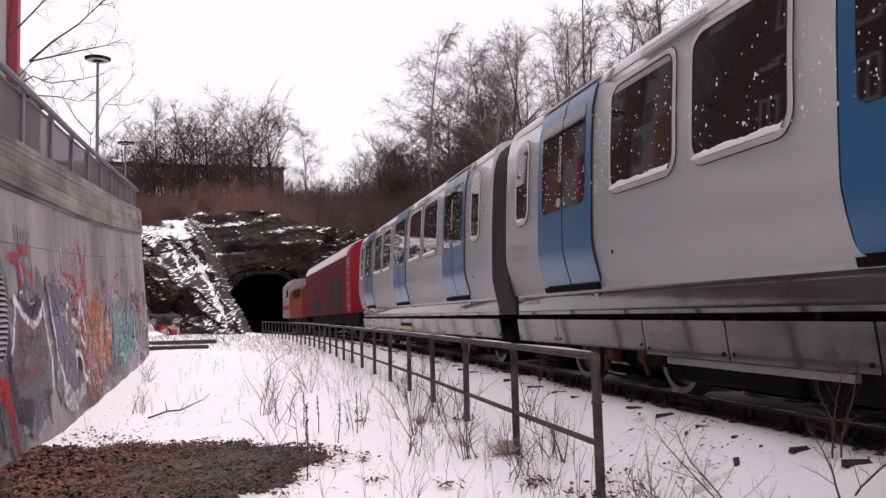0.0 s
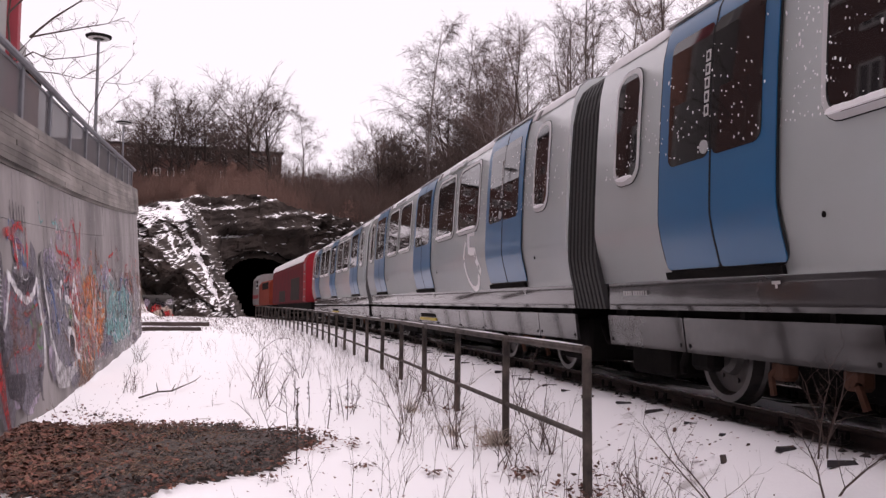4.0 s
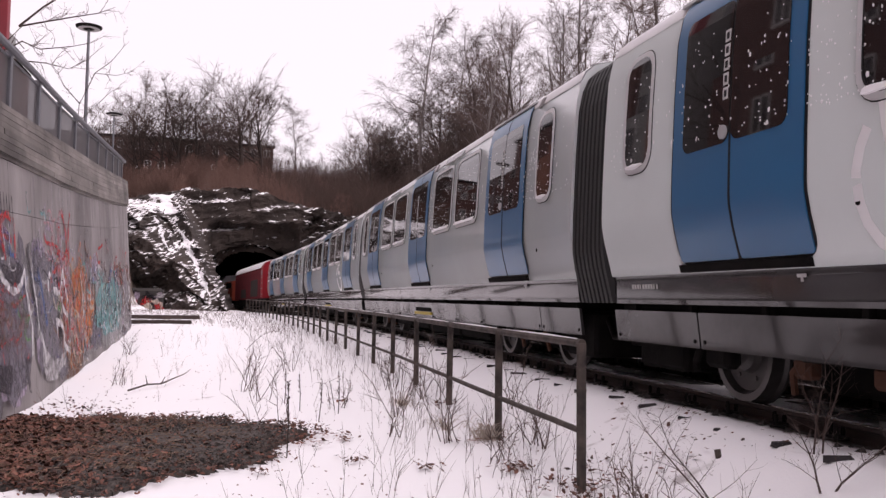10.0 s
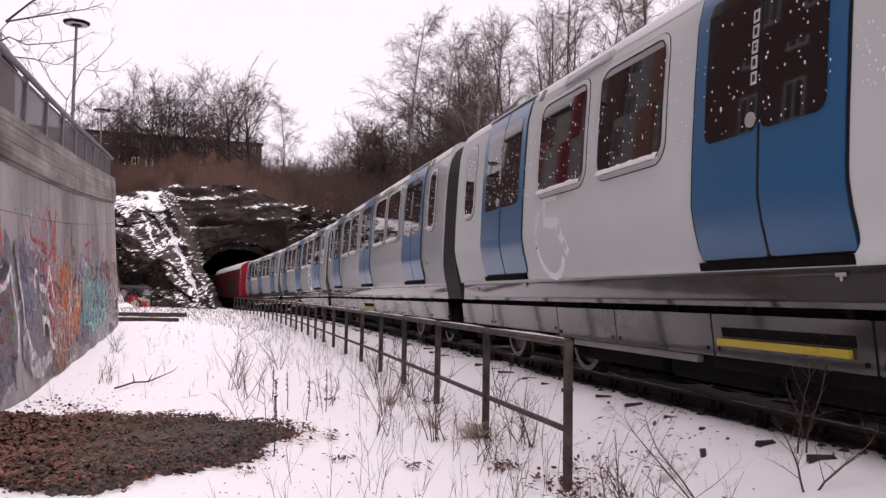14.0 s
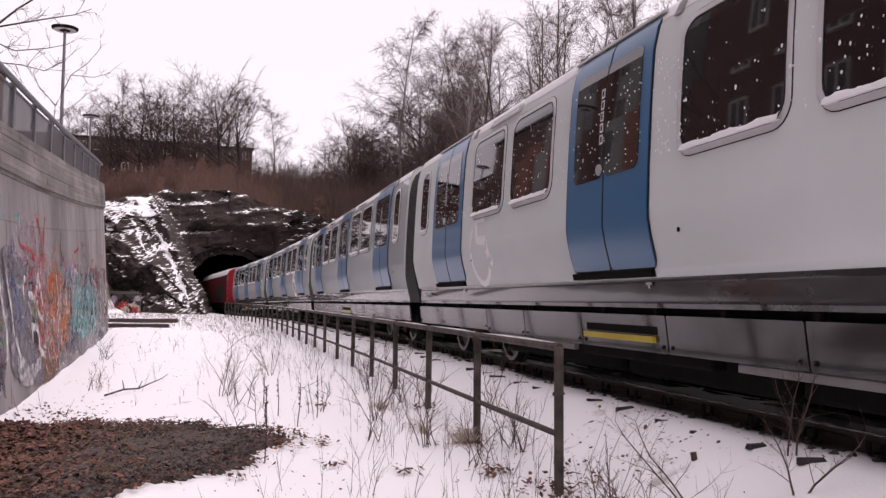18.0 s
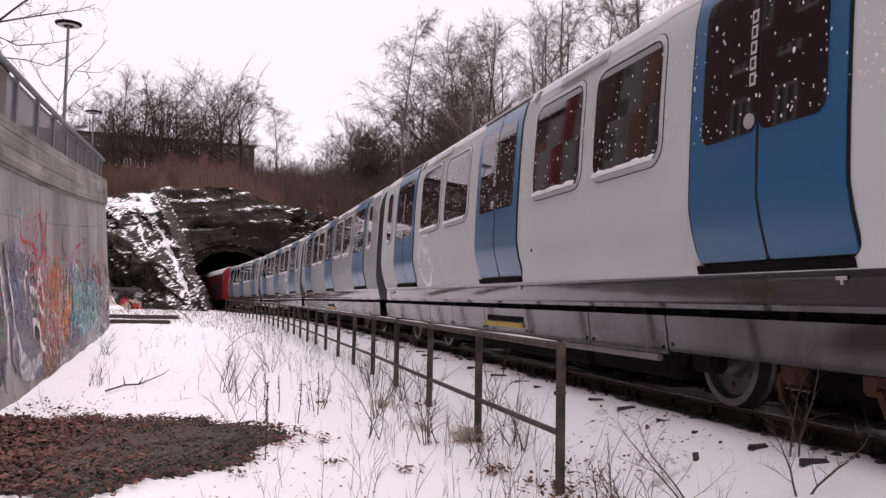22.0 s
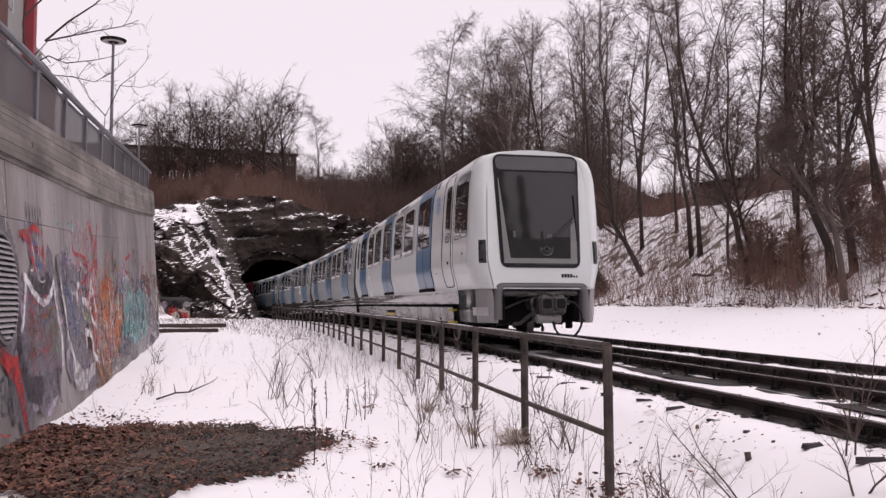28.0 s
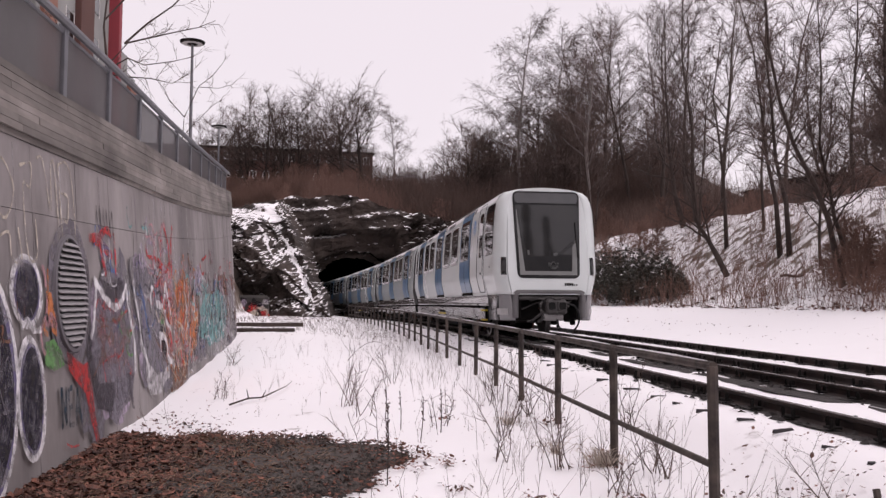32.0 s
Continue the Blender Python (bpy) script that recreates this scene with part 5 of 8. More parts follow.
    Geo().box(-0.74, yf + 0.06, 0.94, 0.72, yf + 0.5, 1.05, 0.03).make("cross_beam", WHEELM, car, "grimy steel cross beam")
    for sx in (-1, 1):
        Geo().box(sx * 0.66, yf + 0.1, 0.5, sx * 0.74, yf + 0.6, 1.0, 0.02).make("side_plate", UNDER, car)
    Geo().box(-0.80, yf + 0.58, 0.34, -0.68, yf + 0.68, 0.5, 0.02).make("rail_guard", UNDER, car, "dark guard over the rail")
    Geo().box(0.68, yf + 0.58, 0.34, 0.80, yf + 0.68, 0.5, 0.02).make("rail_guard", UNDER, car, "dark guard over the rail")
    coupler = new("coupler")
    coupler.parent = car
    coupler["label"] = "heavy grimy coupler with a pale electric box"
    Geo().tube([(-0.02, yf + 0.6, 0.80), (0.02, yf + 0.2, 0.79), (0.06, yf - 0.12, 0.78)], [0.13, 0.11, 0.10], 14).make("shank", WHEELM, coupler)
    for q in (0.1, 0.0, -0.06):
        Geo().tube([(0.04, yf + q, 0.785), (0.045, yf + q - 0.03, 0.785)], 0.145, 16).make("collar", UNDER, coupler)
    h = Geo().box(-0.17, yf - 0.40, 0.60, 0.33, yf - 0.12, 0.96, 0.06)
    h.box(0.0, yf - 0.38, 0.94, 0.2, yf - 0.14, 1.0, 0.03)
    h.make("head", COUPLER, coupler, "cast coupler head")
    for cx in (-0.045, 0.205):
        v, f = [], []
        n = 16
        for r0, dy in ((0.118, -0.405), (0.105, -0.43), (0.085, -0.43), (0.08, -0.36)):
            for i in range(n):
                a = 2 * math.pi * i / n
                ca, sa = math.cos(a), math.sin(a)
                q = 1 / max(abs(ca), abs(sa)) ** 0.6
                v.append((cx + r0 * ca * q, yf + dy, 0.80 + r0 * sa * q))
        for k in range(3):
            f += [(k * n + i, k * n + (i + 1) % n, (k + 1) * n + (i + 1) % n, (k + 1) * n + i) for i in range(n)]
        funnel = obj("funnel", v, f, COUPLER, coupler, "square-mouthed coupler funnel")
        # flat black disc across the mouth, painted in place of its shaded depth
        obj("funnel_mouth", [(p[0], p[1] + 0.004, p[2]) for p in v[2 * n:3 * n]], [tuple(range(n))], DEEPBLACK, funnel, "black funnel mouth")
    for cx, cz in ((0.08, 0.95), (0.08, 0.655), (0.345, 0.8)):
        Geo().disc((cx, yf - 0.40, cz), (0, -1, 0), 0.022, 0.02, 10).make("bolt", WHEELM, coupler)
    Geo().tube([(-0.2, yf - 0.27, 0.54), (-0.16, yf - 0.27, 0.54), (0.24, yf - 0.27, 0.54)], [0.075, 0.082, 0.082], 14).make("coupler_box", PALE, coupler, "pale electric coupler box")
    for pts, r, m in (([(-0.05, yf + 0.1, 0.70), (-0.2, yf - 0.02, 0.62), (-0.42, yf, 0.45), (-0.5, yf + 0.1, 0.44)], 0.035, COUPLER), ([(-0.1, yf, 0.68), (-0.2, yf - 0.08, 0.5), (-0.24, yf - 0.1, 0.43), (-0.3, yf - 0.12, 0.43), (-0.2, yf - 0.2, 0.52)], 0.032, COUPLER),
                      ([(-0.2, yf - 0.1, 0.9), (-0.27, yf - 0.22, 0.82), (-0.26, yf - 0.25, 0.68), (-0.2, yf - 0.25, 0.58)], 0.03, WHEELM), ([(-0.15, yf - 0.15, 0.95), (-0.28, yf - 0.1, 0.97), (-0.42, yf + 0.2, 0.93)], 0.028, WHEELM),
                      ([(-0.6, yf + 0.3, 0.72), (-0.3, yf + 0.2, 0.86), (0.0, yf + 0.1, 0.93)], 0.02, COUPLER), ([(0.33, yf - 0.2, 0.85), (0.5, yf + 0.1, 0.9), (0.66, yf + 0.4, 0.92)], 0.025, WHEELM)):
        Geo().tube(pts, r, 8).make("hose", m, coupler)
    loop = [(0.34, yf - 0.3, 0.86)]
    for k in range(19):
        a = radians(60 - 14 * k)
        loop.append((0.36 + 0.27 * math.cos(a), yf - 0.32, 0.53 + 0.33 * math.sin(a)))
    loop += [(0.135, yf - 0.3, 0.36), (0.13, yf - 0.28, 0.5)]
    Geo().tube(loop, 0.021, 8).make("air_hose", RUBBER, coupler, "black looping air hose")


cars = [metro_car("metro_car", "white metro car with blue doors and a frosted roof", extra=1.0),
        metro_car("metro_car", "white metro car with blue doors and a pale wheelchair mark", access=-3.45, extra=2.0),
        metro_car("metro_car", "white metro car with blue doors and snow-speckled windows", extra=3.0),
        metro_car("metro_car", "white metro cab car with blue doors and a tall sloping windscreen", cab=True, access=4.66, extra=4.0)]
add_cab(cars[3])

# red wagon that leads the metro cars
wagon = thing("barrier_wagon", "red boxy barrier wagon with a grey patch and snowy roof", "rail wagon")
WPROF = [(1.36, 0.95), (1.42, 1.0), (1.42, 2.9), (1.36, 3.2), (1.2, 3.45), (0.9, 3.6), (0.5, 3.68), (0.0, 3.7)]
v, f = loft([outline(WPROF, 8.6, 0.985), outline(WPROF, 8.45), outline(WPROF, -8.0), outline(WPROF, -8.15)])
obj("body", v, f, REDDARK, wagon)
hood = [(w + 0.02, z + 0.015) for w, z in WPROF]
v, f = loft([outline(hood, -7.2), outline(hood, -8.2)])
obj("end_hood", v, f, REDW, wagon, "bright red end section")
snowy = [(1.40, 3.12), (1.41, 3.2), (1.26, 3.5), (0.93, 3.68), (0.5, 3.76), (0.0, 3.78)]
v, f = loft([outline(snowy, 8.5), outline(snowy, -7.1)])
obj("roof_snow", v, f, ROOFSNOW, wagon, "snow on the wagon roof")
for side in (-1, 1):
    Geo().box(side * 1.40, -5.6, 1.1, side * 1.43, -1.8, 2.35, 0.01).make("patch_panel", WAGGREY, wagon)
    for z in (1.2, 1.6, 2.0, 2.4):
        Geo().box(side * 1.42, -8.05, z, side * 1.47, -7.55, z + 0.05, 0.01).make("foot_rung", PALE, wagon)
    Geo().box(side * 1.42, -7.95, 2.6, side * 1.47, -7.6, 2.95, 0.02).make("number_board", PALE, wagon)
    Geo().box(side * 1.415, 1.0, 1.05, side * 1.428, 4.2, 1.75, 0.005).make("patch_panel", WAGGREY, wagon)
g = Geo()
for s in (-0.75, 0.75):
    g.tube([(s, -8.28, 1.0), (s, -8.28, 3.0)], 0.02, 6)
for z in ticks((1.2, 2.9, 0.3)):
    g.tube([(-0.75, -8.28, z), (-0.4, -8.28, z)], 0.015, 5)
g.tube([(0.2, -8.25, 2.2), (0.9, -8.25, 2.2)], 0.02, 6)
g.make("end_ladder", PALE, wagon)
Geo().box(-1.1, -8, 0.55, 1.1, 8, 0.95, 0.02).make("underframe", UNDER, wagon)
Geo().tube([(0, -8, 0.75), (0, -9.1, 0.72)], 0.1, 8).make("drawbar", UNDER, wagon)
bogie(wagon, 6.0, 0.9)
bogie(wagon, -6.0, 0.9)

loco = thing("work_locomotive", "orange and pale work locomotive with a red band", "locomotive")
v, f = loft([outline([(1.35, 0.95), (1.4, 1.1), (1.4, 2.5), (1.2, 2.75), (0, 2.8)], 4.6), outline([(1.35, 0.95), (1.4, 1.1), (1.4, 2.5), (1.2, 2.75), (0, 2.8)], -4.8)])
obj("body", v, f, ORANGE, loco)
v, f = loft([outline([(1.38, 1.0), (1.42, 1.1), (1.42, 3.0), (1.1, 3.4), (0, 3.5)], 4.8), outline([(1.38, 1.0), (1.42, 1.1), (1.42, 3.0), (1.1, 3.4), (0, 3.5)], 1.0)])
obj("cab", v, f, PALE, loco)
for side in (-1, 1):
    Geo().box(side * 1.41, 1.2, 1.5, side * 1.44, 4.7, 1.8, 0.01).make("red_band", REDW, loco)
    Geo().box(side * 1.41, 1.6, 2.3, side * 1.435, 2.6, 2.9, 0.02).make("cab_window", GLASS, loco)
    Geo().box(side * 1.38, -4.2, 2.1, side * 1.42, -1.0, 2.6, 0.02).make("grille", UNDER, loco)
g = Geo()
g.tube([(0.3, 0.4, 2.8), (0.3, 0.4, 3.4)], 0.08, 8)
g.box(-0.5, -2, 2.78, 0.5, -0.5, 3.0, 0.03)
g.make("roof_gear", UNDER, loco)
Geo().box(-1.1, -4.6, 0.5, 1.1, 4.6, 0.95, 0.02).make("underframe", UNDER, loco)
bogie(loco, 2.8, 0.9)
bogie(loco, -2.8, 0.9)

# metres that the train has gone by, second by second
GONE = [(0, 8.72), (0.5, 10.36), (1, 12.05), (1.5, 13.75), (2, 15.47), (2.5, 17.25), (3, 19.05), (3.5, 20.9), (5.5, 28.33), (6, 30.06), (6.5, 31.61),
        (7, 33.1), (7.5, 34.45), (8, 35.66), (9, 37.97), (10, 39.94), (11, 41.66), (12, 43.12), (13, 44.31), (14, 45.27), (15, 46.0), (16.5, 46.92),
        (17.5, 47.4), (18.5, 47.83), (19.5, 48.41), (20.5, 49.27), (21.5, 50.42), (22, 51.07), (22.5, 51.82), (23, 52.7), (23.5, 53.69),
        (24, 54.76), (24.5, 55.92), (25, 57.13), (25.5, 58.36), (27.5, 64.06), (28, 65.3), (28.5, 66.6), (29, 67.76), (29.5, 68.66), (30, 69.31), (30.5, 69.81), (31, 70.21), (31.5, 70.56), (32, 70.86)]


def vehicle_pose(middle, reach=5.6):
    a, _ = line(middle + reach)
    b, _ = line(middle - reach)
    d = a - b
    p = (a + b) / 2
    return pose(p.x, p.y, p.z, math.degrees(math.atan2(d.z, math.hypot(d.x, d.y))), 0, math.degrees(math.atan2(-d.x, d.y)))


VEHICLES = [(cars[0], 12.38), (cars[1], -5.12), (cars[2], -22.62), (cars[3], -40.12), (wagon, 12.38 + 18.0), (loco, 12.38 + 33.0)]


def motions():
    for ob, lag in VEHICLES:
        walk(ob, [(t, vehicle_pose(s + lag)) for t, s in GONE])
    # wheels: rows at even turns
    turns, k = [], 0
    t, last = 0.0, GONE[0][1]
    rows = [(0.0, 0.0)]
    while t < 32.0:
        t = round(t + 1 / 30, 4)
        s = lerp(GONE, t)
        if (s - last) / 0.42 > radians(72) or t >= 31.99:
            rows.append((min(t, 32.0), -(s - GONE[0][1]) / 0.42))
            last = s
    for w, y in ROLLING:
        walk(w, [(tt, pose(0, y, 0.42, math.degrees(a), 0, 0)) for tt, a in rows])

# ---- trees ----


def grow(seed, height, trunk_r, limbs, reach, droop=0.0, start=0.3, lean=(0, 0), fork=False, twigs=7, upright=0.7, sub=7, taper=0.85, paths=(), thick=1.0):
    """Trunk and limbs as one mesh, the fine crown as another: lists of tubes."""
    rnd = random.Random(seed)
    wood, fine = Geo(), Geo()

    def wander(p, d, length, n, bend, sag):
        pts = [p]
        for i in range(n):
            d = (d + Vector((rnd.gauss(0, bend), rnd.gauss(0, bend), rnd.gauss(0, bend) - sag * (i + 1) / n))).normalized()
            p = p + d * length / n
            pts.append(p)
        return pts, d

    def at(pts, u):
        k = u * (len(pts) - 1)
        i = min(int(k), len(pts) - 2)
        return pts[i].lerp(pts[i + 1], k - i), (pts[i + 1] - pts[i]).normalized()
    stems = [(Vector((0, 0, -0.4)), Vector((lean[0], lean[1], 1)).normalized(), height, trunk_r)]
    if fork:
        stems.append((Vector((0.15, 0.1, -0.4)), Vector((-lean[0] + 0.16, 0.1 - lean[1], 1)).normalized(), height * 0.9, trunk_r * 0.75))
    drawn = [(r0, [Vector((x, rnd.uniform(-0.12, 0.12) * i, z)) for i, (x, z) in enumerate(p)]) for r0, p in paths]
    for p0, d0, h, r0 in (() if paths else stems):
        pts = [p0]
        d = d0
        for i in range(9):
            d = (d + Vector((rnd.gauss(0, 0.05), rnd.gauss(0, 0.05), 0.06))).normalized()
            pts.append(pts[-1] + d * h / 9)
        drawn.append((r0, pts))
    for r0, pts in drawn:
        n = len(pts) - 1
        wood.tube(pts, [r0 * (1.25 if i == 0 else 1) * (1 - 0.92 * i / n) + 0.012 for i in range(n + 1)], 7)
        for k in range(limbs):
            u = start + (0.98 - start) * (k + rnd.random()) / limbs
            q, dq = at(pts, u)
            ang = rnd.uniform(0, 2 * math.pi)
            out = Vector((math.cos(ang), math.sin(ang), 0))
            up = upright * rnd.uniform(0.7, 1.3) * (0.6 + 0.7 * u)
            L = reach * (1.15 - taper * (u - start) / (1 - start)) * rnd.uniform(0.65, 1.15)
            r = max(0.012, r0 * (1 - u) * 0.5)
            lp, _ = wander(q, (out + Vector((0, 0, up))).normalized(), L, 5, 0.14, droop * 0.5)
            wood.tube(lp, [r * (1 - 0.8 * i / 5) + 0.006 for i in range(6)], 5, cap=False)
            for s in range(sub):
                q2, d2 = at(lp, rnd.uniform(0.2, 1.0))
                side = Vector((rnd.gauss(0, 1), rnd.gauss(0, 1), rnd.gauss(0.25, 0.6))).normalized()
                sp, _ = wander(q2, (d2 * 0.8 + side * 0.8).normalized(), L * rnd.uniform(0.25, 0.5), 3, 0.2, droop)
                fine.tube(sp, [0.014 * thick, 0.010 * thick, 0.0075 * thick, 0.0045 * thick], 3, cap=False)
                for t in range(twigs):
                    q3, d3 = at(sp, rnd.uniform(0.15, 1.0))
                    side = Vector((rnd.gauss(0, 1), rnd.gauss(0, 1), rnd.gauss(0.1, 0.7) - droop * 2)).normalized()
                    tp, _ = wander(q3, (d3 * 0.7 + side * 0.8).normalized(), L * rnd.uniform(0.1, 0.28) + 0.15, 2, 0.18, droop * 2.2)
                    fine.tube(tp, [0.0072 * thick, 0.006 * thick, 0.0036 * thick], 3, cap=False)
    return wood, fine


def tree(name, label, group, wood, fine, bark=None, twig=None):
    t = thing(name, label, "tree", group)
    wood.make("trunk", bark or BARK, t, smooth=True)
    fine.make("crown", twig or TWIG, t)
    return t


KINDS = {
    "tall": tree("bare_tree", "tall bare dark-barked tree on a snowy bank", "trees on the bank", *grow(1, 15, 0.15, 24, 4.3, 0.02, 0.30, (-0.10, 0), upright=1.25, twigs=7, sub=7, taper=0.55)),
    "tall2": tree("bare_tree", "tall bare tree with upright limbs on a snowy bank", "trees on the bank", *grow(2, 13.5, 0.12, 22, 3.8, 0.02, 0.3, (0.06, 0), upright=1.35, twigs=7, sub=7, taper=0.55)),
    "twin": tree("bare_tree", "bare forked tree with two leaning stems", "trees on the bank", *grow(3, 12.5, 0.13, 19, 3.2, 0.02, 0.35, (-0.2, 0), True, upright=1.1, twigs=8, taper=0.6)),
    "thin": tree("bare_tree", "thin bare young tree on a snowy bank", "trees on the bank", *grow(4, 9.5, 0.075, 18, 1.7, 0.0, 0.25, (0.03, 0), upright=1.3, twigs=5)),
    "thin2": tree("bare_tree", "slim bare sapling on a snowy bank", "trees on the bank", *grow(5, 7.5, 0.06, 16, 1.5, 0.0, 0.2, (-0.08, 0), upright=1.2, twigs=5)),
    "birch": tree("birch_tree", "bare birch with drooping fine twigs", "birches on the hill", *grow(6, 14.5, 0.14, 22, 3.6, 0.13, 0.28, (0, 0), upright=1.3, twigs=12, sub=9, taper=0.6), BIRCHBARK),
    "round": tree("bare_tree", "broad bare tree on the hill above the tunnel", "trees on the hill", *grow(7, 7.5, 0.16, 24, 3.4, 0.02, 0.22, (0.03, 0), upright=0.9, twigs=7, sub=6, taper=0.35, thick=1.25)),
    "round2": tree("bare_tree", "bushy bare tree on the hill above the tunnel", "trees on the hill", *grow(8, 7.0, 0.12, 20, 3.2, 0.02, 0.12, (-0.05, 0), True, upright=1.0, twigs=7, sub=5, taper=0.35, thick=1.25)),
    "oak": tree("bare_oak", "gnarled bare oak with spreading limbs above a cliff", "trees on the hill", *grow(17, 6.6, 0.24, 15, 4.4, -0.01, 0.25, (0.08, 0), upright=0.75, twigs=9, sub=7, taper=0.3, thick=1.7)),
    "bush": tree("bare_bush", "tangled brown leafless bush", "bushes", *grow(9, 3.2, 0.04, 26, 1.5, 0.03, 0.02, (0, 0), True, upright=1.0, twigs=5, sub=4), BRUSH, BRUSH),
}
USED = set()


def plant(kind, x, y, z, size=1.0, turn=None):
    m = pose(x, y, z, 0, 0, random.uniform(0, 360) if turn is None else turn)
    o = KINDS[kind]
    if kind in USED:
        o = copy_thing(o, m)
    else:
        o.matrix_basis = m
        USED.add(kind)
    o.scale = (size, size, size)
    return o


random.seed(21)
# the bank beside the line: trees with stems of their own shape, each at its foot
LEANERS = [
    ("bare tree with a trunk bowed at its foot", 18.82, 40.19, 2.3, 20, 1.25, [(0.17, [(0.1, -0.3), (0, 0), (-0.72, 1.27), (-1.52, 2.82), (-1.77, 4.8), (-1.83, 7.1), (-1.98, 10.8), (-1.93, 15.5)])]),
    ("forked bare tree leaning out over the line", 18.32, 29.93, 1.9, 17, 1.1, [(0.13, [(0, -0.3), (0, 0), (-0.11, 0.86), (-0.55, 2.27), (-1.09, 3.56), (-1.63, 5.07), (-2.28, 6.58), (-2.8, 8.5), (-2.9, 10.9), (-3.0, 12.3)]), (0.09, [(-0.09, 0.84), (0.18, 1.1), (-0.14, 2.5), (-0.32, 3.4), (-0.69, 5.1), (-0.76, 7.7), (-0.8, 10.6)])]),
    ("slender upright bare tree beside its twin", 20.12, 36.81, 1.8, 18, 1.3, [(0.11, [(0, -0.3), (-0.18, 2.3), (-0.48, 4.4), (-0.84, 6.6), (-0.99, 9.2), (-0.64, 13.1)])]),
    ("slender bare tree leaning away from its twin", 20.15, 37.71, 2.0, 18, 1.2, [(0.11, [(0, -0.3), (-0.19, 2.4), (-0.47, 4.5), (-0.76, 6.4), (-1.34, 9.4), (-1.96, 13.0)])]),
    ("thin straight bare tree on a snowy bank", 20.78, 44.52, 1.6, 16, 1.2, [(0.10, [(0, -0.3), (-0.06, 2.6), (-0.26, 5.1), (-0.51, 8.3), (-0.24, 12.2)])]),
    ("heavy dark bare tree with three stems", 17.96, 24.4, 1.5, 17, 1.4, [(0.16, [(0.03, -0.3), (-0.16, 1.2), (-0.61, 2.5), (-1.12, 3.6), (-1.46, 5.0), (-1.51, 7.0), (-1.52, 10.2)]), (0.10, [(-0.61, 2.4), (-0.64, 4.1), (-0.66, 5.9), (-0.38, 9.5)]), (0.09, [(-1.12, 3.5), (-0.8, 5.0), (-0.91, 7.0), (-1.09, 10.4)])]),
    ("pale-barked bare tree with a long level limb", 16.71, 22.21, 1.3, 13, 1.3, [(0.10, [(0, -0.3), (-0.11, 1.06), (-0.36, 2.05), (-0.54, 2.9), (-0.67, 4.2), (-0.68, 5.9), (-0.31, 8.4)]), (0.05, [(-0.36, 2.0), (-0.9, 3.0), (-1.59, 3.84), (-2.29, 4.3)])]),
    ("bare spreading tree on a snowy bank", 18.59, 24.16, 1.5, 15, 1.2, [(0.13, [(0, -0.3), (-0.1, 1.25), (-0.39, 2.7), (-0.48, 4.3), (-0.13, 6.2), (0.48, 9.2)]), (0.09, [(-0.39, 2.6), (0.01, 4.7), (1.03, 7.8)])]),
    ("tall bare tree bowed above the rock cutting", 22.8, 55.14, 2.6, 20, 1.1, [(0.17, [(0.1, -0.3), (-0.56, 2.3), (-0.89, 5.4), (-1.01, 9.3), (-1.31, 15.0)])]),
]
for i, (label, x, y, reach, limbs, up, stems) in enumerate(LEANERS):
    t = tree("bare_tree", label, "trees on the bank", *grow(60 + i, 1, 1, int(limbs * 1.45), reach * 1.1, 0.0, 0.3, upright=up * 1.1, twigs=8, sub=8, taper=0.5, paths=stems), PALEBARK if "pale-barked" in label else None)
    t.matrix_basis = pose(x, y, ground_z(x, y) - 0.02)
for kind, x, y, size, turn in (("thin", 21.6, 42.0, 1.0, 40), ("tall2", 22.6, 33.0, 0.9, 90), ("thin", 21.0, 30.6, 1.0, 200), ("tall", 23.4, 29.0, 0.9, 30), ("tall2", 21.5, 26.0, 0.9, 150), ("thin2", 19.6, 33.4, 1.0, 0),
                               ("tall", 22.4, 22.0, 1.0, 80), ("tall2", 20.4, 19.6, 1.0, 220), ("thin", 24.6, 39.0, 1.2, 10), ("tall2", 25.5, 47.0, 1.0, 60), ("tall", 24.0, 52.0, 1.0, 170), ("thin", 21.4, 49.5, 1.1, 300)):
    plant(kind, x, y, ground_z(x, y) - 0.05, size, turn)
for i in range(14):
    y = random.uniform(34, 84)
    x = line_x(y) + random.uniform(20, 44)
    plant(random.choice(("tall", "tall2", "thin", "thin", "twin", "round")), x, y, max(ground_z(x, y), hill_z(x, y) if y > 63 else -9) - 0.1, random.uniform(0.7, 1.0))
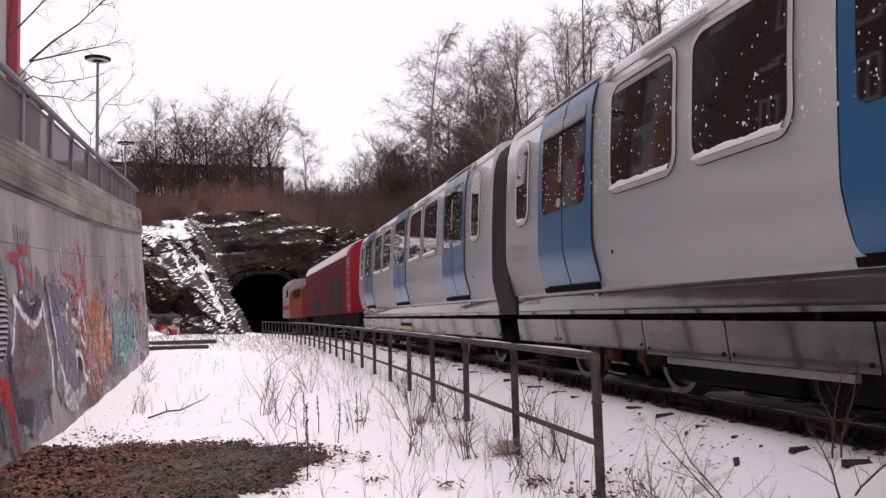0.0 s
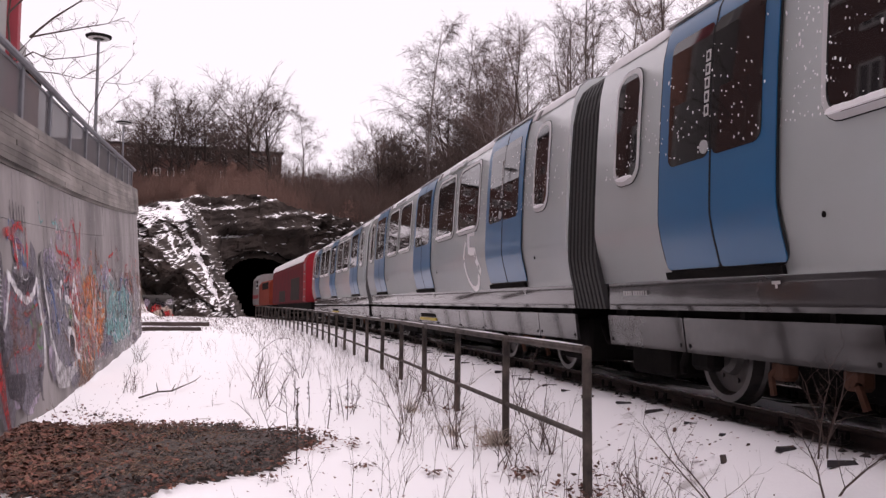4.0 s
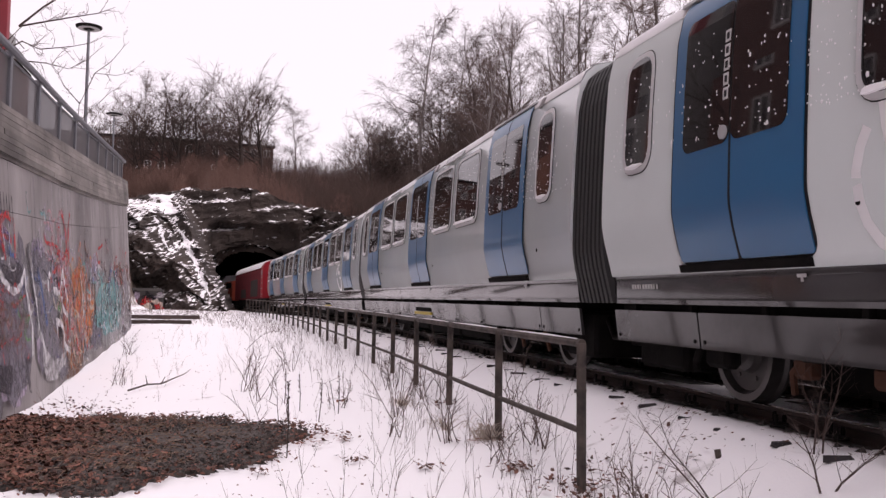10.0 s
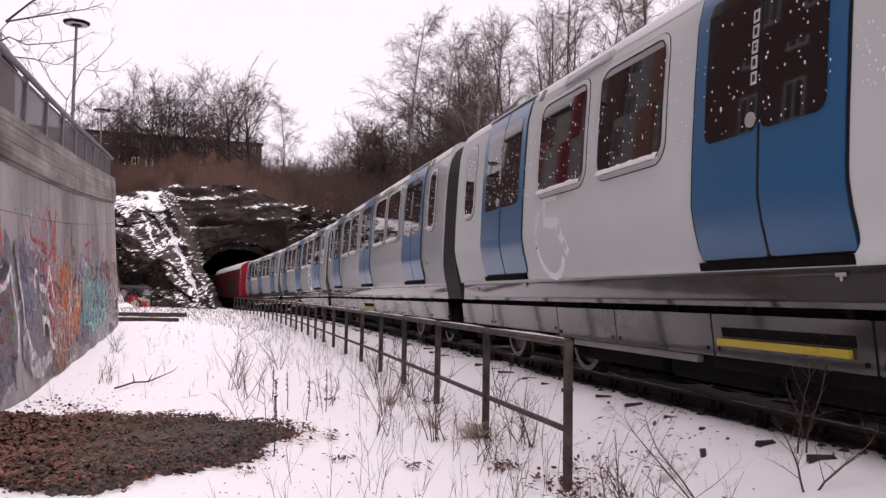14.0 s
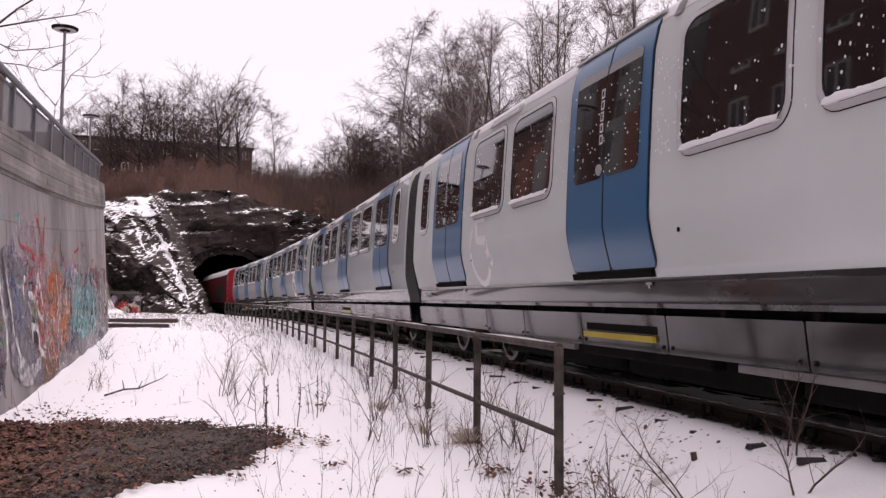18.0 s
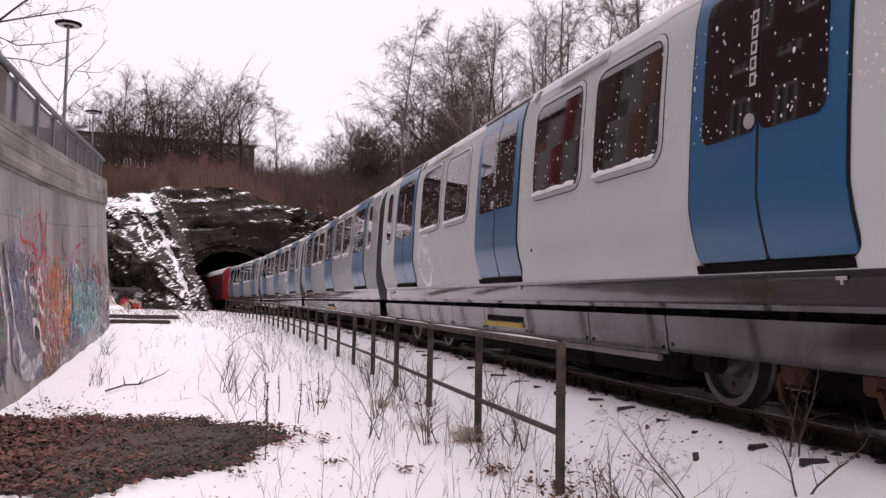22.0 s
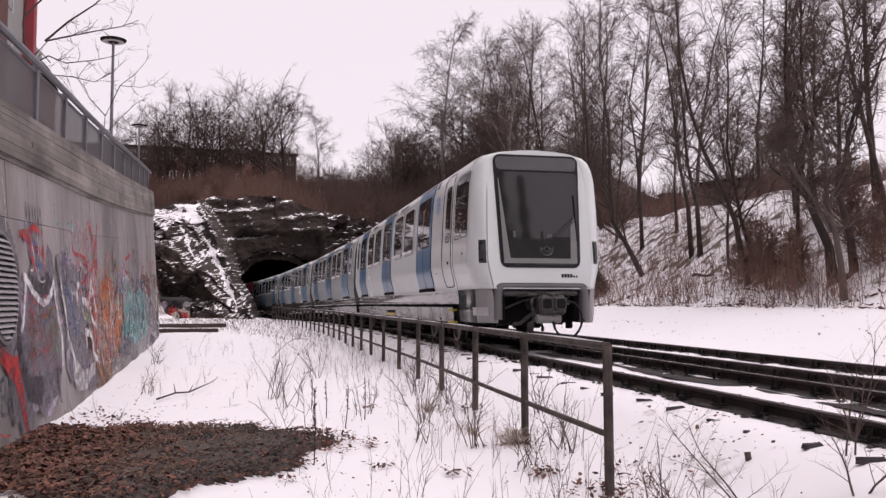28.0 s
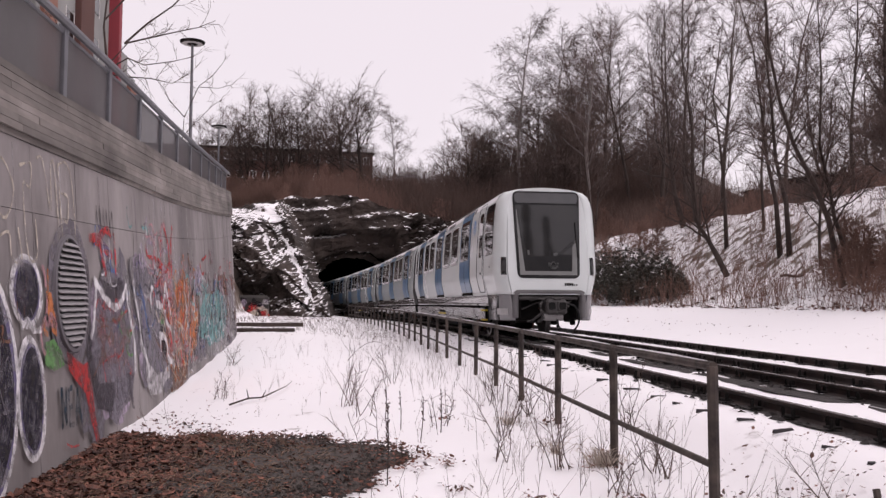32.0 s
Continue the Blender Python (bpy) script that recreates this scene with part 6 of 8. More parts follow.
# the hill above the cliff
for kind, dx, y, size in (("birch", 0.214, 66, 1.16), ("birch", 0.258, 68, 1.02), ("round", 0.236, 74, 1.2), ("tall2", 0.285, 66, 1.0), ("tall", 0.32, 66, 1.0), ("tall2", 0.35, 62, 1.1),
                          ("birch", 0.30, 60, 1.0), ("tall", 0.385, 58, 1.05), ("tall", 0.42, 56, 1.05), ("tall2", 0.27, 72, 0.95), ("round", 0.18, 70, 0.85), ("round2", 0.165, 72, 0.75),
                          ("round2", 0.14, 78, 0.68), ("round", 0.122, 80, 0.60), ("round2", 0.10, 82, 0.52), ("round2", 0.085, 84, 0.55), ("birch", 0.062, 80, 0.60),
                          ("oak", 0.004, 72, 1.0), ("oak", 0.026, 73, 0.95), ("round2", 0.038, 82, 0.72), ("round", 0.012, 84, 0.86), ("round2", -0.014, 80, 0.84), ("round", -0.024, 78, 0.9),
                          ("round2", -0.04, 82, 0.9), ("round", -0.046, 77, 0.92), ("round2", -0.058, 80, 0.95), ("round", -0.066, 76, 0.95), ("round2", -0.075, 82, 0.98), ("round", -0.083, 77, 0.98),
                          ("tall2", -0.092, 80, 0.72), ("round2", -0.10, 78, 0.95), ("round", -0.112, 80, 0.92), ("round2", -0.124, 82, 0.9), ("round", -0.137, 84, 0.9), ("round2", -0.152, 82, 0.9),
                          ("thin2", -0.06, 78, 1.2), ("round2", 0.20, 64, 0.7), ("round2", 0.235, 63, 0.8)):
    y *= 1.38
    x = dx * y
    plant(kind, x, y, max(ground_z(x, y), hill_z(x, y)) - 0.2, size * 1.36)
for i in range(34):
    y = random.uniform(90, 128)
    x = random.uniform(0.15, 0.34) * y
    plant(random.choice(("round", "round2", "bush", "round2")), x, y, hill_z(x, y) - 0.2, random.uniform(1.0, 1.5) if i % 2 else random.uniform(0.8, 1.1))
for i in range(20):
    y = random.uniform(92, 143)
    x = random.uniform(0.17, 0.42) * y
    u = smooth(0.17, 0.27, x / y)
    plant(random.choice(("round", "round2", "tall2", "tall") if u > 0.5 else ("round", "round2")), x, y, hill_z(x, y) - 0.2, 1.4 * (random.uniform(0.6, 0.8) + 0.2 * u))
for i in range(46):
    y = random.uniform(85.5, 102)
    x = random.uniform(-0.13, 0.24) * y
    plant("bush", x, y, hill_z(x, y) - 0.1, random.uniform(0.6, 1.2))
for i in range(40):
    y = random.uniform(44, 84)
    x = line_x(y) + random.uniform(10.5, 24)
    plant("bush", x, y, max(ground_z(x, y), hill_z(x, y) if y > 63 else -9) - 0.05, random.uniform(0.5, 0.9))
# a line of bushes before the cabin on the ridge
for i in range(26):
    y = random.uniform(33, 43)
    x = 24.5 + 13 * random.random() ** 1.2
    plant("bush", x, y, ground_z(x, y) - 0.05, random.uniform(0.35, 0.6))
# thick scrub round the heavy trees
for i in range(18):
    y = random.uniform(21, 31)
    x = random.uniform(17.2, 22.5)
    plant("bush", x, y, ground_z(x, y) - 0.05, random.uniform(0.5, 0.95))
# dark evergreen bushes with snow on them at the toe of the bank
EVERGREEN = mat("evergreen leaves", (0.028, 0.03, 0.022), (0.055, 0.042, 0.03), rough=0.6, scale=1.5, fine=9, bump=0, mix=0.9)


def evergreen(seed, w, h):
    rnd = random.Random(seed)
    b = thing("evergreen_bush", "dark evergreen bush weighed down with snow", "bush", "evergreens below the bank")
    stems, leaf, cap = Geo(), [[], []], [[], []]
    for k in range(14):
        a = rnd.uniform(0, 6.3)
        e = Vector((w * 0.7 * math.cos(a), w * 0.7 * math.sin(a), h * rnd.uniform(0.5, 0.9)))
        stems.tube([(0, 0, -0.1), e * 0.5 + Vector((0, 0, 0.15)), e], [0.04, 0.025, 0.01], 5, cap=False)
    for k in range(2600):
        a, u = rnd.uniform(0, 6.3), rnd.random() ** 0.5
        lump = 1 + 0.28 * math.sin(3 * a + seed) + 0.15 * math.sin(7 * a)
        rr = w * u * lump
        top = h * (1 - 0.75 * u ** 2.2) * (1 + 0.15 * math.sin(5 * a + 2 * u))
        z = top * rnd.random() ** 0.45
        c = Vector((rr * math.cos(a), rr * math.sin(a), z))
        white = z > top * 0.93 and rnd.random() < 0.06
        s = rnd.uniform(0.06, 0.13)
        m = Euler((rnd.gauss(0.5, 0.5), rnd.gauss(0, 0.5), rnd.uniform(0, 6.3))).to_matrix()
        v, f = cap if white else leaf
        k0 = len(v)
        for p in ((-1, 0, 0), (0, -0.5, 0.12), (1.1, 0, -0.15), (0, 0.5, 0.12)):
            v.append(c + m @ (Vector(p) * s))
        f += [(k0, k0 + 1, k0 + 2), (k0, k0 + 2, k0 + 3)]
    stems.make("stems", BARK, b)
    obj("foliage", *leaf, EVERGREEN, b)
    obj("snow_cap", *cap, SNOW, b, "clumps of snow")
    return b


for i, (x, y, w, h) in enumerate(((16.4, 51.5, 2.0, 2.9), (16.6, 48.0, 1.9, 2.9), (17.0, 45.0, 1.7, 2.3), (16.8, 42.6, 1.3, 1.5), (16.4, 55.0, 2.0, 2.8), (15.9, 46.2, 1.2, 1.6))):
    evergreen(i + 3, w, h).matrix_basis = pose(x, y, ground_z(x, y) - 0.05)
# a slim spruce behind the camera, mirrored in the windscreen
for x, y, h, w in ((15.3, -20, 24, 1.3), (17.4, -22, 21, 1.5)):
    t = thing("spruce_tree", "tall slim dark spruce by the line", "tree", "spruces by the line")
    Geo().tube([(0, 0, -0.3), (0, 0, h * 0.5), (0, 0, h)], [0.22, 0.14, 0.02], 8).make("trunk", BARK, t)
    v, f = [], []
    rnd = random.Random(int(h))
    for k in range(2600):
        u = rnd.random() ** 0.8
        a = rnd.uniform(0, 6.3)
        r = w * (1.05 - u) * (0.6 + 0.4 * math.sin(u * 60)) * rnd.uniform(0.2, 1.0)
        c = Vector((r * math.cos(a), r * math.sin(a), 1.5 + (h - 1.5) * u - 0.3 * r))
        o = Vector((math.cos(a), math.sin(a), -0.35)) * 0.3
        s2 = Vector((-math.sin(a), math.cos(a), 0)) * 0.11
        k0 = len(v)
        v += [c - o, c + s2, c + o, c - s2]
        f.append((k0, k0 + 1, k0 + 2, k0 + 3))
    obj("crown", v, f, EVERGREEN, t)
    t.matrix_basis = pose(x, y, ground_z(x, y))
# the wooded bank goes on behind the camera, mirrored in the windscreen
for i in range(22):
    y = random.uniform(-45, 4)
    x = random.uniform(15, 34)
    plant(random.choice(("tall", "tall2", "twin", "thin", "round2")), x, y, ground_z(x, y) - 0.1, random.uniform(0.8, 1.2))
# trees behind the camera, mirrored in the windscreen
for kind, x, y, size in (("tall", 13.5, -19, 1.15), ("round2", 11.5, -16, 1.5), ("tall2", 17, -24, 1.2), ("twin", 9.5, -26, 1.1), ("bush", 12.5, -14, 1.4), ("bush", 15.5, -15, 1.4)):
    plant(kind, x, y, ground_z(x, y) - 0.1, size)
# a pale street tree behind the railing


def limbed(label, seed, limbs, twig_n, twig_len, sag=0.0):
    """A tree drawn limb by limb, with random twigs along each."""
    rnd = random.Random(seed)
    wood, fine = Geo(), Geo()
    for r, pts in limbs:
        pts = [Vector(p) + Vector((0, rnd.uniform(-0.25, 0.25) * (i > 0), 0)) for i, p in enumerate(pts)]
        n = len(pts)
        wood.tube(pts, [0.45 * r * (1 - 0.85 * i / (n - 1)) + 0.003 for i in range(n)], 6, cap=False)
        for k in range(twig_n if r < 0.06 else 0):
            u = rnd.uniform(0.15, 1.0) * (n - 1)
            i0 = min(int(u), n - 2)
            b = pts[i0].lerp(pts[i0 + 1], u - i0)
            d = (pts[i0 + 1] - pts[i0]).normalized()
            e, q = b, d
            path = [b]
            side = Vector((rnd.gauss(0, 0.6), rnd.gauss(0, 0.8), rnd.gauss(0.1, 0.7)))
            L = twig_len * rnd.uniform(0.4, 1.2)
            q = (d + side).normalized()
            for m in range(4):
                q = (q + Vector((rnd.gauss(0, 0.22), rnd.gauss(0, 0.22), rnd.gauss(0, 0.22) - sag))).normalized()
                path.append(path[-1] + q * L / 4)
            fine.tube(path, [0.006, 0.0055, 0.0045, 0.0035, 0.002], 4, cap=False)
            for m in range(3):
                b2 = path[rnd.randint(1, 3)]
                q2 = (q + Vector((rnd.gauss(0, 0.7), rnd.gauss(0, 0.7), rnd.gauss(0, 0.6)))).normalized()
                fine.tube([b2, b2 + q2 * L * 0.3, b2 + q2 * L * 0.55 + Vector((0, 0, rnd.gauss(0, 0.06)))], [0.004, 0.0035, 0.002], 3, cap=False)
    return tree("street_tree", label, "trees on the road", wood, fine)


limbed("bare street tree with long level limbs behind a railing", 41, (
    (0.11, [(-5.6, 20, 3.2), (-5.4, 20, 5.2), (-5.05, 20, 6.5), (-4.7, 20, 7.15)]), (0.05, [(-4.7, 20, 7.1), (-4.25, 20, 7.6), (-3.7, 20, 8.0), (-3.2, 20, 8.5), (-2.8, 20, 8.9)]),
    (0.04, [(-4.7, 20, 7.1), (-4.1, 20, 7.2), (-3.6, 20, 7.4), (-3.1, 20, 7.5), (-2.75, 20, 7.7)]), (0.035, [(-5.05, 20, 6.5), (-4.6, 20, 6.75), (-4.3, 20, 6.68), (-3.6, 20, 6.7), (-3.2, 20, 6.85)]),
    (0.03, [(-5.1, 20, 6.4), (-4.65, 20, 6.36), (-4.1, 20, 6.3), (-3.7, 20, 6.3), (-3.25, 20, 6.5)]), (0.06, [(-5.05, 20, 6.5), (-5.2, 20, 7.5), (-5.0, 20, 8.8), (-4.6, 20, 10.2)]),
    (0.04, [(-5.15, 20, 7.6), (-4.6, 20, 8.4), (-3.9, 20, 9.3), (-3.1, 20, 9.8)]), (0.04, [(-5.3, 20, 5.8), (-5.9, 20, 6.8), (-6.3, 20, 8.0)])), 11, 0.6)
limbed("slim bare street tree with upturned limbs beside a lamp post", 43, (
    (0.06, [(-4.55, 26, 3.8), (-4.5, 26, 5.2), (-4.45, 26, 6.0), (-4.44, 26, 6.74)]), (0.03, [(-4.44, 26, 6.74), (-4.3, 26, 7.15), (-4.05, 26, 7.65), (-3.65, 26, 8.0), (-3.35, 26, 8.3), (-3.25, 26, 8.6)]),
    (0.026, [(-4.44, 26, 6.74), (-4.85, 26, 7.2), (-5.05, 26, 7.6), (-5.3, 26, 7.85)]), (0.018, [(-4.05, 26, 7.64), (-3.5, 26, 7.67), (-3.0, 26, 7.76)]), (0.022, [(-4.45, 26, 6.2), (-4.15, 26, 6.45), (-3.6, 26, 7.1), (-3.3, 26, 7.35)])), 7, 0.5)


def thicket(name, n, place, h0, h1, material, label, spread=0.25, thin=1.0):
    g = Geo()
    for i in range(n):
        x, y, z = place()
        h = random.uniform(h0, h1)
        p = Vector((x, y, z - 0.05))
        d = Vector((random.gauss(0, spread), random.gauss(0, spread), 1)).normalized()
        q = p + d * h * 0.55
        e = q + (d + Vector((random.gauss(0, 0.3), random.gauss(0, 0.3), 0))).normalized() * h * 0.45
        r = thin * (0.004 + 0.0035 * h)
        g.tube([p, q, e], [r, r * 0.7, r * 0.3], 3, cap=False)
        for k in range(3):
            b = p.lerp(q, random.uniform(0.4, 1.0))
            g.tube([b, b + (d + Vector((random.gauss(0, 0.6), random.gauss(0, 0.6), 0.2))).normalized() * h * 0.35], [r * 0.6, r * 0.25], 3, cap=False)
    o = g.make(name, material)
    return tagged(o, label, "brush", kind="stuff")


def on_hill():
    y = 84.6 + 36 * random.random() ** 1.6
    x = random.uniform(-0.16, 0.09) * y
    if x < -3.4 and y < 89:
        y += 4.5
    return x, y, hill_z(x, y)


def on_far_hill():
    y = 84.6 + 40 * random.random() ** 1.4
    x = random.uniform(0.07, 0.42) * y
    return x, y, hill_z(x, y)


def on_bank():
    y = random.uniform(10, 82)
    x = line_x(y) + 10.6 + 14 * random.random() ** 1.3
    if noise.noise((x * 0.33, y * 0.33, 2.0)) + 0.5 * noise.noise((x * 1.1, y * 1.1, 5.0)) < 0.08 and random.random() < 0.88:
        return on_bank()
    return x, y, max(ground_z(x, y), hill_z(x, y) if y > 63 else -9)


def on_ridge():
    y = random.uniform(47, 100)
    x = line_x(y) + 21.5 + 26 * random.random() ** 1.5
    return x, y, max(ground_z(x, y), hill_z(x, y) if y > 63 else -9)


def on_near_ridge():
    y = random.uniform(8, 47)
    x = line_x(y) + 21.5 + 24 * random.random() ** 1.4
    return x, y, ground_z(x, y)


thicket("hill_brush", 6500, on_hill, 0.9, 3.0, BRUSH, "dense red-brown brush above a rock cliff")
thicket("far_hill_brush", 8000, on_far_hill, 1.6, 5.2, DARKBRUSH, "dense dark brush on a wooded hillside")


def on_slope():
    y = 86 + 26 * random.random()
    x = random.uniform(0.02, 0.2) * y
    return x, y, hill_z(x, y)


thicket("hill_saplings", 1500, on_slope, 2.0, 5.2, DARKBRUSH, "dense dark leafless saplings on a hillside", 0.16, 0.8)
thicket("bank_grass", 15000, on_bank, 0.08, 0.38, WEED, "dry grass showing through snow on a bank", 0.8, 0.7)
thicket("bank_brush", 5200, on_bank, 0.4, 2.0, BRUSH, "scattered brown saplings on a snowy bank")
thicket("ridge_hedge", 9000, on_ridge, 1.2, 3.6, DARKBRUSH, "brown leafless hedge along the top of a bank")
thicket("ridge_scrub", 2200, on_near_ridge, 0.5, 1.7, DARKBRUSH, "low brown scrub along the top of a bank")

# ---- buildings ----


def facade(b, x0, x1, z0, z1, y, cols, rows, win_w, win_h, wall_mat, frame_mat, depth=8.0):
    """A block whose front looks back along -y, with framed windows set in it."""
    Geo().box(x0, y, z0, x1, y + depth, z1, 0.05).make("wall", wall_mat, b)
    Geo().box(x0 - 0.3, y - 0.3, z1, x1 + 0.3, y + depth, z1 + 0.35, 0.05).make("roof", UNDER, b)
    for r in range(rows):
        for c in range(cols):
            cx = x0 + (x1 - x0) * (c + 0.5) / cols
            cz = z1 - 0.45 - r * 2.9 - win_h / 2
            w = new("window")
            w.parent = b
            Geo().box(cx - win_w / 2, y - 0.02, cz - win_h / 2, cx + win_w / 2, y + 0.05, cz + win_h / 2).make("pane", GLASS, w)
            g = Geo()
            for s in (-1, 0, 1):
                g.box(cx + s * win_w / 2 - 0.06, y - 0.06, cz - win_h / 2, cx + s * win_w / 2 + 0.06, y + 0.02, cz + win_h / 2)
            for s in (-1, 1):
                g.box(cx - win_w / 2, y - 0.06, cz + s * win_h / 2 - 0.06, cx + win_w / 2, y + 0.02, cz + s * win_h / 2 + 0.06)
            g.make("window_frame", frame_mat, w)


far_house = thing("brick_block", "long low brown brick block behind bare trees", "building")
facade(far_house, -34.6, 5.4, 11, 25.1, 140, 20, 3, 0.95, 1.15, BRICK, WINLIGHT)
far_house.matrix_basis = Matrix.Translation((5.4, 140, 0)) @ pose(0, 0, 0, 0, 0, 6.4) @ Matrix.Translation((-5.4, -140, 0))
shed = thing("bank_cabin", "dark flat-roofed cabin on top of a wooded bank", "building")
DARKWOOD = mat("dark timber", (0.06, 0.047, 0.041), (0.095, 0.074, 0.064), rough=0.85, scale=3, fine=20, bump=0.2, stretch=(1, 1, 0.2))
Geo().box(26.6, 44.6, 4.6, 38.0, 48.6, 8.35, 0.04).make("wall", DARKWOOD, shed)
Geo().add([(26.3, 44.2, 8.36), (38.4, 44.2, 8.36), (38.4, 49.0, 8.36), (26.3, 49.0, 8.36), (26.3, 44.2, 8.5), (38.4, 44.2, 8.62), (38.4, 49.0, 8.95), (26.3, 49.0, 8.8)],
          [(3, 2, 1, 0), (4, 5, 6, 7), (0, 1, 5, 4), (1, 2, 6, 5), (2, 3, 7, 6), (3, 0, 4, 7)]).make("roof", UNDER, shed)
for k in range(11):
    x = 26.7 + 1.08 * k
    Geo().box(x, 44.55, 5.0, x + 0.09, 44.6, 8.33).make("batten", DARKWOOD, shed)
Geo().box(27.0, 44.54, 6.6, 27.3, 44.62, 8.0, 0.02).make("shutter", PLASTERG, shed)

hut = thing("store_hut", "small dark hut among trees on a bank", "building")
Geo().box(27.0, 54.0, 5.0, 28.1, 55.2, 8.75, 0.03).make("wall", DARKWOOD, hut)
Geo().box(26.9, 53.9, 8.76, 28.2, 55.3, 8.86, 0.02).make("roof", UNDER, hut)

# flats above the wall: a red pier, grey render, orange cladding
flats = thing("apartment_block", "tall flats with grey render, red piers and orange cladding", "building")
Geo().box(-30, 39.6, 3.0, -13.26, 52.2, 33, 0.05).make("wall", PLASTERG, flats)
Geo().box(-13.3, 51.3, 3.0, -12.66, 51.9, 33, 0.03).make("pier", REDCLAD, flats, "red vertical pier")
Geo().box(-13.4, 40.0, 3.0, -13.07, 41.8, 33, 0.03).make("bay", ORCLAD, flats, "orange clad bay")
Geo().box(-13.45, 45.0, 3.0, -12.94, 47.3, 33, 0.03).make("bay", BRICK, flats, "brown stair bay")
Geo().box(-26, 52.2, 3.0, -13.39, 56.4, 16.8, 0.05).make("annex", PLASTERG, flats)
Geo().box(-13.78, 56.4, 3.0, -13.13, 59.0, 15.2, 0.05).make("annex_bay", ORCLAD, flats, "orange clad annex end")
Geo().box(-26, 56.4, 3.0, -13.78, 59.0, 15.7, 0.05).make("annex_wall", PLASTERG, flats)
g = Geo()
for z in (15.9, 16.4, 16.9):
    g.tube([(-13.52, 56.4, z), (-13.52, 59.0, z)], 0.035, 6)
g.make("balcony_rail", STEEL_GREY, flats)
for r in range(9):
    for yw in (44.1, 48.5):
        w = new("window")
        w.parent = flats
        Geo().box(-13.28, yw - 0.6, 5 + 3.0 * r, -13.22, yw + 0.6, 6.6 + 3.0 * r).make("pane", GLASS, w)
        for s in (-0.64, 0.64):
            Geo().box(-13.27, yw + s - 0.04, 4.9 + 3.0 * r, -13.2, yw + s + 0.04, 6.7 + 3.0 * r).make("window_jamb", WINLIGHT, w)

# the brick house across the upper road, mirrored in the train's windows
house = thing("brick_house", "dark brown brick house with rows of windows across the road", "building")
Geo().box(-28, -22, 2.0, -14, 37, 25, 0.05).make("wall", BRICK, house)
Geo().box(-28.4, -22.4, 25, -13.6, 37.4, 25.5, 0.05).make("roof", UNDER, house)
for r in range(7):
    for c in range(18):
        yw, zw = -20 + 3.1 * c, 4.4 + 3.0 * r
        w = new("window")
        w.parent = house
        Geo().box(-14.03, yw - 0.55, zw, -13.97, yw + 0.55, zw + 1.5).make("pane", GLASS, w)
        g = Geo()
        for s in (-0.6, 0.0, 0.6):
            g.box(-14.0, yw + s - 0.05, zw - 0.05, -13.93, yw + s + 0.05, zw + 1.55)
        g.box(-14.0, yw - 0.6, zw + 1.5, -13.93, yw + 0.6, zw + 1.6).box(-14.0, yw - 0.65, zw - 0.12, -13.88, yw + 0.65, zw - 0.02)
        g.make("window_frame", WINLIGHT, w)

# a second brick house further along the road, also mirrored in the windows
house2 = thing("brick_house", "plain dark brick house end beyond the flats", "building")
Geo().box(-42, 64, 3.0, -20.1, 90, 22.3, 0.05).make("wall", BRICK, house2)
Geo().box(-42.3, 63.7, 22.3, -19.9, 90.3, 22.6, 0.05).make("roof", UNDER, house2)
for r in range(4):
    for c in range(7):
        yw, zw = 66 + 3.4 * c, 7.2 + 3.1 * r
        w = new("window")
        w.parent = house2
        Geo().box(-20.13, yw, zw, -20.06, yw + 1.2, zw + 1.5).make("pane", GLASS, w)
        Geo().box(-20.1, yw - 0.1, zw - 0.1, -20.02, yw, zw + 1.6).box(-20.1, yw + 1.2, zw - 0.1, -20.02, yw + 1.3, zw + 1.6).make("window_frame", WINLIGHT, w)

# ---- lamps on the upper road ----


def street_lamp(x, y, zb, h):
    l = thing("street_lamp", "slim grey street lamp with a flat round head", "street lamp", "lamps on the road")
    Geo().tube([(0, 0, -0.4), (0, 0, 1.2), (0, 0, h)], [0.07, 0.06, 0.04], 10).make("pole", STEEL_GREY, l)
    Geo().tube([(0, 0, h - 0.03), (0, 0, h + 0.02), (0, 0, h + 0.07), (0, 0, h + 0.13)], [0.12, 0.38, 0.40, 0.16], 24).make("head", UNDER, l, "flat dark round lamp head")
    Geo().tube([(0, 0, h - 0.02), (0, 0, h - 0.01)], [0.30, 0.33], 24).make("diffuser", CLEARLAMP, l)
    l.matrix_basis = pose(x, y, zb)
    return l


street_lamp(-4.68, 28.5, 4.0, 5.65)
street_lamp(-6.2, 46, 5.1, 5.3)

# ---- dead leaves and bare gravel by the wall ----


def patch_edge(a):
    """The radius of the bare patch at angle a."""
    return 1 + 0.10 * math.sin(3 * a + 1) + 0.06 * math.sin(7 * a) + 0.05 * math.sin(13 * a + 2) + 0.10 * noise.noise((4 * math.cos(a), 4 * math.sin(a), 2)) + 0.08 * noise.noise((13 * math.cos(a), 13 * math.sin(a), 5)) + 0.06 * noise.noise((37 * math.cos(a), 37 * math.sin(a), 8))


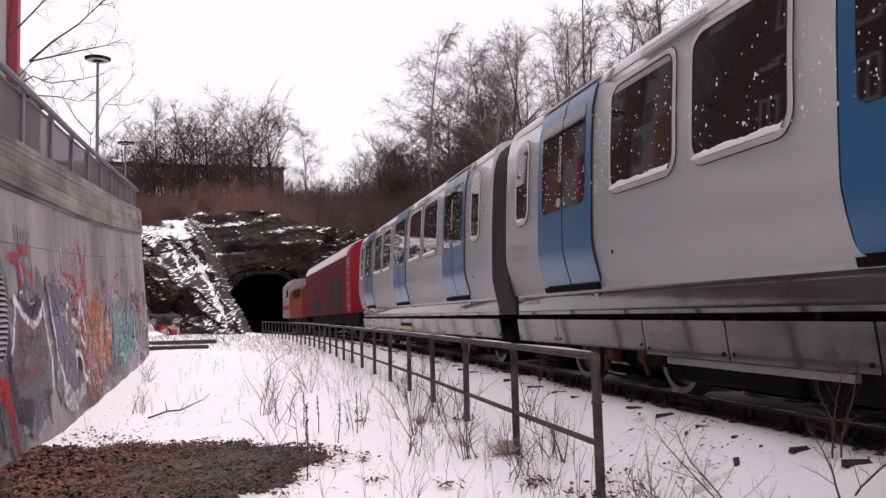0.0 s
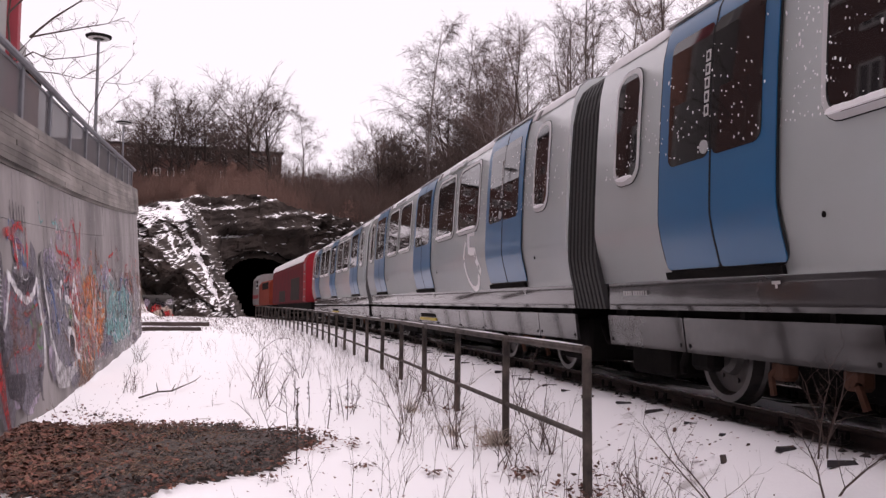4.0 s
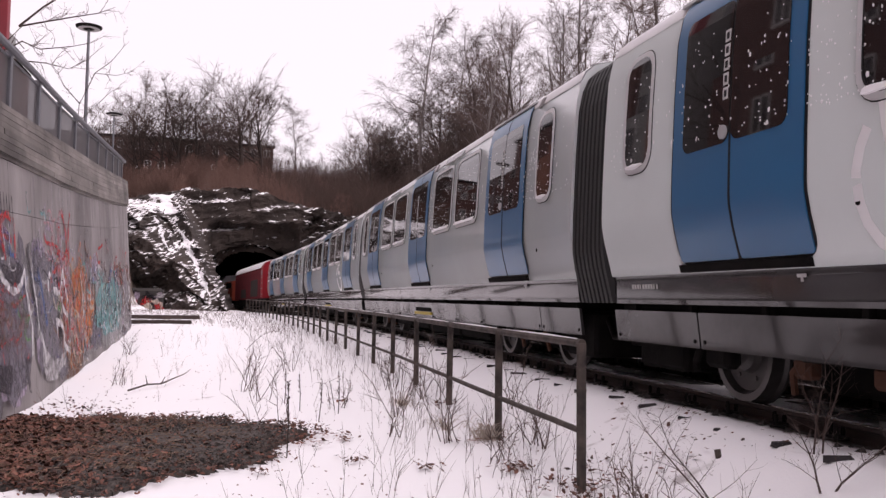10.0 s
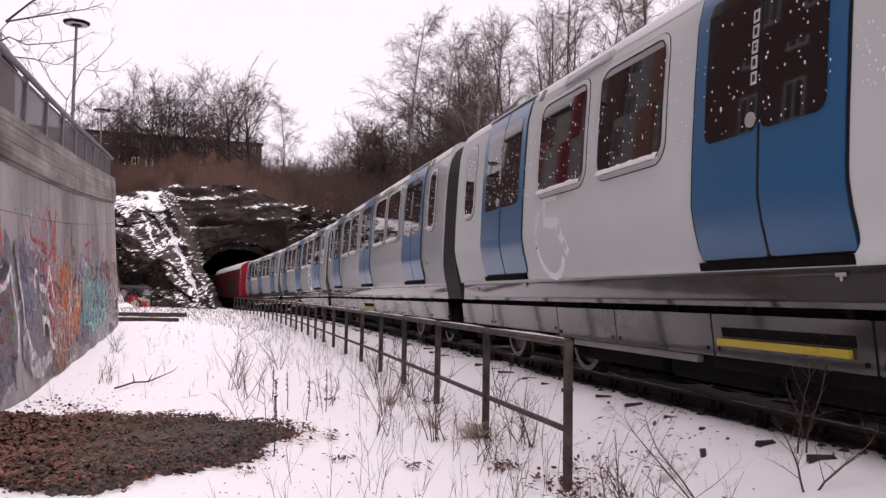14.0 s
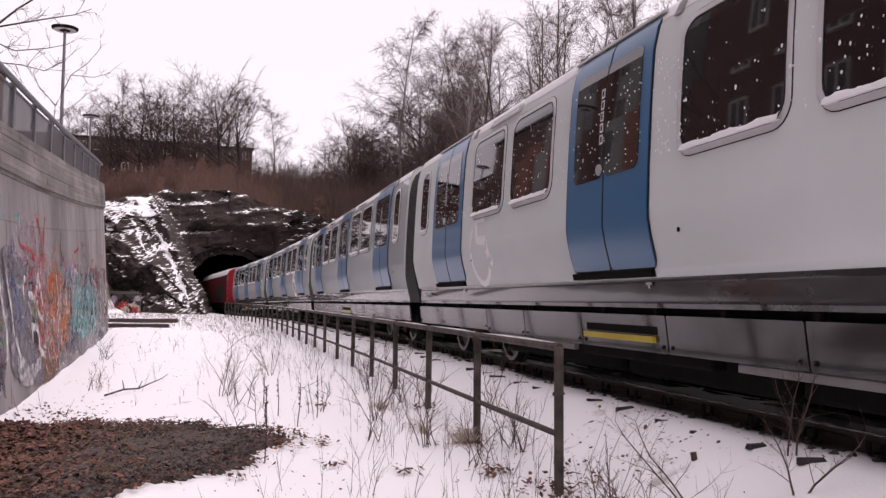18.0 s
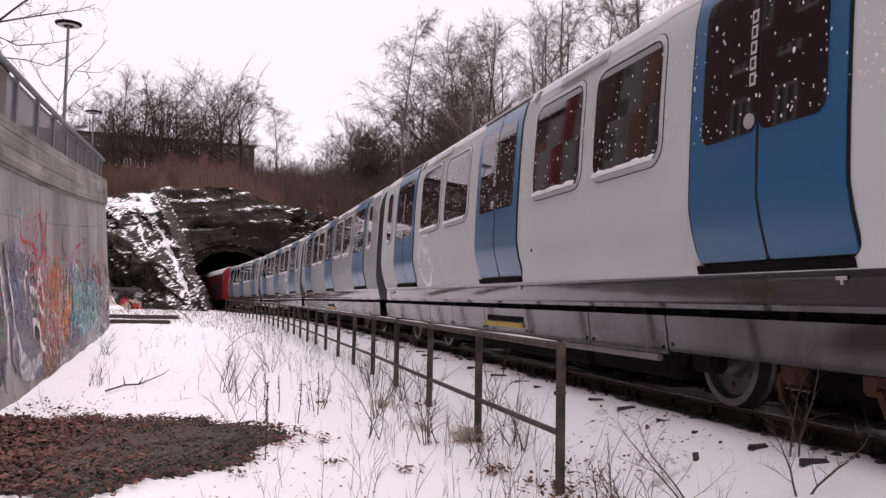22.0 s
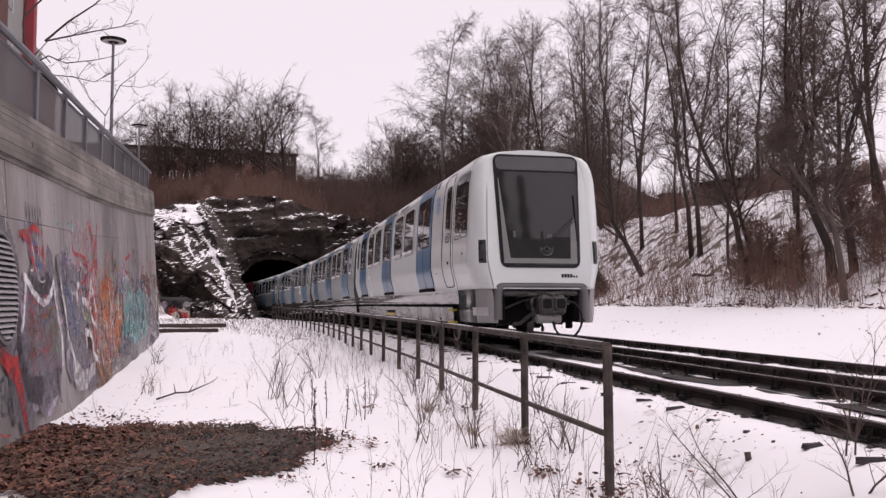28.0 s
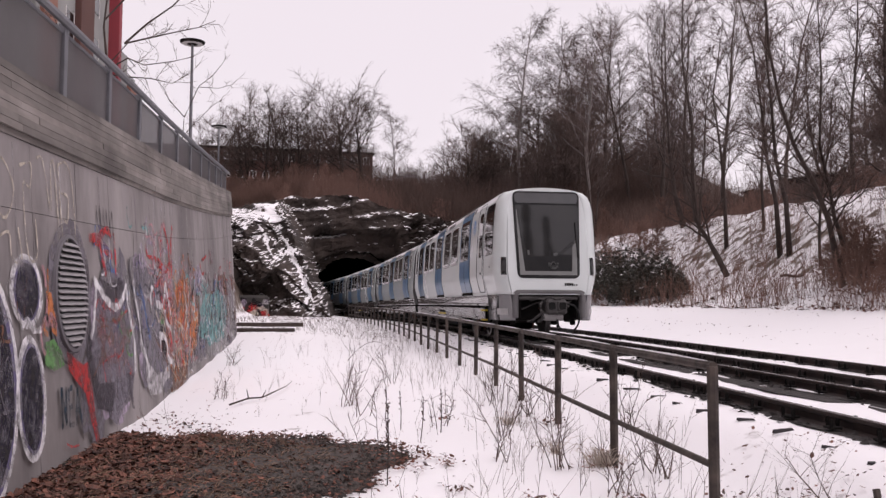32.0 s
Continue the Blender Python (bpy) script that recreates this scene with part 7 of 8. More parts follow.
v, f = [(-0.9, 8.1, ground_z(-0.9, 8.1) + 0.055)], []
N = 420
for i in range(N):
    a = 2 * math.pi * i / N
    for k in (0.35, 0.7, 0.93, 1.0):
        x = -0.9 + 1.42 * k * patch_edge(a) * math.cos(a) + (0.04 * random.random() if k == 1 else 0)
        y = 8.1 + 1.75 * k * patch_edge(a) * math.sin(a)
        v.append((x, y, rough_ground(x, y) + (0.045 if k < 0.9 else (0.03 if k < 1 else -0.02))))
for i in range(N):
    j = (i + 1) % N
    f.append((0, 1 + 4 * i, 1 + 4 * j))
    for k in range(3):
        f.append((1 + 4 * i + k, 2 + 4 * i + k, 2 + 4 * j + k, 1 + 4 * j + k))
bare = obj("bare_gravel", v, f, GRAVEL, smooth=True)
tagged(bare, "bare wet gravel patch melted out of the snow", "gravel", kind="structure")
v, f = [], []
pebbles = Geo()


def bits(x, y, s, lift):
    """One curled scrap of leaf."""
    z = rough_ground(x, y) + lift
    m = Euler((random.gauss(0, 0.35), random.gauss(0, 0.35), random.uniform(0, 6.3))).to_matrix()
    k = len(v)
    for p in ((-1, 0, 0.1), (-0.2, -0.55, -0.05), (0.7, -0.3, 0.12), (1, 0, 0), (0.6, 0.4, 0.15), (-0.3, 0.5, -0.05)):
        v.append(Vector((x, y, z)) + m @ (Vector(p) * s))
    f.extend([(k, k + 1, k + 2, k + 3), (k, k + 3, k + 4, k + 5)])


for i in range(15000):
    if i < 11500:
        x, y = -2.25 + abs(random.gauss(0, 0.72)), random.uniform(4.6, 9.95)
        if ((x + 0.9) / 1.45) ** 2 + ((y - 8.1) / 1.8) ** 2 > 1.0 + random.gauss(0, 0.05) and x > -1.75 - random.random() * 0.2:
            continue
        s = random.uniform(0.016, 0.036) * (1.25 if x < -1.1 and random.random() < 0.6 else 1)
    else:
        a = random.uniform(0, 2 * math.pi)
        k = math.sqrt(random.random()) * 1.04 * patch_edge(a)
        if random.random() < 0.25:
            k = patch_edge(a) * (0.97 + abs(random.gauss(0, 0.08)))
        x, y = -0.9 + 1.42 * k * math.cos(a), 8.1 + 1.75 * k * math.sin(a)
        s = random.uniform(0.008, 0.026)
    if x < lerp(WALLX, y) + 0.02:
        continue
    bits(x, y, s, random.uniform(0.03, 0.07) if i < 11500 else 0.048)
# scattered scraps at the tip of the patch, round the posts and over the snow
for cx, cy, n, sp in ((0.62, 8.3, 90, 0.16), (0.5, 8.75, 60, 0.14), (0.3, 7.6, 40, 0.14), (0.75, 7.9, 50, 0.12), (2.36, 5.55, 170, 0.16), (2.3, 7.65, 60, 0.13), (2.15, 6.4, 50, 0.07), (1.05, 8.0, 30, 0.07), (1.0, 7.1, 26, 0.06), (1.5, 6.6, 30, 0.06),
                      (2.7, 6.2, 40, 0.1), (3.0, 5.7, 40, 0.14), (-1.5, 10.6, 40, 0.16), (0.2, 6.7, 22, 0.06), (1.3, 10.4, 30, 0.08), (2.35, 9.7, 40, 0.1), (-1.95, 11.0, 120, 0.3), (3.5, 6.4, 50, 0.3)):
    for k in range(n):
        bits(cx + random.gauss(0, sp), cy + random.gauss(0, sp * 1.6), random.uniform(0.01, 0.032), 0.03)
for i in range(1500):
    y = 4.6 + 22 * random.random() ** 1.7
    x = random.uniform(-2.1, 3.9)
    bits(x + line_x(y) - XC, y, random.uniform(0.006, 0.017), 0.022)
for i in range(5200):
    y = random.uniform(8, 72)
    x = line_x(y) + 10.0 + 11 * random.random() ** 1.4
    if noise.noise((x * 0.5, y * 0.5, 8.0)) > -0.05 or random.random() < 0.15:
        bits(x, y, random.uniform(0.025, 0.11), 0.04)
for i in range(420):
    y = 6 + 50 * random.random() ** 1.3
    rel = random.choice((5.4, 6.6, 6.9, 8.8, 9.8)) + random.gauss(0, 0.25)
    bits(line_x(y) + rel, y, random.uniform(0.012, 0.04), 0.03)
for i in range(5200):
    a = random.uniform(0, 2 * math.pi)
    k = math.sqrt(random.random()) * 1.0 * patch_edge(a)
    x, y = -0.9 + 1.42 * k * math.cos(a), 8.1 + 1.75 * k * math.sin(a)
    r = random.uniform(0.006, 0.016)
    p = Vector((x, y, rough_ground(x, y) + 0.045))
    q = [p + Vector((random.uniform(-r, r) + dx * r, random.uniform(-r, r) + dy * r, dz * r)) for dx, dy, dz in ((-1, -1, -0.4), (1, -1, -0.4), (1, 1, -0.4), (-1, 1, -0.4), (0, 0, 0.9))]
    pebbles.add(q, [(0, 1, 4), (1, 2, 4), (2, 3, 4), (3, 0, 4)])
tagged(pebbles.make("pebbles", GRAVEL), "small dark wet stones on a bare patch", "gravel", kind="stuff")
straw = Geo()
for i in range(900):
    a = random.uniform(0, 2 * math.pi)
    k = math.sqrt(random.random()) * patch_edge(a)
    x, y = -1.15 + 1.1 * k * math.cos(a), 8.0 + 1.6 * k * math.sin(a)
    if x < lerp(WALLX, y) + 0.1:
        continue
    d, L = random.uniform(0, math.pi), random.uniform(0.04, 0.15)
    p = Vector((x, y, rough_ground(x, y) + random.uniform(0.05, 0.075)))
    e = Vector((math.cos(d), math.sin(d), random.gauss(0, 0.2))) * L
    straw.tube([p, p + e * 0.5 + Vector((0, 0, 0.012)), p + e], [0.0022, 0.0022, 0.001], 3, cap=False)
tagged(straw.make("dry_straw", STRAW), "pale dry grass blades lying among dead leaves", "straw", kind="stuff")
leaves = obj("fallen_leaves", v, f, LEAF)
tagged(leaves, "drift of curled brown dead leaves against a wall", "leaves", kind="stuff")

# ---- weeds, sticks and stubs in the snow ----


def weed_spot():
    if random.random() < 0.65:
        y = 4.5 + 30 * random.random() ** 1.5
        x = fence_x(y) + random.gauss(-0.5, 0.55)
    else:
        y = 5 + 40 * random.random()
        x = random.uniform(-2.1, 2.4) + (line_x(y) - XC)
    if ((x + 0.9) / 1.5) ** 2 + ((y - 8.1) / 1.9) ** 2 < 1:
        y += 5
    return x, y, ground_z(x, y)


thicket("dry_weeds", 680, weed_spot, 0.12, 0.6, WEED, "thin dry weed stalks poking out of the snow", 0.22, 0.42)


def far_grass():
    y = random.uniform(28, 76)
    x = random.uniform(-5.5, 2.2) + (line_x(y) - XC) * 0.7
    return x, y, ground_z(x, y)


thicket("dry_grass", 2600, far_grass, 0.1, 0.3, WEED, "faded dry grass at the foot of a rock cutting", 0.4)


def sapling(name, label, x, y, h, seed, n=7, lean=(0, 0), r=0.0055):
    rnd = random.Random(seed)
    t = thing(name, label, "plant", "bare shrubs in the snow")
    for s in range(n):
        g = Geo()
        p = Vector((rnd.gauss(0, 0.06), rnd.gauss(0, 0.06), -0.05))
        d = Vector((rnd.gauss(lean[0], 0.28), rnd.gauss(lean[1], 0.28), 1)).normalized()
        pts = [p]
        L = h * rnd.uniform(0.6, 1.05)
        for i in range(5):
            d = (d + Vector((rnd.gauss(0, 0.13), rnd.gauss(0, 0.13), 0.0))).normalized()
            pts.append(pts[-1] + d * L / 5)
        g.tube(pts, [r * (1 - 0.75 * i / 5) for i in range(6)], 5, cap=False)
        for k in range(6):
            i = rnd.randint(1, 4)
            b = pts[i].lerp(pts[i + 1], rnd.random())
            e = b + (d + Vector((rnd.gauss(0, 0.7), rnd.gauss(0, 0.7), rnd.gauss(0.2, 0.3)))).normalized() * L * rnd.uniform(0.15, 0.4)
            g.tube([b, b.lerp(e, 0.5) + Vector((rnd.gauss(0, 0.015), rnd.gauss(0, 0.015), 0)), e], [r * 0.5, r * 0.38, r * 0.15], 4, cap=False)
        g.make("stem", TWIG, t)
    t.matrix_basis = pose(x, y, ground_z(x, y))
    return t


def branchy(x, y, h, seed, lean, stems=2):
    """A shrub whose crooked stems carry side branches and twigs."""
    rnd = random.Random(seed)
    t = thing("bare_shrub", "small branching leafless shrub in the snow", "plant", "bare shrubs in the snow")

    def run(g, p, d, L, r, depth):
        pts = [p]
        n = 6 if depth == 0 else 4
        for i in range(n):
            d = (d + Vector((rnd.gauss(0, 0.13), rnd.gauss(0, 0.13), rnd.gauss(0.02, 0.1)))).normalized()
            pts.append(pts[-1] + d * L / n)
        g.tube(pts, [r * (1 - 0.75 * i / n) for i in range(n + 1)], 5 if depth == 0 else 3, cap=False)
        if depth < 2:
            for i in range(1, n + 1):
                for s in (-1, 1):
                    if rnd.random() < 0.75:
                        a = rnd.uniform(-0.6, 0.6)
                        side = Vector((s * math.cos(a), math.sin(a), rnd.uniform(-0.1, 0.5)))
                        run(g, pts[i], (d * 0.75 + side * rnd.uniform(0.6, 1.1)).normalized(), L * rnd.uniform(0.28, 0.55) * (1.15 - 0.5 * i / n), r * 0.45 * (1 - 0.5 * i / n), depth + 1)
    for k in range(stems):
        g = Geo()
        run(g, Vector((rnd.gauss(0, 0.05), rnd.gauss(0, 0.05), -0.05)), Vector((lean + rnd.gauss(0, 0.25), rnd.gauss(0, 0.15), 1)).normalized(), h * rnd.uniform(0.8, 1.1), 0.0075, 0)
        g.make("stem", TWIG, t)
    t.matrix_basis = pose(x, y, ground_z(x, y))


for x, y, h, seed, lean, stems in ((2.86, 4.75, 0.75, 1, -0.45, 2), (3.62, 4.95, 0.8, 2, -0.15, 2), (4.05, 5.3, 0.6, 3, 0.2, 2), (2.62, 7.0, 0.5, 4, 0.2, 3), (3.35, 4.3, 0.5, 5, 0.1, 2), (2.45, 5.0, 0.35, 6, -0.1, 2)):
    branchy(x, y, h, seed, lean, stems)
for args in ((0.19, 12.0, 1.0, 1, 8), (0.27, 8.2, 0.62, 2, 3), (0.35, 11.0, 0.7, 3, 5), (2.6, 7.3, 0.7, 6, 6),
             (1.75, 9.2, 0.95, 7, 6, (0.25, 0)), (1.45, 8.0, 0.75, 8, 5), (2.1, 6.7, 0.6, 9, 6), (2.3, 10.4, 0.8, 10, 6), (2.1, 11.6, 0.8, 11, 6), (1.2, 10.0, 0.6, 12, 5), (-1.6, 13.2, 0.45, 13, 6),
             (1.9, 7.6, 0.8, 14, 8), (2.9, 8.9, 0.75, 15, 6), (-2.0, 18, 0.5, 17, 8), (0.9, 14.5, 0.8, 18, 6), (2.35, 4.6, 0.5, 19, 7)):
    sapling("bare_shrub", "small bare brown shrub growing through the snow", *args[:4], *(args[4:]))

stick = thing("fallen_branch", "thin dark fallen branch lying on the snow", "branch")
g = Geo()
pts = [(-1.35, 12.3), (-1.15, 12.75), (-0.98, 12.95), (-0.84, 13.4), (-0.72, 14.2), (-0.66, 14.7)]
pts = [Vector((x, y, ground_z(x, y) + 0.05 + 0.02 * (i % 2))) for i, (x, y) in enumerate(pts)]
g.tube(pts, [0.013, 0.012, 0.011, 0.009, 0.007, 0.004], 6)
g.tube([pts[1], pts[1] + Vector((-0.03, 0.06, 0.12))], [0.01, 0.004], 5).tube([pts[2], pts[2] + Vector((0.05, 0.02, 0.1))], [0.01, 0.004], 5)
g.make("wood", BARK, stick)
arch = thing("arched_twig", "long arched dry stem over the snow", "twig")
Geo().tube([(0.25 + 1.1 * k / 14, 17.2 - 1.9 * k / 14, 0.15 + 0.55 * math.sin(math.pi * (0.08 + 0.9 * k / 14))) for k in range(15)], [0.006 - 0.0003 * k for k in range(15)], 5).make("stem", TWIG, arch)
PALEGRASS = mat("pale dry grass", (0.48, 0.41, 0.35), (0.3, 0.25, 0.2), rough=0.9, scale=3, fine=20, bump=0)
for x, y, n, h in ((2.27, 7.62, 130, 0.22), (1.95, 9.9, 50, 0.2), (2.05, 8.3, 40, 0.2)):
    g = Geo()
    for k in range(n):
        a, r = random.uniform(0, 6.3), abs(random.gauss(0, 0.06))
        p = Vector((r * math.cos(a), r * math.sin(a), -0.03))
        e = p + Vector((random.gauss(0, 0.10) + 0.6 * p.x, random.gauss(0, 0.10) + 0.6 * p.y, h * random.uniform(0.4, 1.0)))
        g.tube([p, p.lerp(e, 0.6) + Vector((0, 0, 0.04)), e - Vector((0, 0, 0.05 * random.random()))], [0.003, 0.0026, 0.001], 3, cap=False)
    t = thing("grass_tuft", "pale tuft of dry grass by a fence post", "grass", "dry tufts along the fence")
    g.make("blade", PALEGRASS, t)["kind"] = "stuff"
    t.matrix_basis = pose(x, y, ground_z(x, y))
for x, y, h, n in ((0.46, 7.35, 0.62, 60), (0.9, 9.2, 0.42, 20), (0.75, 9.9, 0.4, 20), (1.15, 9.6, 0.45, 22), (0.62, 10.6, 0.4, 18)):
    g, sd = Geo(), Geo()
    g.tube([(0, 0, -0.05), (0.01, 0.0, h * 0.5), (0.0, 0.01, h)], [0.006, 0.005, 0.003], 5)
    for k in range(n):
        z = h * random.uniform(0.45, 1.0)
        a = random.uniform(0, 6.3)
        r = random.uniform(0.004, 0.022)
        sd.tube([(r * 0.3 * math.cos(a), r * 0.3 * math.sin(a), z), (r * math.cos(a), r * math.sin(a), z + 0.014)], [0.005, 0.003], 4)
    t = thing("seed_stalk", "dark upright dead stalk with seed heads in snow", "plant", "dead stalks")
    g.make("stalk", BARK, t)
    sd.make("seed_head", BARK, t)["kind"] = "stuff"
    t.matrix_basis = pose(x, y, ground_z(x, y), random.uniform(-4, 4), random.uniform(-4, 4))
for x, y, L, r, turn in ((19.3, 28.7, 2.6, 0.11, -72), (18.8, 30.0, 0.6, 0.08, -60), (18.75, 34.2, 1.1, 0.06, -65), (18.2, 24.0, 2.6, 0.12, 30)):
    t = thing("fallen_log", "dark fallen trunk lying on a snowy bank", "log", "fallen logs")
    pts = [Vector((L * (k / 5 - 0.5), 0.05 * math.sin(k * 2.0), 0.08 + 0.04 * math.sin(k * 1.3))) for k in range(6)]
    Geo().tube(pts, [r, r * 1.05, r * 0.95, r * 0.9, r * 0.8, r * 0.65], 8).make("trunk", BARK, t)
    Geo().tube([pts[3], pts[3] + Vector((0.3, 0.2, 0.5)), pts[3] + Vector((0.5, 0.2, 0.9))], [r * 0.4, r * 0.25, 0.01], 5).make("limb", BARK, t)
    t.matrix_basis = pose(x, y, ground_z(x, y) + 0.02, 0, 0, turn)
stub = thing("cut_stub", "short rusty cut post stub in the snow", "post")
Geo().tube([(3.30, 5.35, 0.0), (3.27, 5.4, 0.34)], [0.024, 0.022], 7).make("stub", FENCE, stub)

# low beams at the cliff's foot
for y, z in ((29.6, 0.2), (36.5, 0.26)):
    b = thing("timber_beam", "weathered dark timber beam lying before a rock wall", "beam", "beams by the rock")
    Geo().box(-4.4, y, ground_z(-2, y) - 0.05, -1.35, y + 0.15, ground_z(-2, y) + z * 0.6, 0.03).make("beam", BARK, b)

# ---- graffiti: thin layers of paint on the wall ----
random.seed(77)
SPRAY = {}
for nm, c in (("white", (0.78, 0.76, 0.78)), ("black", (0.0354, 0.0319, 0.0354)), ("violet grey", (0.201, 0.183, 0.212)), ("mid grey", (0.307, 0.289, 0.295)), ("red", (0.496, 0.0531, 0.0531)),
              ("orange", (0.566, 0.201, 0.0826)), ("teal", (0.201, 0.401, 0.401)), ("blue", (0.106, 0.153, 0.307)), ("green", (0.142, 0.307, 0.118)), ("cream", (0.59, 0.519, 0.437)), ("pink", (0.472, 0.26, 0.283)),
              ("lilac", (0.401, 0.33, 0.413)), ("brown", (0.189, 0.1, 0.0708)), ("pale grey", (0.496, 0.472, 0.484)), ("violet", (0.153, 0.13, 0.236)), ("slate", (0.088, 0.076, 0.088)), ("teal dark", (0.018, 0.04, 0.062))):
    m = SPRAY[nm] = mat("spray " + nm, c, tuple(k * 0.72 for k in c), rough=0.9, scale=5, fine=40, bump=0.06, mix=0.6, spec=0.15)
    # worn paint: the wall shows through in patches
    sn, sl = m.node_tree.nodes, m.node_tree.links
    tc, nz, mr = sn.new("ShaderNodeTexCoord"), sn.new("ShaderNodeTexNoise"), sn.new("ShaderNodeMapRange")
    nz.inputs["Scale"].default_value, nz.inputs["Detail"].default_value = 7.0, 7
    nz.inputs["Roughness"].default_value = 0.7
    mr.inputs["From Min"].default_value, mr.inputs["From Max"].default_value = 0.38, 0.60
    mr.inputs["To Min"].default_value, mr.inputs["To Max"].default_value = 0.15, 1.0
    tr, mx = sn.new("ShaderNodeBsdfTransparent"), sn.new("ShaderNodeMixShader")
    sl.new(tc.outputs["Object"], nz.inputs["Vector"])
    sl.new(nz.outputs["Fac"], mr.inputs["Value"])
    sl.new(mr.outputs[0], mx.inputs[0])
    sl.new(tr.outputs[0], mx.inputs[1])
    sl.new(sn["Principled BSDF"].outputs[0], mx.inputs[2])
    sl.new(mx.outputs[0], sn["Material Output"].inputs[0])
mural = thing("wall_graffiti", "overlapping colourful spray-painted letters on concrete", "graffiti")
LAYER = [0]


def next_layer(base):
    LAYER[0] += 1
    return base + 0.00025 * (LAYER[0] % 16)


def blob(colour, y, z, ry, rz, base=0.0045, wobble=0.12, tilt=0.0, name="paint_fill"):
    """A filled patch with an uneven edge."""
    out = next_layer(base)
    n = 22
    ph = [random.uniform(0, 6.3) for _ in range(3)]
    v = [wall_pt(y, z, out)]
    for k in (0.5, 1.0):
        for i in range(n):
            a = 2 * math.pi * i / n
            r = k * (1 + wobble * (math.sin(2 * a + ph[0]) + 0.6 * math.sin(5 * a + ph[1]) + 0.4 * math.sin(9 * a + ph[2])))
            dy, dz = ry * r * math.cos(a), rz * r * math.sin(a)
            zz = min(z + dz + tilt * dy, cop_bot(y + dy) - 0.06)
            v.append(wall_pt(y + dy, max(0.02, zz), out))
    f = [(0, 1 + i, 1 + (i + 1) % n) for i in range(n)] + [(1 + i, 1 + n + i, 1 + n + (i + 1) % n, 1 + (i + 1) % n) for i in range(n)]
    return obj(name, v, f, SPRAY[colour], mural)


def poly(colour, pts, base=0.0055, name="paint_fill"):
    """A filled shape with straight edges, laid on the wall in narrow strips."""
    out = next_layer(base)

    def cut(P, y, side):
        Q = []
        for (a, za), (b, zb) in zip(P, P[1:] + P[:1]):
            ina, inb = (a - y) * side >= 0, (b - y) * side >= 0
            if ina:
                Q.append((a, za))
            if ina != inb:
                Q.append((y, za + (zb - za) * (y - a) / (b - a)))
        return Q
    v, f = [], []
    y = min(p[0] for p in pts)
    while y < max(p[0] for p in pts):
        P = cut(pts, y, 1)
        P = cut(P, y + 0.25, -1) if len(P) > 2 else []
        if len(P) > 2:
            f.append(tuple(range(len(v), len(v) + len(P))))
            v += [wall_pt(a, max(0.02, z), out) for a, z in P]
        y += 0.25
    return obj(name, v, f, SPRAY[colour], mural)


def stroke(colour, pts, w, base=0.009, name="paint_stroke"):
    """A painted line through (y, z) points, rounded by a spline."""
    out = next_layer(base)
    P = [Vector(p) for p in pts]
    smooth_pts = []
    for i in range(len(P) - 1):
        a, b, c, d = P[max(i - 1, 0)], P[i], P[i + 1], P[min(i + 2, len(P) - 1)]
        for k in range(5):
            t = k / 5
            smooth_pts.append(0.5 * ((2 * b) + (c - a) * t + (2 * a - 5 * b + 4 * c - d) * t * t + (3 * b - a - 3 * c + d) * t ** 3))
    smooth_pts.append(P[-1])
    v, f = [], []
    for i, p in enumerate(smooth_pts):
        d = smooth_pts[min(i + 1, len(smooth_pts) - 1)] - smooth_pts[max(i - 1, 0)]
        d = d.normalized() if d.length > 1e-6 else Vector((1, 0))
        hw = w / 2 * (0.75 + 0.5 * abs(math.sin(i * 0.7 + pts[0][0])))
        for s in (-1, 1):
            y, z = p.x - s * d.y * hw, p.y + s * d.x * hw
            v.append(wall_pt(y, min(max(z, 0.02), cop_bot(y) - 0.06), out))
        if i:
            k = 2 * i
            f.append((k - 2, k - 1, k + 1, k))
    return obj(name, v, f, SPRAY[colour], mural)


def scribble(colours, y0, y1, z0, z1, n, w0, w1, long=0.4, base=0.0085, drop=0.3):
    for i in range(n):
        y, z = random.uniform(y0, y1), random.uniform(z0, z1)
        pts = [(y, z)]
        a = random.uniform(0, 6.3)
        for k in range(random.randint(2, 4)):
            a += random.gauss(0, 1.0)
            s = random.uniform(0.3, 1.0) * long
            pts.append((pts[-1][0] + s * math.cos(a), min(max(pts[-1][1] + s * math.sin(a) - drop * s * 0.3, z0 - 0.1), z1 + 0.1)))
        stroke(random.choice(colours), pts, random.uniform(w0, w1), base)


# old faded coats under the letters
for k in range(18):
    y = random.uniform(9.3, 14.5)
    blob(random.choice(("violet grey", "lilac", "mid grey", "violet grey", "pink")), y, random.uniform(0.3, 1.75), random.uniform(0.25, 0.6), random.uniform(0.15, 0.4), 0.0026, 0.2)
for k in range(26):
    y = random.uniform(15, 26.5)
    blob(random.choice(("violet grey", "mid grey", "lilac", "brown", "pale grey")), y, random.uniform(0.3, 1.9), random.uniform(0.5, 1.1), random.uniform(0.15, 0.4), 0.0026, 0.2)
# dark ovals with white rims
for y, z, ry, rz in ((7.63, 1.51, 0.27, 0.24), (7.64, 0.67, 0.25, 0.43), (6.70, 0.85, 0.62, 0.80)):
    blob("white", y, z, ry + 0.085, rz + 0.06, 0.0045, 0.02)
    blob("violet", y, z, ry + 0.01, rz + 0.01, 0.007, 0.02)
    blob("black", y, z, ry * 0.93, rz * 0.93, 0.0085, 0.03)
stroke("white", [(7.45, 1.22), (7.6, 1.28), (7.72, 1.2), (7.9, 1.2)], 0.05, 0.0125)
scribble(["violet grey", "mid grey", "brown"], 6.2, 7.8, 0.4, 1.6, 14, 0.01, 0.03, 0.2, 0.0125)
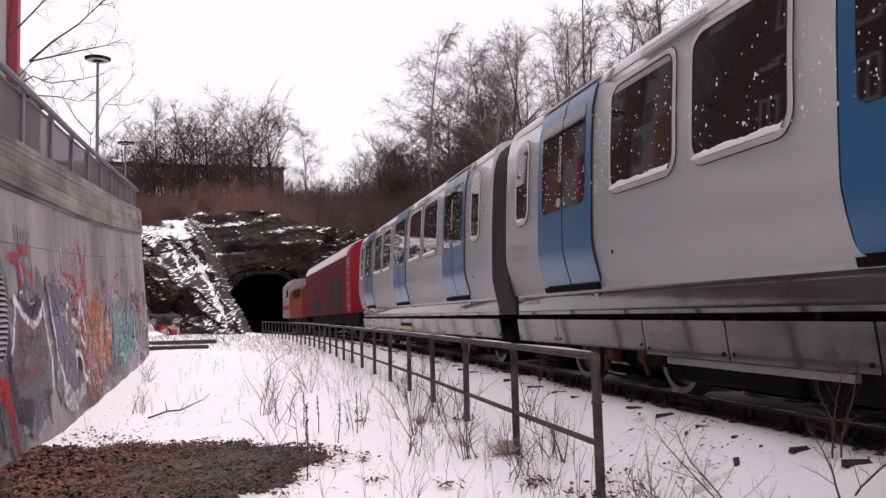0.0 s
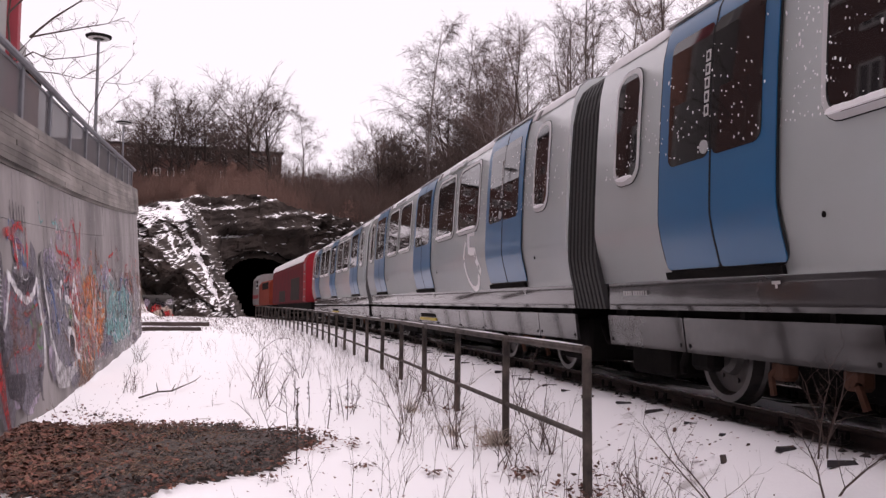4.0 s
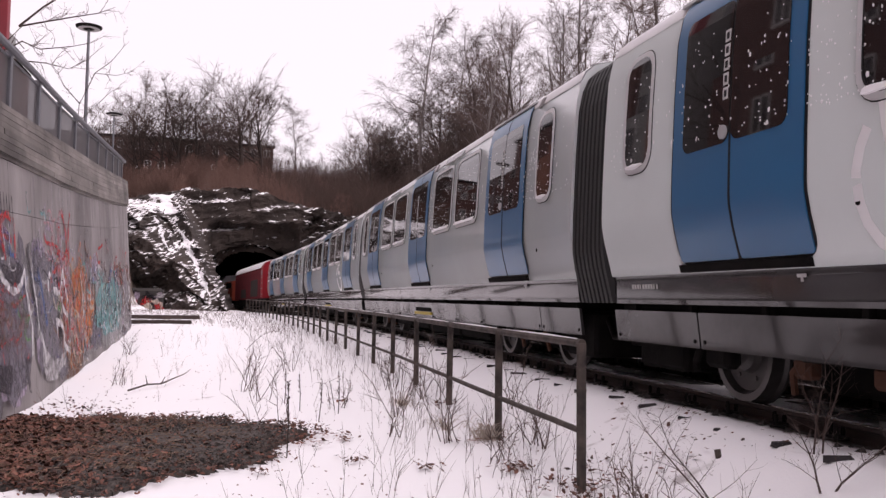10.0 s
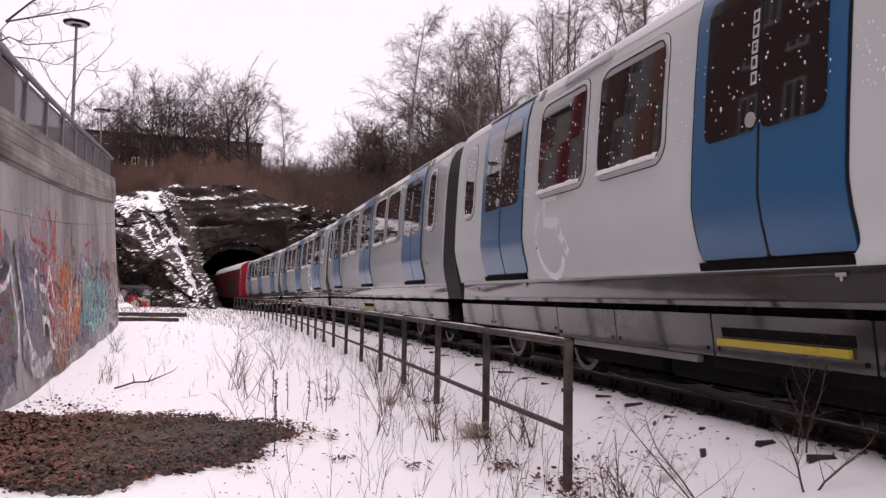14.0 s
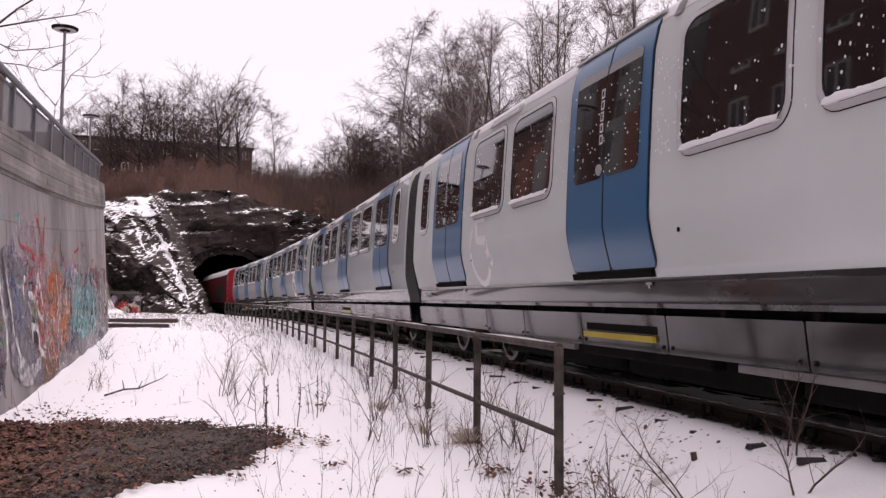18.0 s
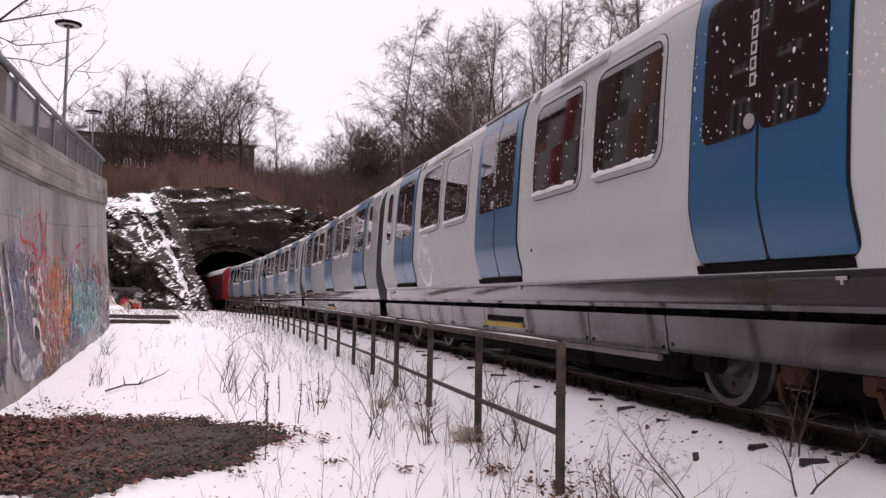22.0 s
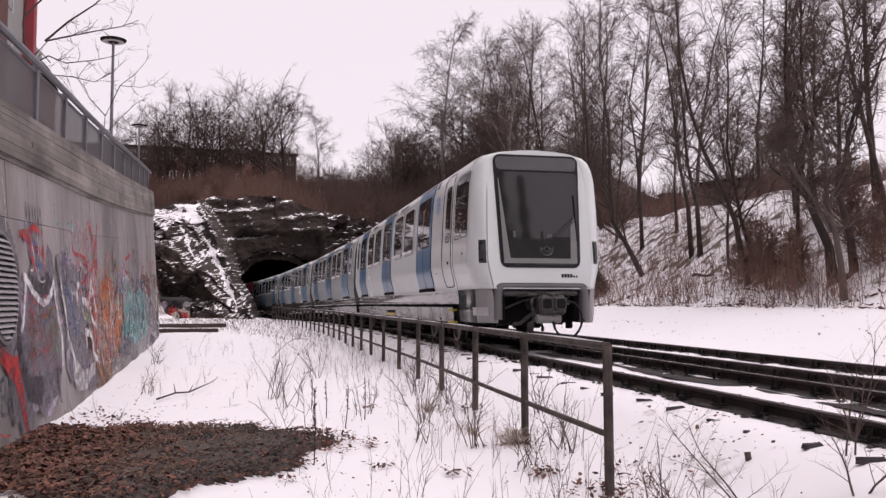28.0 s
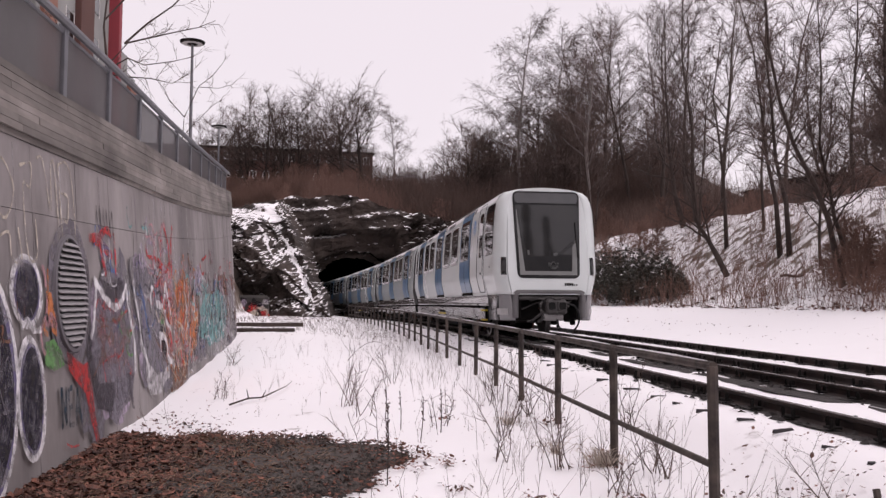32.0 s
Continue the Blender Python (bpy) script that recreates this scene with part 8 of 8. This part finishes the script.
# pale outlined letters along the top
for pts in ([(6.7, 2.55), (7.0, 2.2), (7.25, 2.05), (7.45, 2.3), (7.2, 2.5), (7.0, 2.2)], [(7.0, 1.85), (7.3, 1.95), (7.35, 1.75), (7.55, 1.75), (7.5, 2.0)], [(7.6, 2.5), (7.85, 2.55), (7.8, 2.35), (7.65, 2.35), (7.7, 1.8), (7.9, 1.8), (7.9, 2.1)],
            [(8.0, 2.62), (8.15, 2.62), (8.3, 2.2), (8.35, 2.6), (8.45, 2.6), (8.5, 1.95)], [(8.55, 2.65), (8.8, 2.7), (8.95, 2.5), (8.98, 1.9)], [(8.55, 2.65), (8.6, 1.95), (8.75, 2.0)], [(8.6, 2.4), (8.8, 2.38), (8.75, 2.15), (8.62, 2.18)]):
    stroke("cream", pts, 0.022)
# grey shadow letters round the vent and the block letters past it: fills, then dark shadows
blob("violet grey", 8.76, 1.5, 0.66, 0.66, 0.0045, 0.05)
blob("pale grey", 12.6, 1.0, 1.2, 0.75, 0.0042, 0.15)
blob("violet grey", 10.3, 1.0, 1.0, 0.75, 0.0041, 0.12)
for colour, base, pts in (
        ("violet grey", 0.0046, [(11.55, 1.85), (12.54, 1.89), (13.5, 1.76), (13.81, 1.17), (13.58, 0.51), (12.59, 0.43), (12.07, 0.62), (11.65, 0.93), (11.49, 1.36)]),
        ("lilac", 0.005, [(9.49, 1.64), (9.93, 1.42), (10.3, 1.34), (10.81, 1.51), (11.12, 1.16), (11.15, 0.58), (10.89, 0.36), (10.07, 0.24), (9.51, 0.43), (9.3, 1.04)]),
        ("pink", 0.0054, [(9.5, 1.3), (9.75, 1.25), (10.14, 1.15), (10.7, 0.96), (10.8, 0.72), (10.02, 0.76), (9.56, 1.0)]),
        ("violet grey", 0.0058, [(9.34, 1.03), (9.51, 0.61), (10.15, 0.58), (11.04, 0.62), (11.15, 0.58), (10.96, 0.3), (10.07, 0.22), (9.52, 0.37)]),
        ("slate", 0.0086, [(9.22, 1.09), (9.4, 0.81), (9.51, 0.6), (10.11, 0.57), (10.1, 0.4), (9.93, 0.27), (9.44, 0.37), (9.26, 0.65), (9.13, 0.93)]),
        ("slate", 0.0086, [(9.71, 1.67), (10.12, 1.61), (10.64, 1.7), (10.85, 1.6), (10.55, 1.46), (10.27, 1.42), (9.95, 1.5)]),
        ("slate", 0.0086, [(10.78, 0.61), (11.15, 0.58), (11.07, 0.52), (10.91, 0.52), (11.04, 0.17), (10.92, 0.19), (10.77, 0.45)]),
        ("red", 0.0095, [(8.54, 0.98), (9.01, 0.83), (9.15, 0.85), (9.2, 0.71), (9.26, 0.6), (9.32, 0.32), (9.44, 0.03), (9.34, 0.03), (9.18, 0.28), (9.04, 0.56), (8.79, 0.69), (8.57, 0.82)]),
        ("green", 0.0086, [(7.99, 1.09), (8.21, 1.11), (8.42, 0.98), (8.46, 0.87), (8.18, 0.84), (7.96, 0.91)]),
        ("orange", 0.0086, [(8.07, 1.52), (8.2, 1.5), (8.28, 1.28), (8.3, 1.12), (8.17, 1.17), (8.08, 1.33)]),
        ("black", 0.0086, [(12.95, 1.09), (13.3, 1.04), (13.3, 0.62), (12.99, 0.74)]),
        ("green", 0.009, [(13.0, 1.24), (13.3, 1.26), (13.28, 1.1), (13.05, 1.1)])):
    poly(colour, pts, base)
for colour, w, pts in (
        ("slate", 0.12, [(9.3, 1.84), (9.24, 1.48), (9.22, 1.26), (9.22, 1.04), (9.25, 0.82)]), ("slate", 0.12, [(11.14, 1.93), (11.19, 1.63), (11.43, 1.29), (11.72, 0.87)]), ("blue", 0.1, [(11.7, 1.64), (11.92, 1.35), (12.18, 0.92)]),
        ("red", 0.08, [(9.41, 2.05), (9.79, 2.1), (10.09, 2.19), (10.3, 2.14)]), ("red", 0.08, [(9.81, 2.12), (9.86, 1.9), (10.0, 1.7)]), ("red", 0.06, [(10.44, 2.18), (10.47, 1.93), (10.44, 1.71)]), ("red", 0.1, [(9.57, 2.07), (9.84, 2.02), (10.31, 1.92)]),
        ("blue", 0.05, [(9.78, 2.0), (10.18, 1.98), (10.21, 1.8)]), ("blue", 0.05, [(9.8, 1.9), (10.01, 1.79), (10.4, 1.75)]), ("red", 0.05, [(12.22, 2.17), (12.37, 2.02), (12.92, 2.02), (13.45, 1.94)]),
        ("red", 0.1, [(13.72, 2.57), (14.04, 2.29), (14.11, 2.02), (14.24, 1.78)]), ("red", 0.08, [(14.55, 2.6), (14.3, 2.22), (14.28, 1.87)]), ("red", 0.09, [(14.52, 0.8), (14.8, 0.55), (15.03, 0.32)]),
        ("teal dark", 0.05, [(8.33, 0.33), (8.34, 0.69)]), ("teal dark", 0.05, [(8.34, 0.68), (8.44, 0.36)]), ("teal dark", 0.05, [(8.44, 0.35), (8.46, 0.68)]), ("teal dark", 0.05, [(8.53, 0.66), (8.52, 0.33)]), ("teal dark", 0.042, [(8.52, 0.65), (8.64, 0.66)]), ("teal dark", 0.042, [(8.52, 0.49), (8.62, 0.50)]), ("teal dark", 0.042, [(8.52, 0.34), (8.65, 0.33)]), ("teal dark", 0.05, [(8.70, 0.31), (8.78, 0.64)]), ("teal dark", 0.05, [(8.78, 0.64), (8.88, 0.30)]), ("teal dark", 0.042, [(8.73, 0.44), (8.84, 0.44)]), ("red", 0.02, [(8.42, 0.19), (8.58, 0.14), (8.76, 0.13)]),
        ("black", 0.025, [(8.12, 1.28), (8.24, 1.13), (8.4, 0.95), (8.6, 0.86), (8.95, 0.8)])):
    stroke(colour, pts, w)
# white cut lines
for w, pts in ((0.05, [(9.51, 1.66), (9.56, 1.54), (9.49, 1.37), (9.42, 1.2), (9.3, 1.06)]), (0.06, [(9.51, 1.65), (9.7, 1.55), (9.93, 1.44), (10.26, 1.36), (10.54, 1.39), (10.76, 1.49), (10.91, 1.59), (10.94, 1.39), (11.08, 1.16), (11.2, 0.95), (11.18, 0.68), (11.17, 0.58)]),
               (0.05, [(11.31, 1.67), (11.38, 1.46), (11.52, 1.22), (11.62, 0.93), (11.93, 0.63), (11.98, 0.41)]), (0.06, [(12.53, 1.62), (12.36, 1.5), (12.36, 1.31)]), (0.07, [(12.72, 1.39), (13.3, 1.38), (13.55, 1.66), (13.75, 1.43), (13.9, 1.21)]),
               (0.06, [(13.4, 1.3), (13.43, 1.14), (13.86, 1.02)]), (0.07, [(12.81, 0.96), (13.3, 0.89), (13.42, 0.75), (13.45, 0.6), (14.0, 0.48)]), (0.04, [(12.89, 0.95), (12.9, 0.72)])):
    stroke("white", pts, w * 1.35, 0.0135)
scribble(["blue", "white", "violet"], 9.7, 10.5, 1.7, 2.1, 16, 0.012, 0.03, 0.22)
scribble(["brown", "red", "brown"], 9.5, 11.0, 0.7, 1.35, 30, 0.010, 0.022, 0.3, 0.0125)
scribble(["green"], 10.6, 11.0, 0.9, 1.2, 6, 0.02, 0.05, 0.2)
for k in range(6):
    stroke("black", [(9.75 + 0.13 * k, 2.42), (9.78 + 0.13 * k, 2.15 - 0.03 * (k % 3))], 0.025)
scribble(["orange", "pink"], 8.05, 8.3, 1.1, 1.6, 8, 0.03, 0.06, 0.2)
# orange and teal pieces further on
blob("orange", 15.8, 1.2, 1.2, 0.66, 0.0046, 0.15)
blob("pink", 13.7, 1.5, 0.7, 0.4, 0.005, 0.2)
blob("brown", 14.6, 0.35, 1.2, 0.28, 0.0044, 0.15)
scribble(["orange", "cream", "red", "pink", "brown"], 13.3, 16.4, 0.5, 1.8, 70, 0.02, 0.07, 0.45)
scribble(["orange", "cream"], 13.6, 15.6, 0.3, 1.5, 40, 0.01, 0.03, 0.5)
blob("teal", 20.2, 1.1, 2.7, 0.6, 0.0046, 0.1)
blob("mid grey", 24.0, 1.3, 2.2, 0.7, 0.0044, 0.12)
blob("pale grey", 21.2, 0.55, 3.5, 0.3, 0.0044, 0.12)
scribble(["teal", "white", "blue", "teal", "black"], 16.6, 22.4, 0.65, 1.75, 80, 0.02, 0.08, 0.6)
scribble(["brown", "pink", "mid grey", "violet grey", "red"], 16.5, 26, 1.7, 2.4, 40, 0.03, 0.08, 0.5)
scribble(["mid grey", "lilac", "white", "brown", "violet grey"], 22.5, 27, 0.5, 2.0, 46, 0.03, 0.1, 0.5)
scribble(["red", "lilac", "pink", "black"], 12.3, 13.6, 1.5, 2.2, 26, 0.02, 0.05, 0.35)
scribble(["violet grey", "pale grey", "blue", "violet"], 11.0, 13.4, 1.2, 1.8, 20, 0.015, 0.05, 0.4)
scribble(["white", "cream"], 12.0, 24.0, 0.4, 2.0, 90, 0.006, 0.014, 0.3)
scribble(["lilac", "teal", "pink", "pale grey"], 11.4, 13.6, 1.9, 2.45, 30, 0.02, 0.06, 0.25)
scribble(["white", "pale grey", "lilac", "cream"], 13.3, 27.0, 0.3, 1.8, 90, 0.012, 0.05, 0.3, 0.0125)
scribble(["black", "brown", "violet", "violet grey"], 13.0, 27.0, 0.3, 1.9, 70, 0.01, 0.03, 0.35, 0.0125)
scribble(["red", "orange", "pink", "lilac"], 13.2, 17.2, 0.6, 2.1, 50, 0.015, 0.045, 0.3, 0.0125)
# rain streaks and pale joint leaks
for k in range(26):
    y = -1 + random.uniform(7, 27)
    stroke(random.choice(("pale grey", "violet grey", "mid grey")), [(y, cop_bot(y) - 0.1), (y + 0.01, 2.0), (y + 0.02, random.uniform(0.9, 1.9))], random.uniform(0.012, 0.03), 0.0042, "streak")

# red piece of graffiti on a low wall in the rock's hollow
DARKSTONE = mat("dark stone", (0.05, 0.045, 0.042), (0.025, 0.022, 0.021), rough=0.9, scale=1.5, fine=14, bump=0.5)
tag_wall = thing("rock_graffiti", "red, black and cream painted letters on a dark stone wall", "graffiti")
Geo().box(-10.2, 67.4, -1.2, -5.2, 68.4, 1.8, 0.2).make("stone_wall", DARKSTONE, tag_wall)
for k in range(80):
    x, z = random.uniform(-9.4, -5.3), random.uniform(-0.5, 1.5)
    n = 9
    v = []
    w, h = random.uniform(0.12, 0.42), random.uniform(0.15, 0.4)
    for i in range(n):
        a = 2 * math.pi * i / n
        r = random.uniform(0.55, 1.0)
        v.append((x + w * r * math.cos(a), 67.39 - 0.0015 * k, z + h * r * math.sin(a)))
    v += [(p[0], 67.41, p[2]) for p in v]
    f = [tuple(range(n))] + [(i, (i + 1) % n, n + (i + 1) % n, n + i) for i in range(n)]
    obj("letter", v, f, SPRAY[("lilac", "pale grey", "black", "cream")[k % 4] if z > 1.15 else ("red", "black", "red", "cream", "red", "red", "black", "lilac")[k % 8]], tag_wall)

motions()
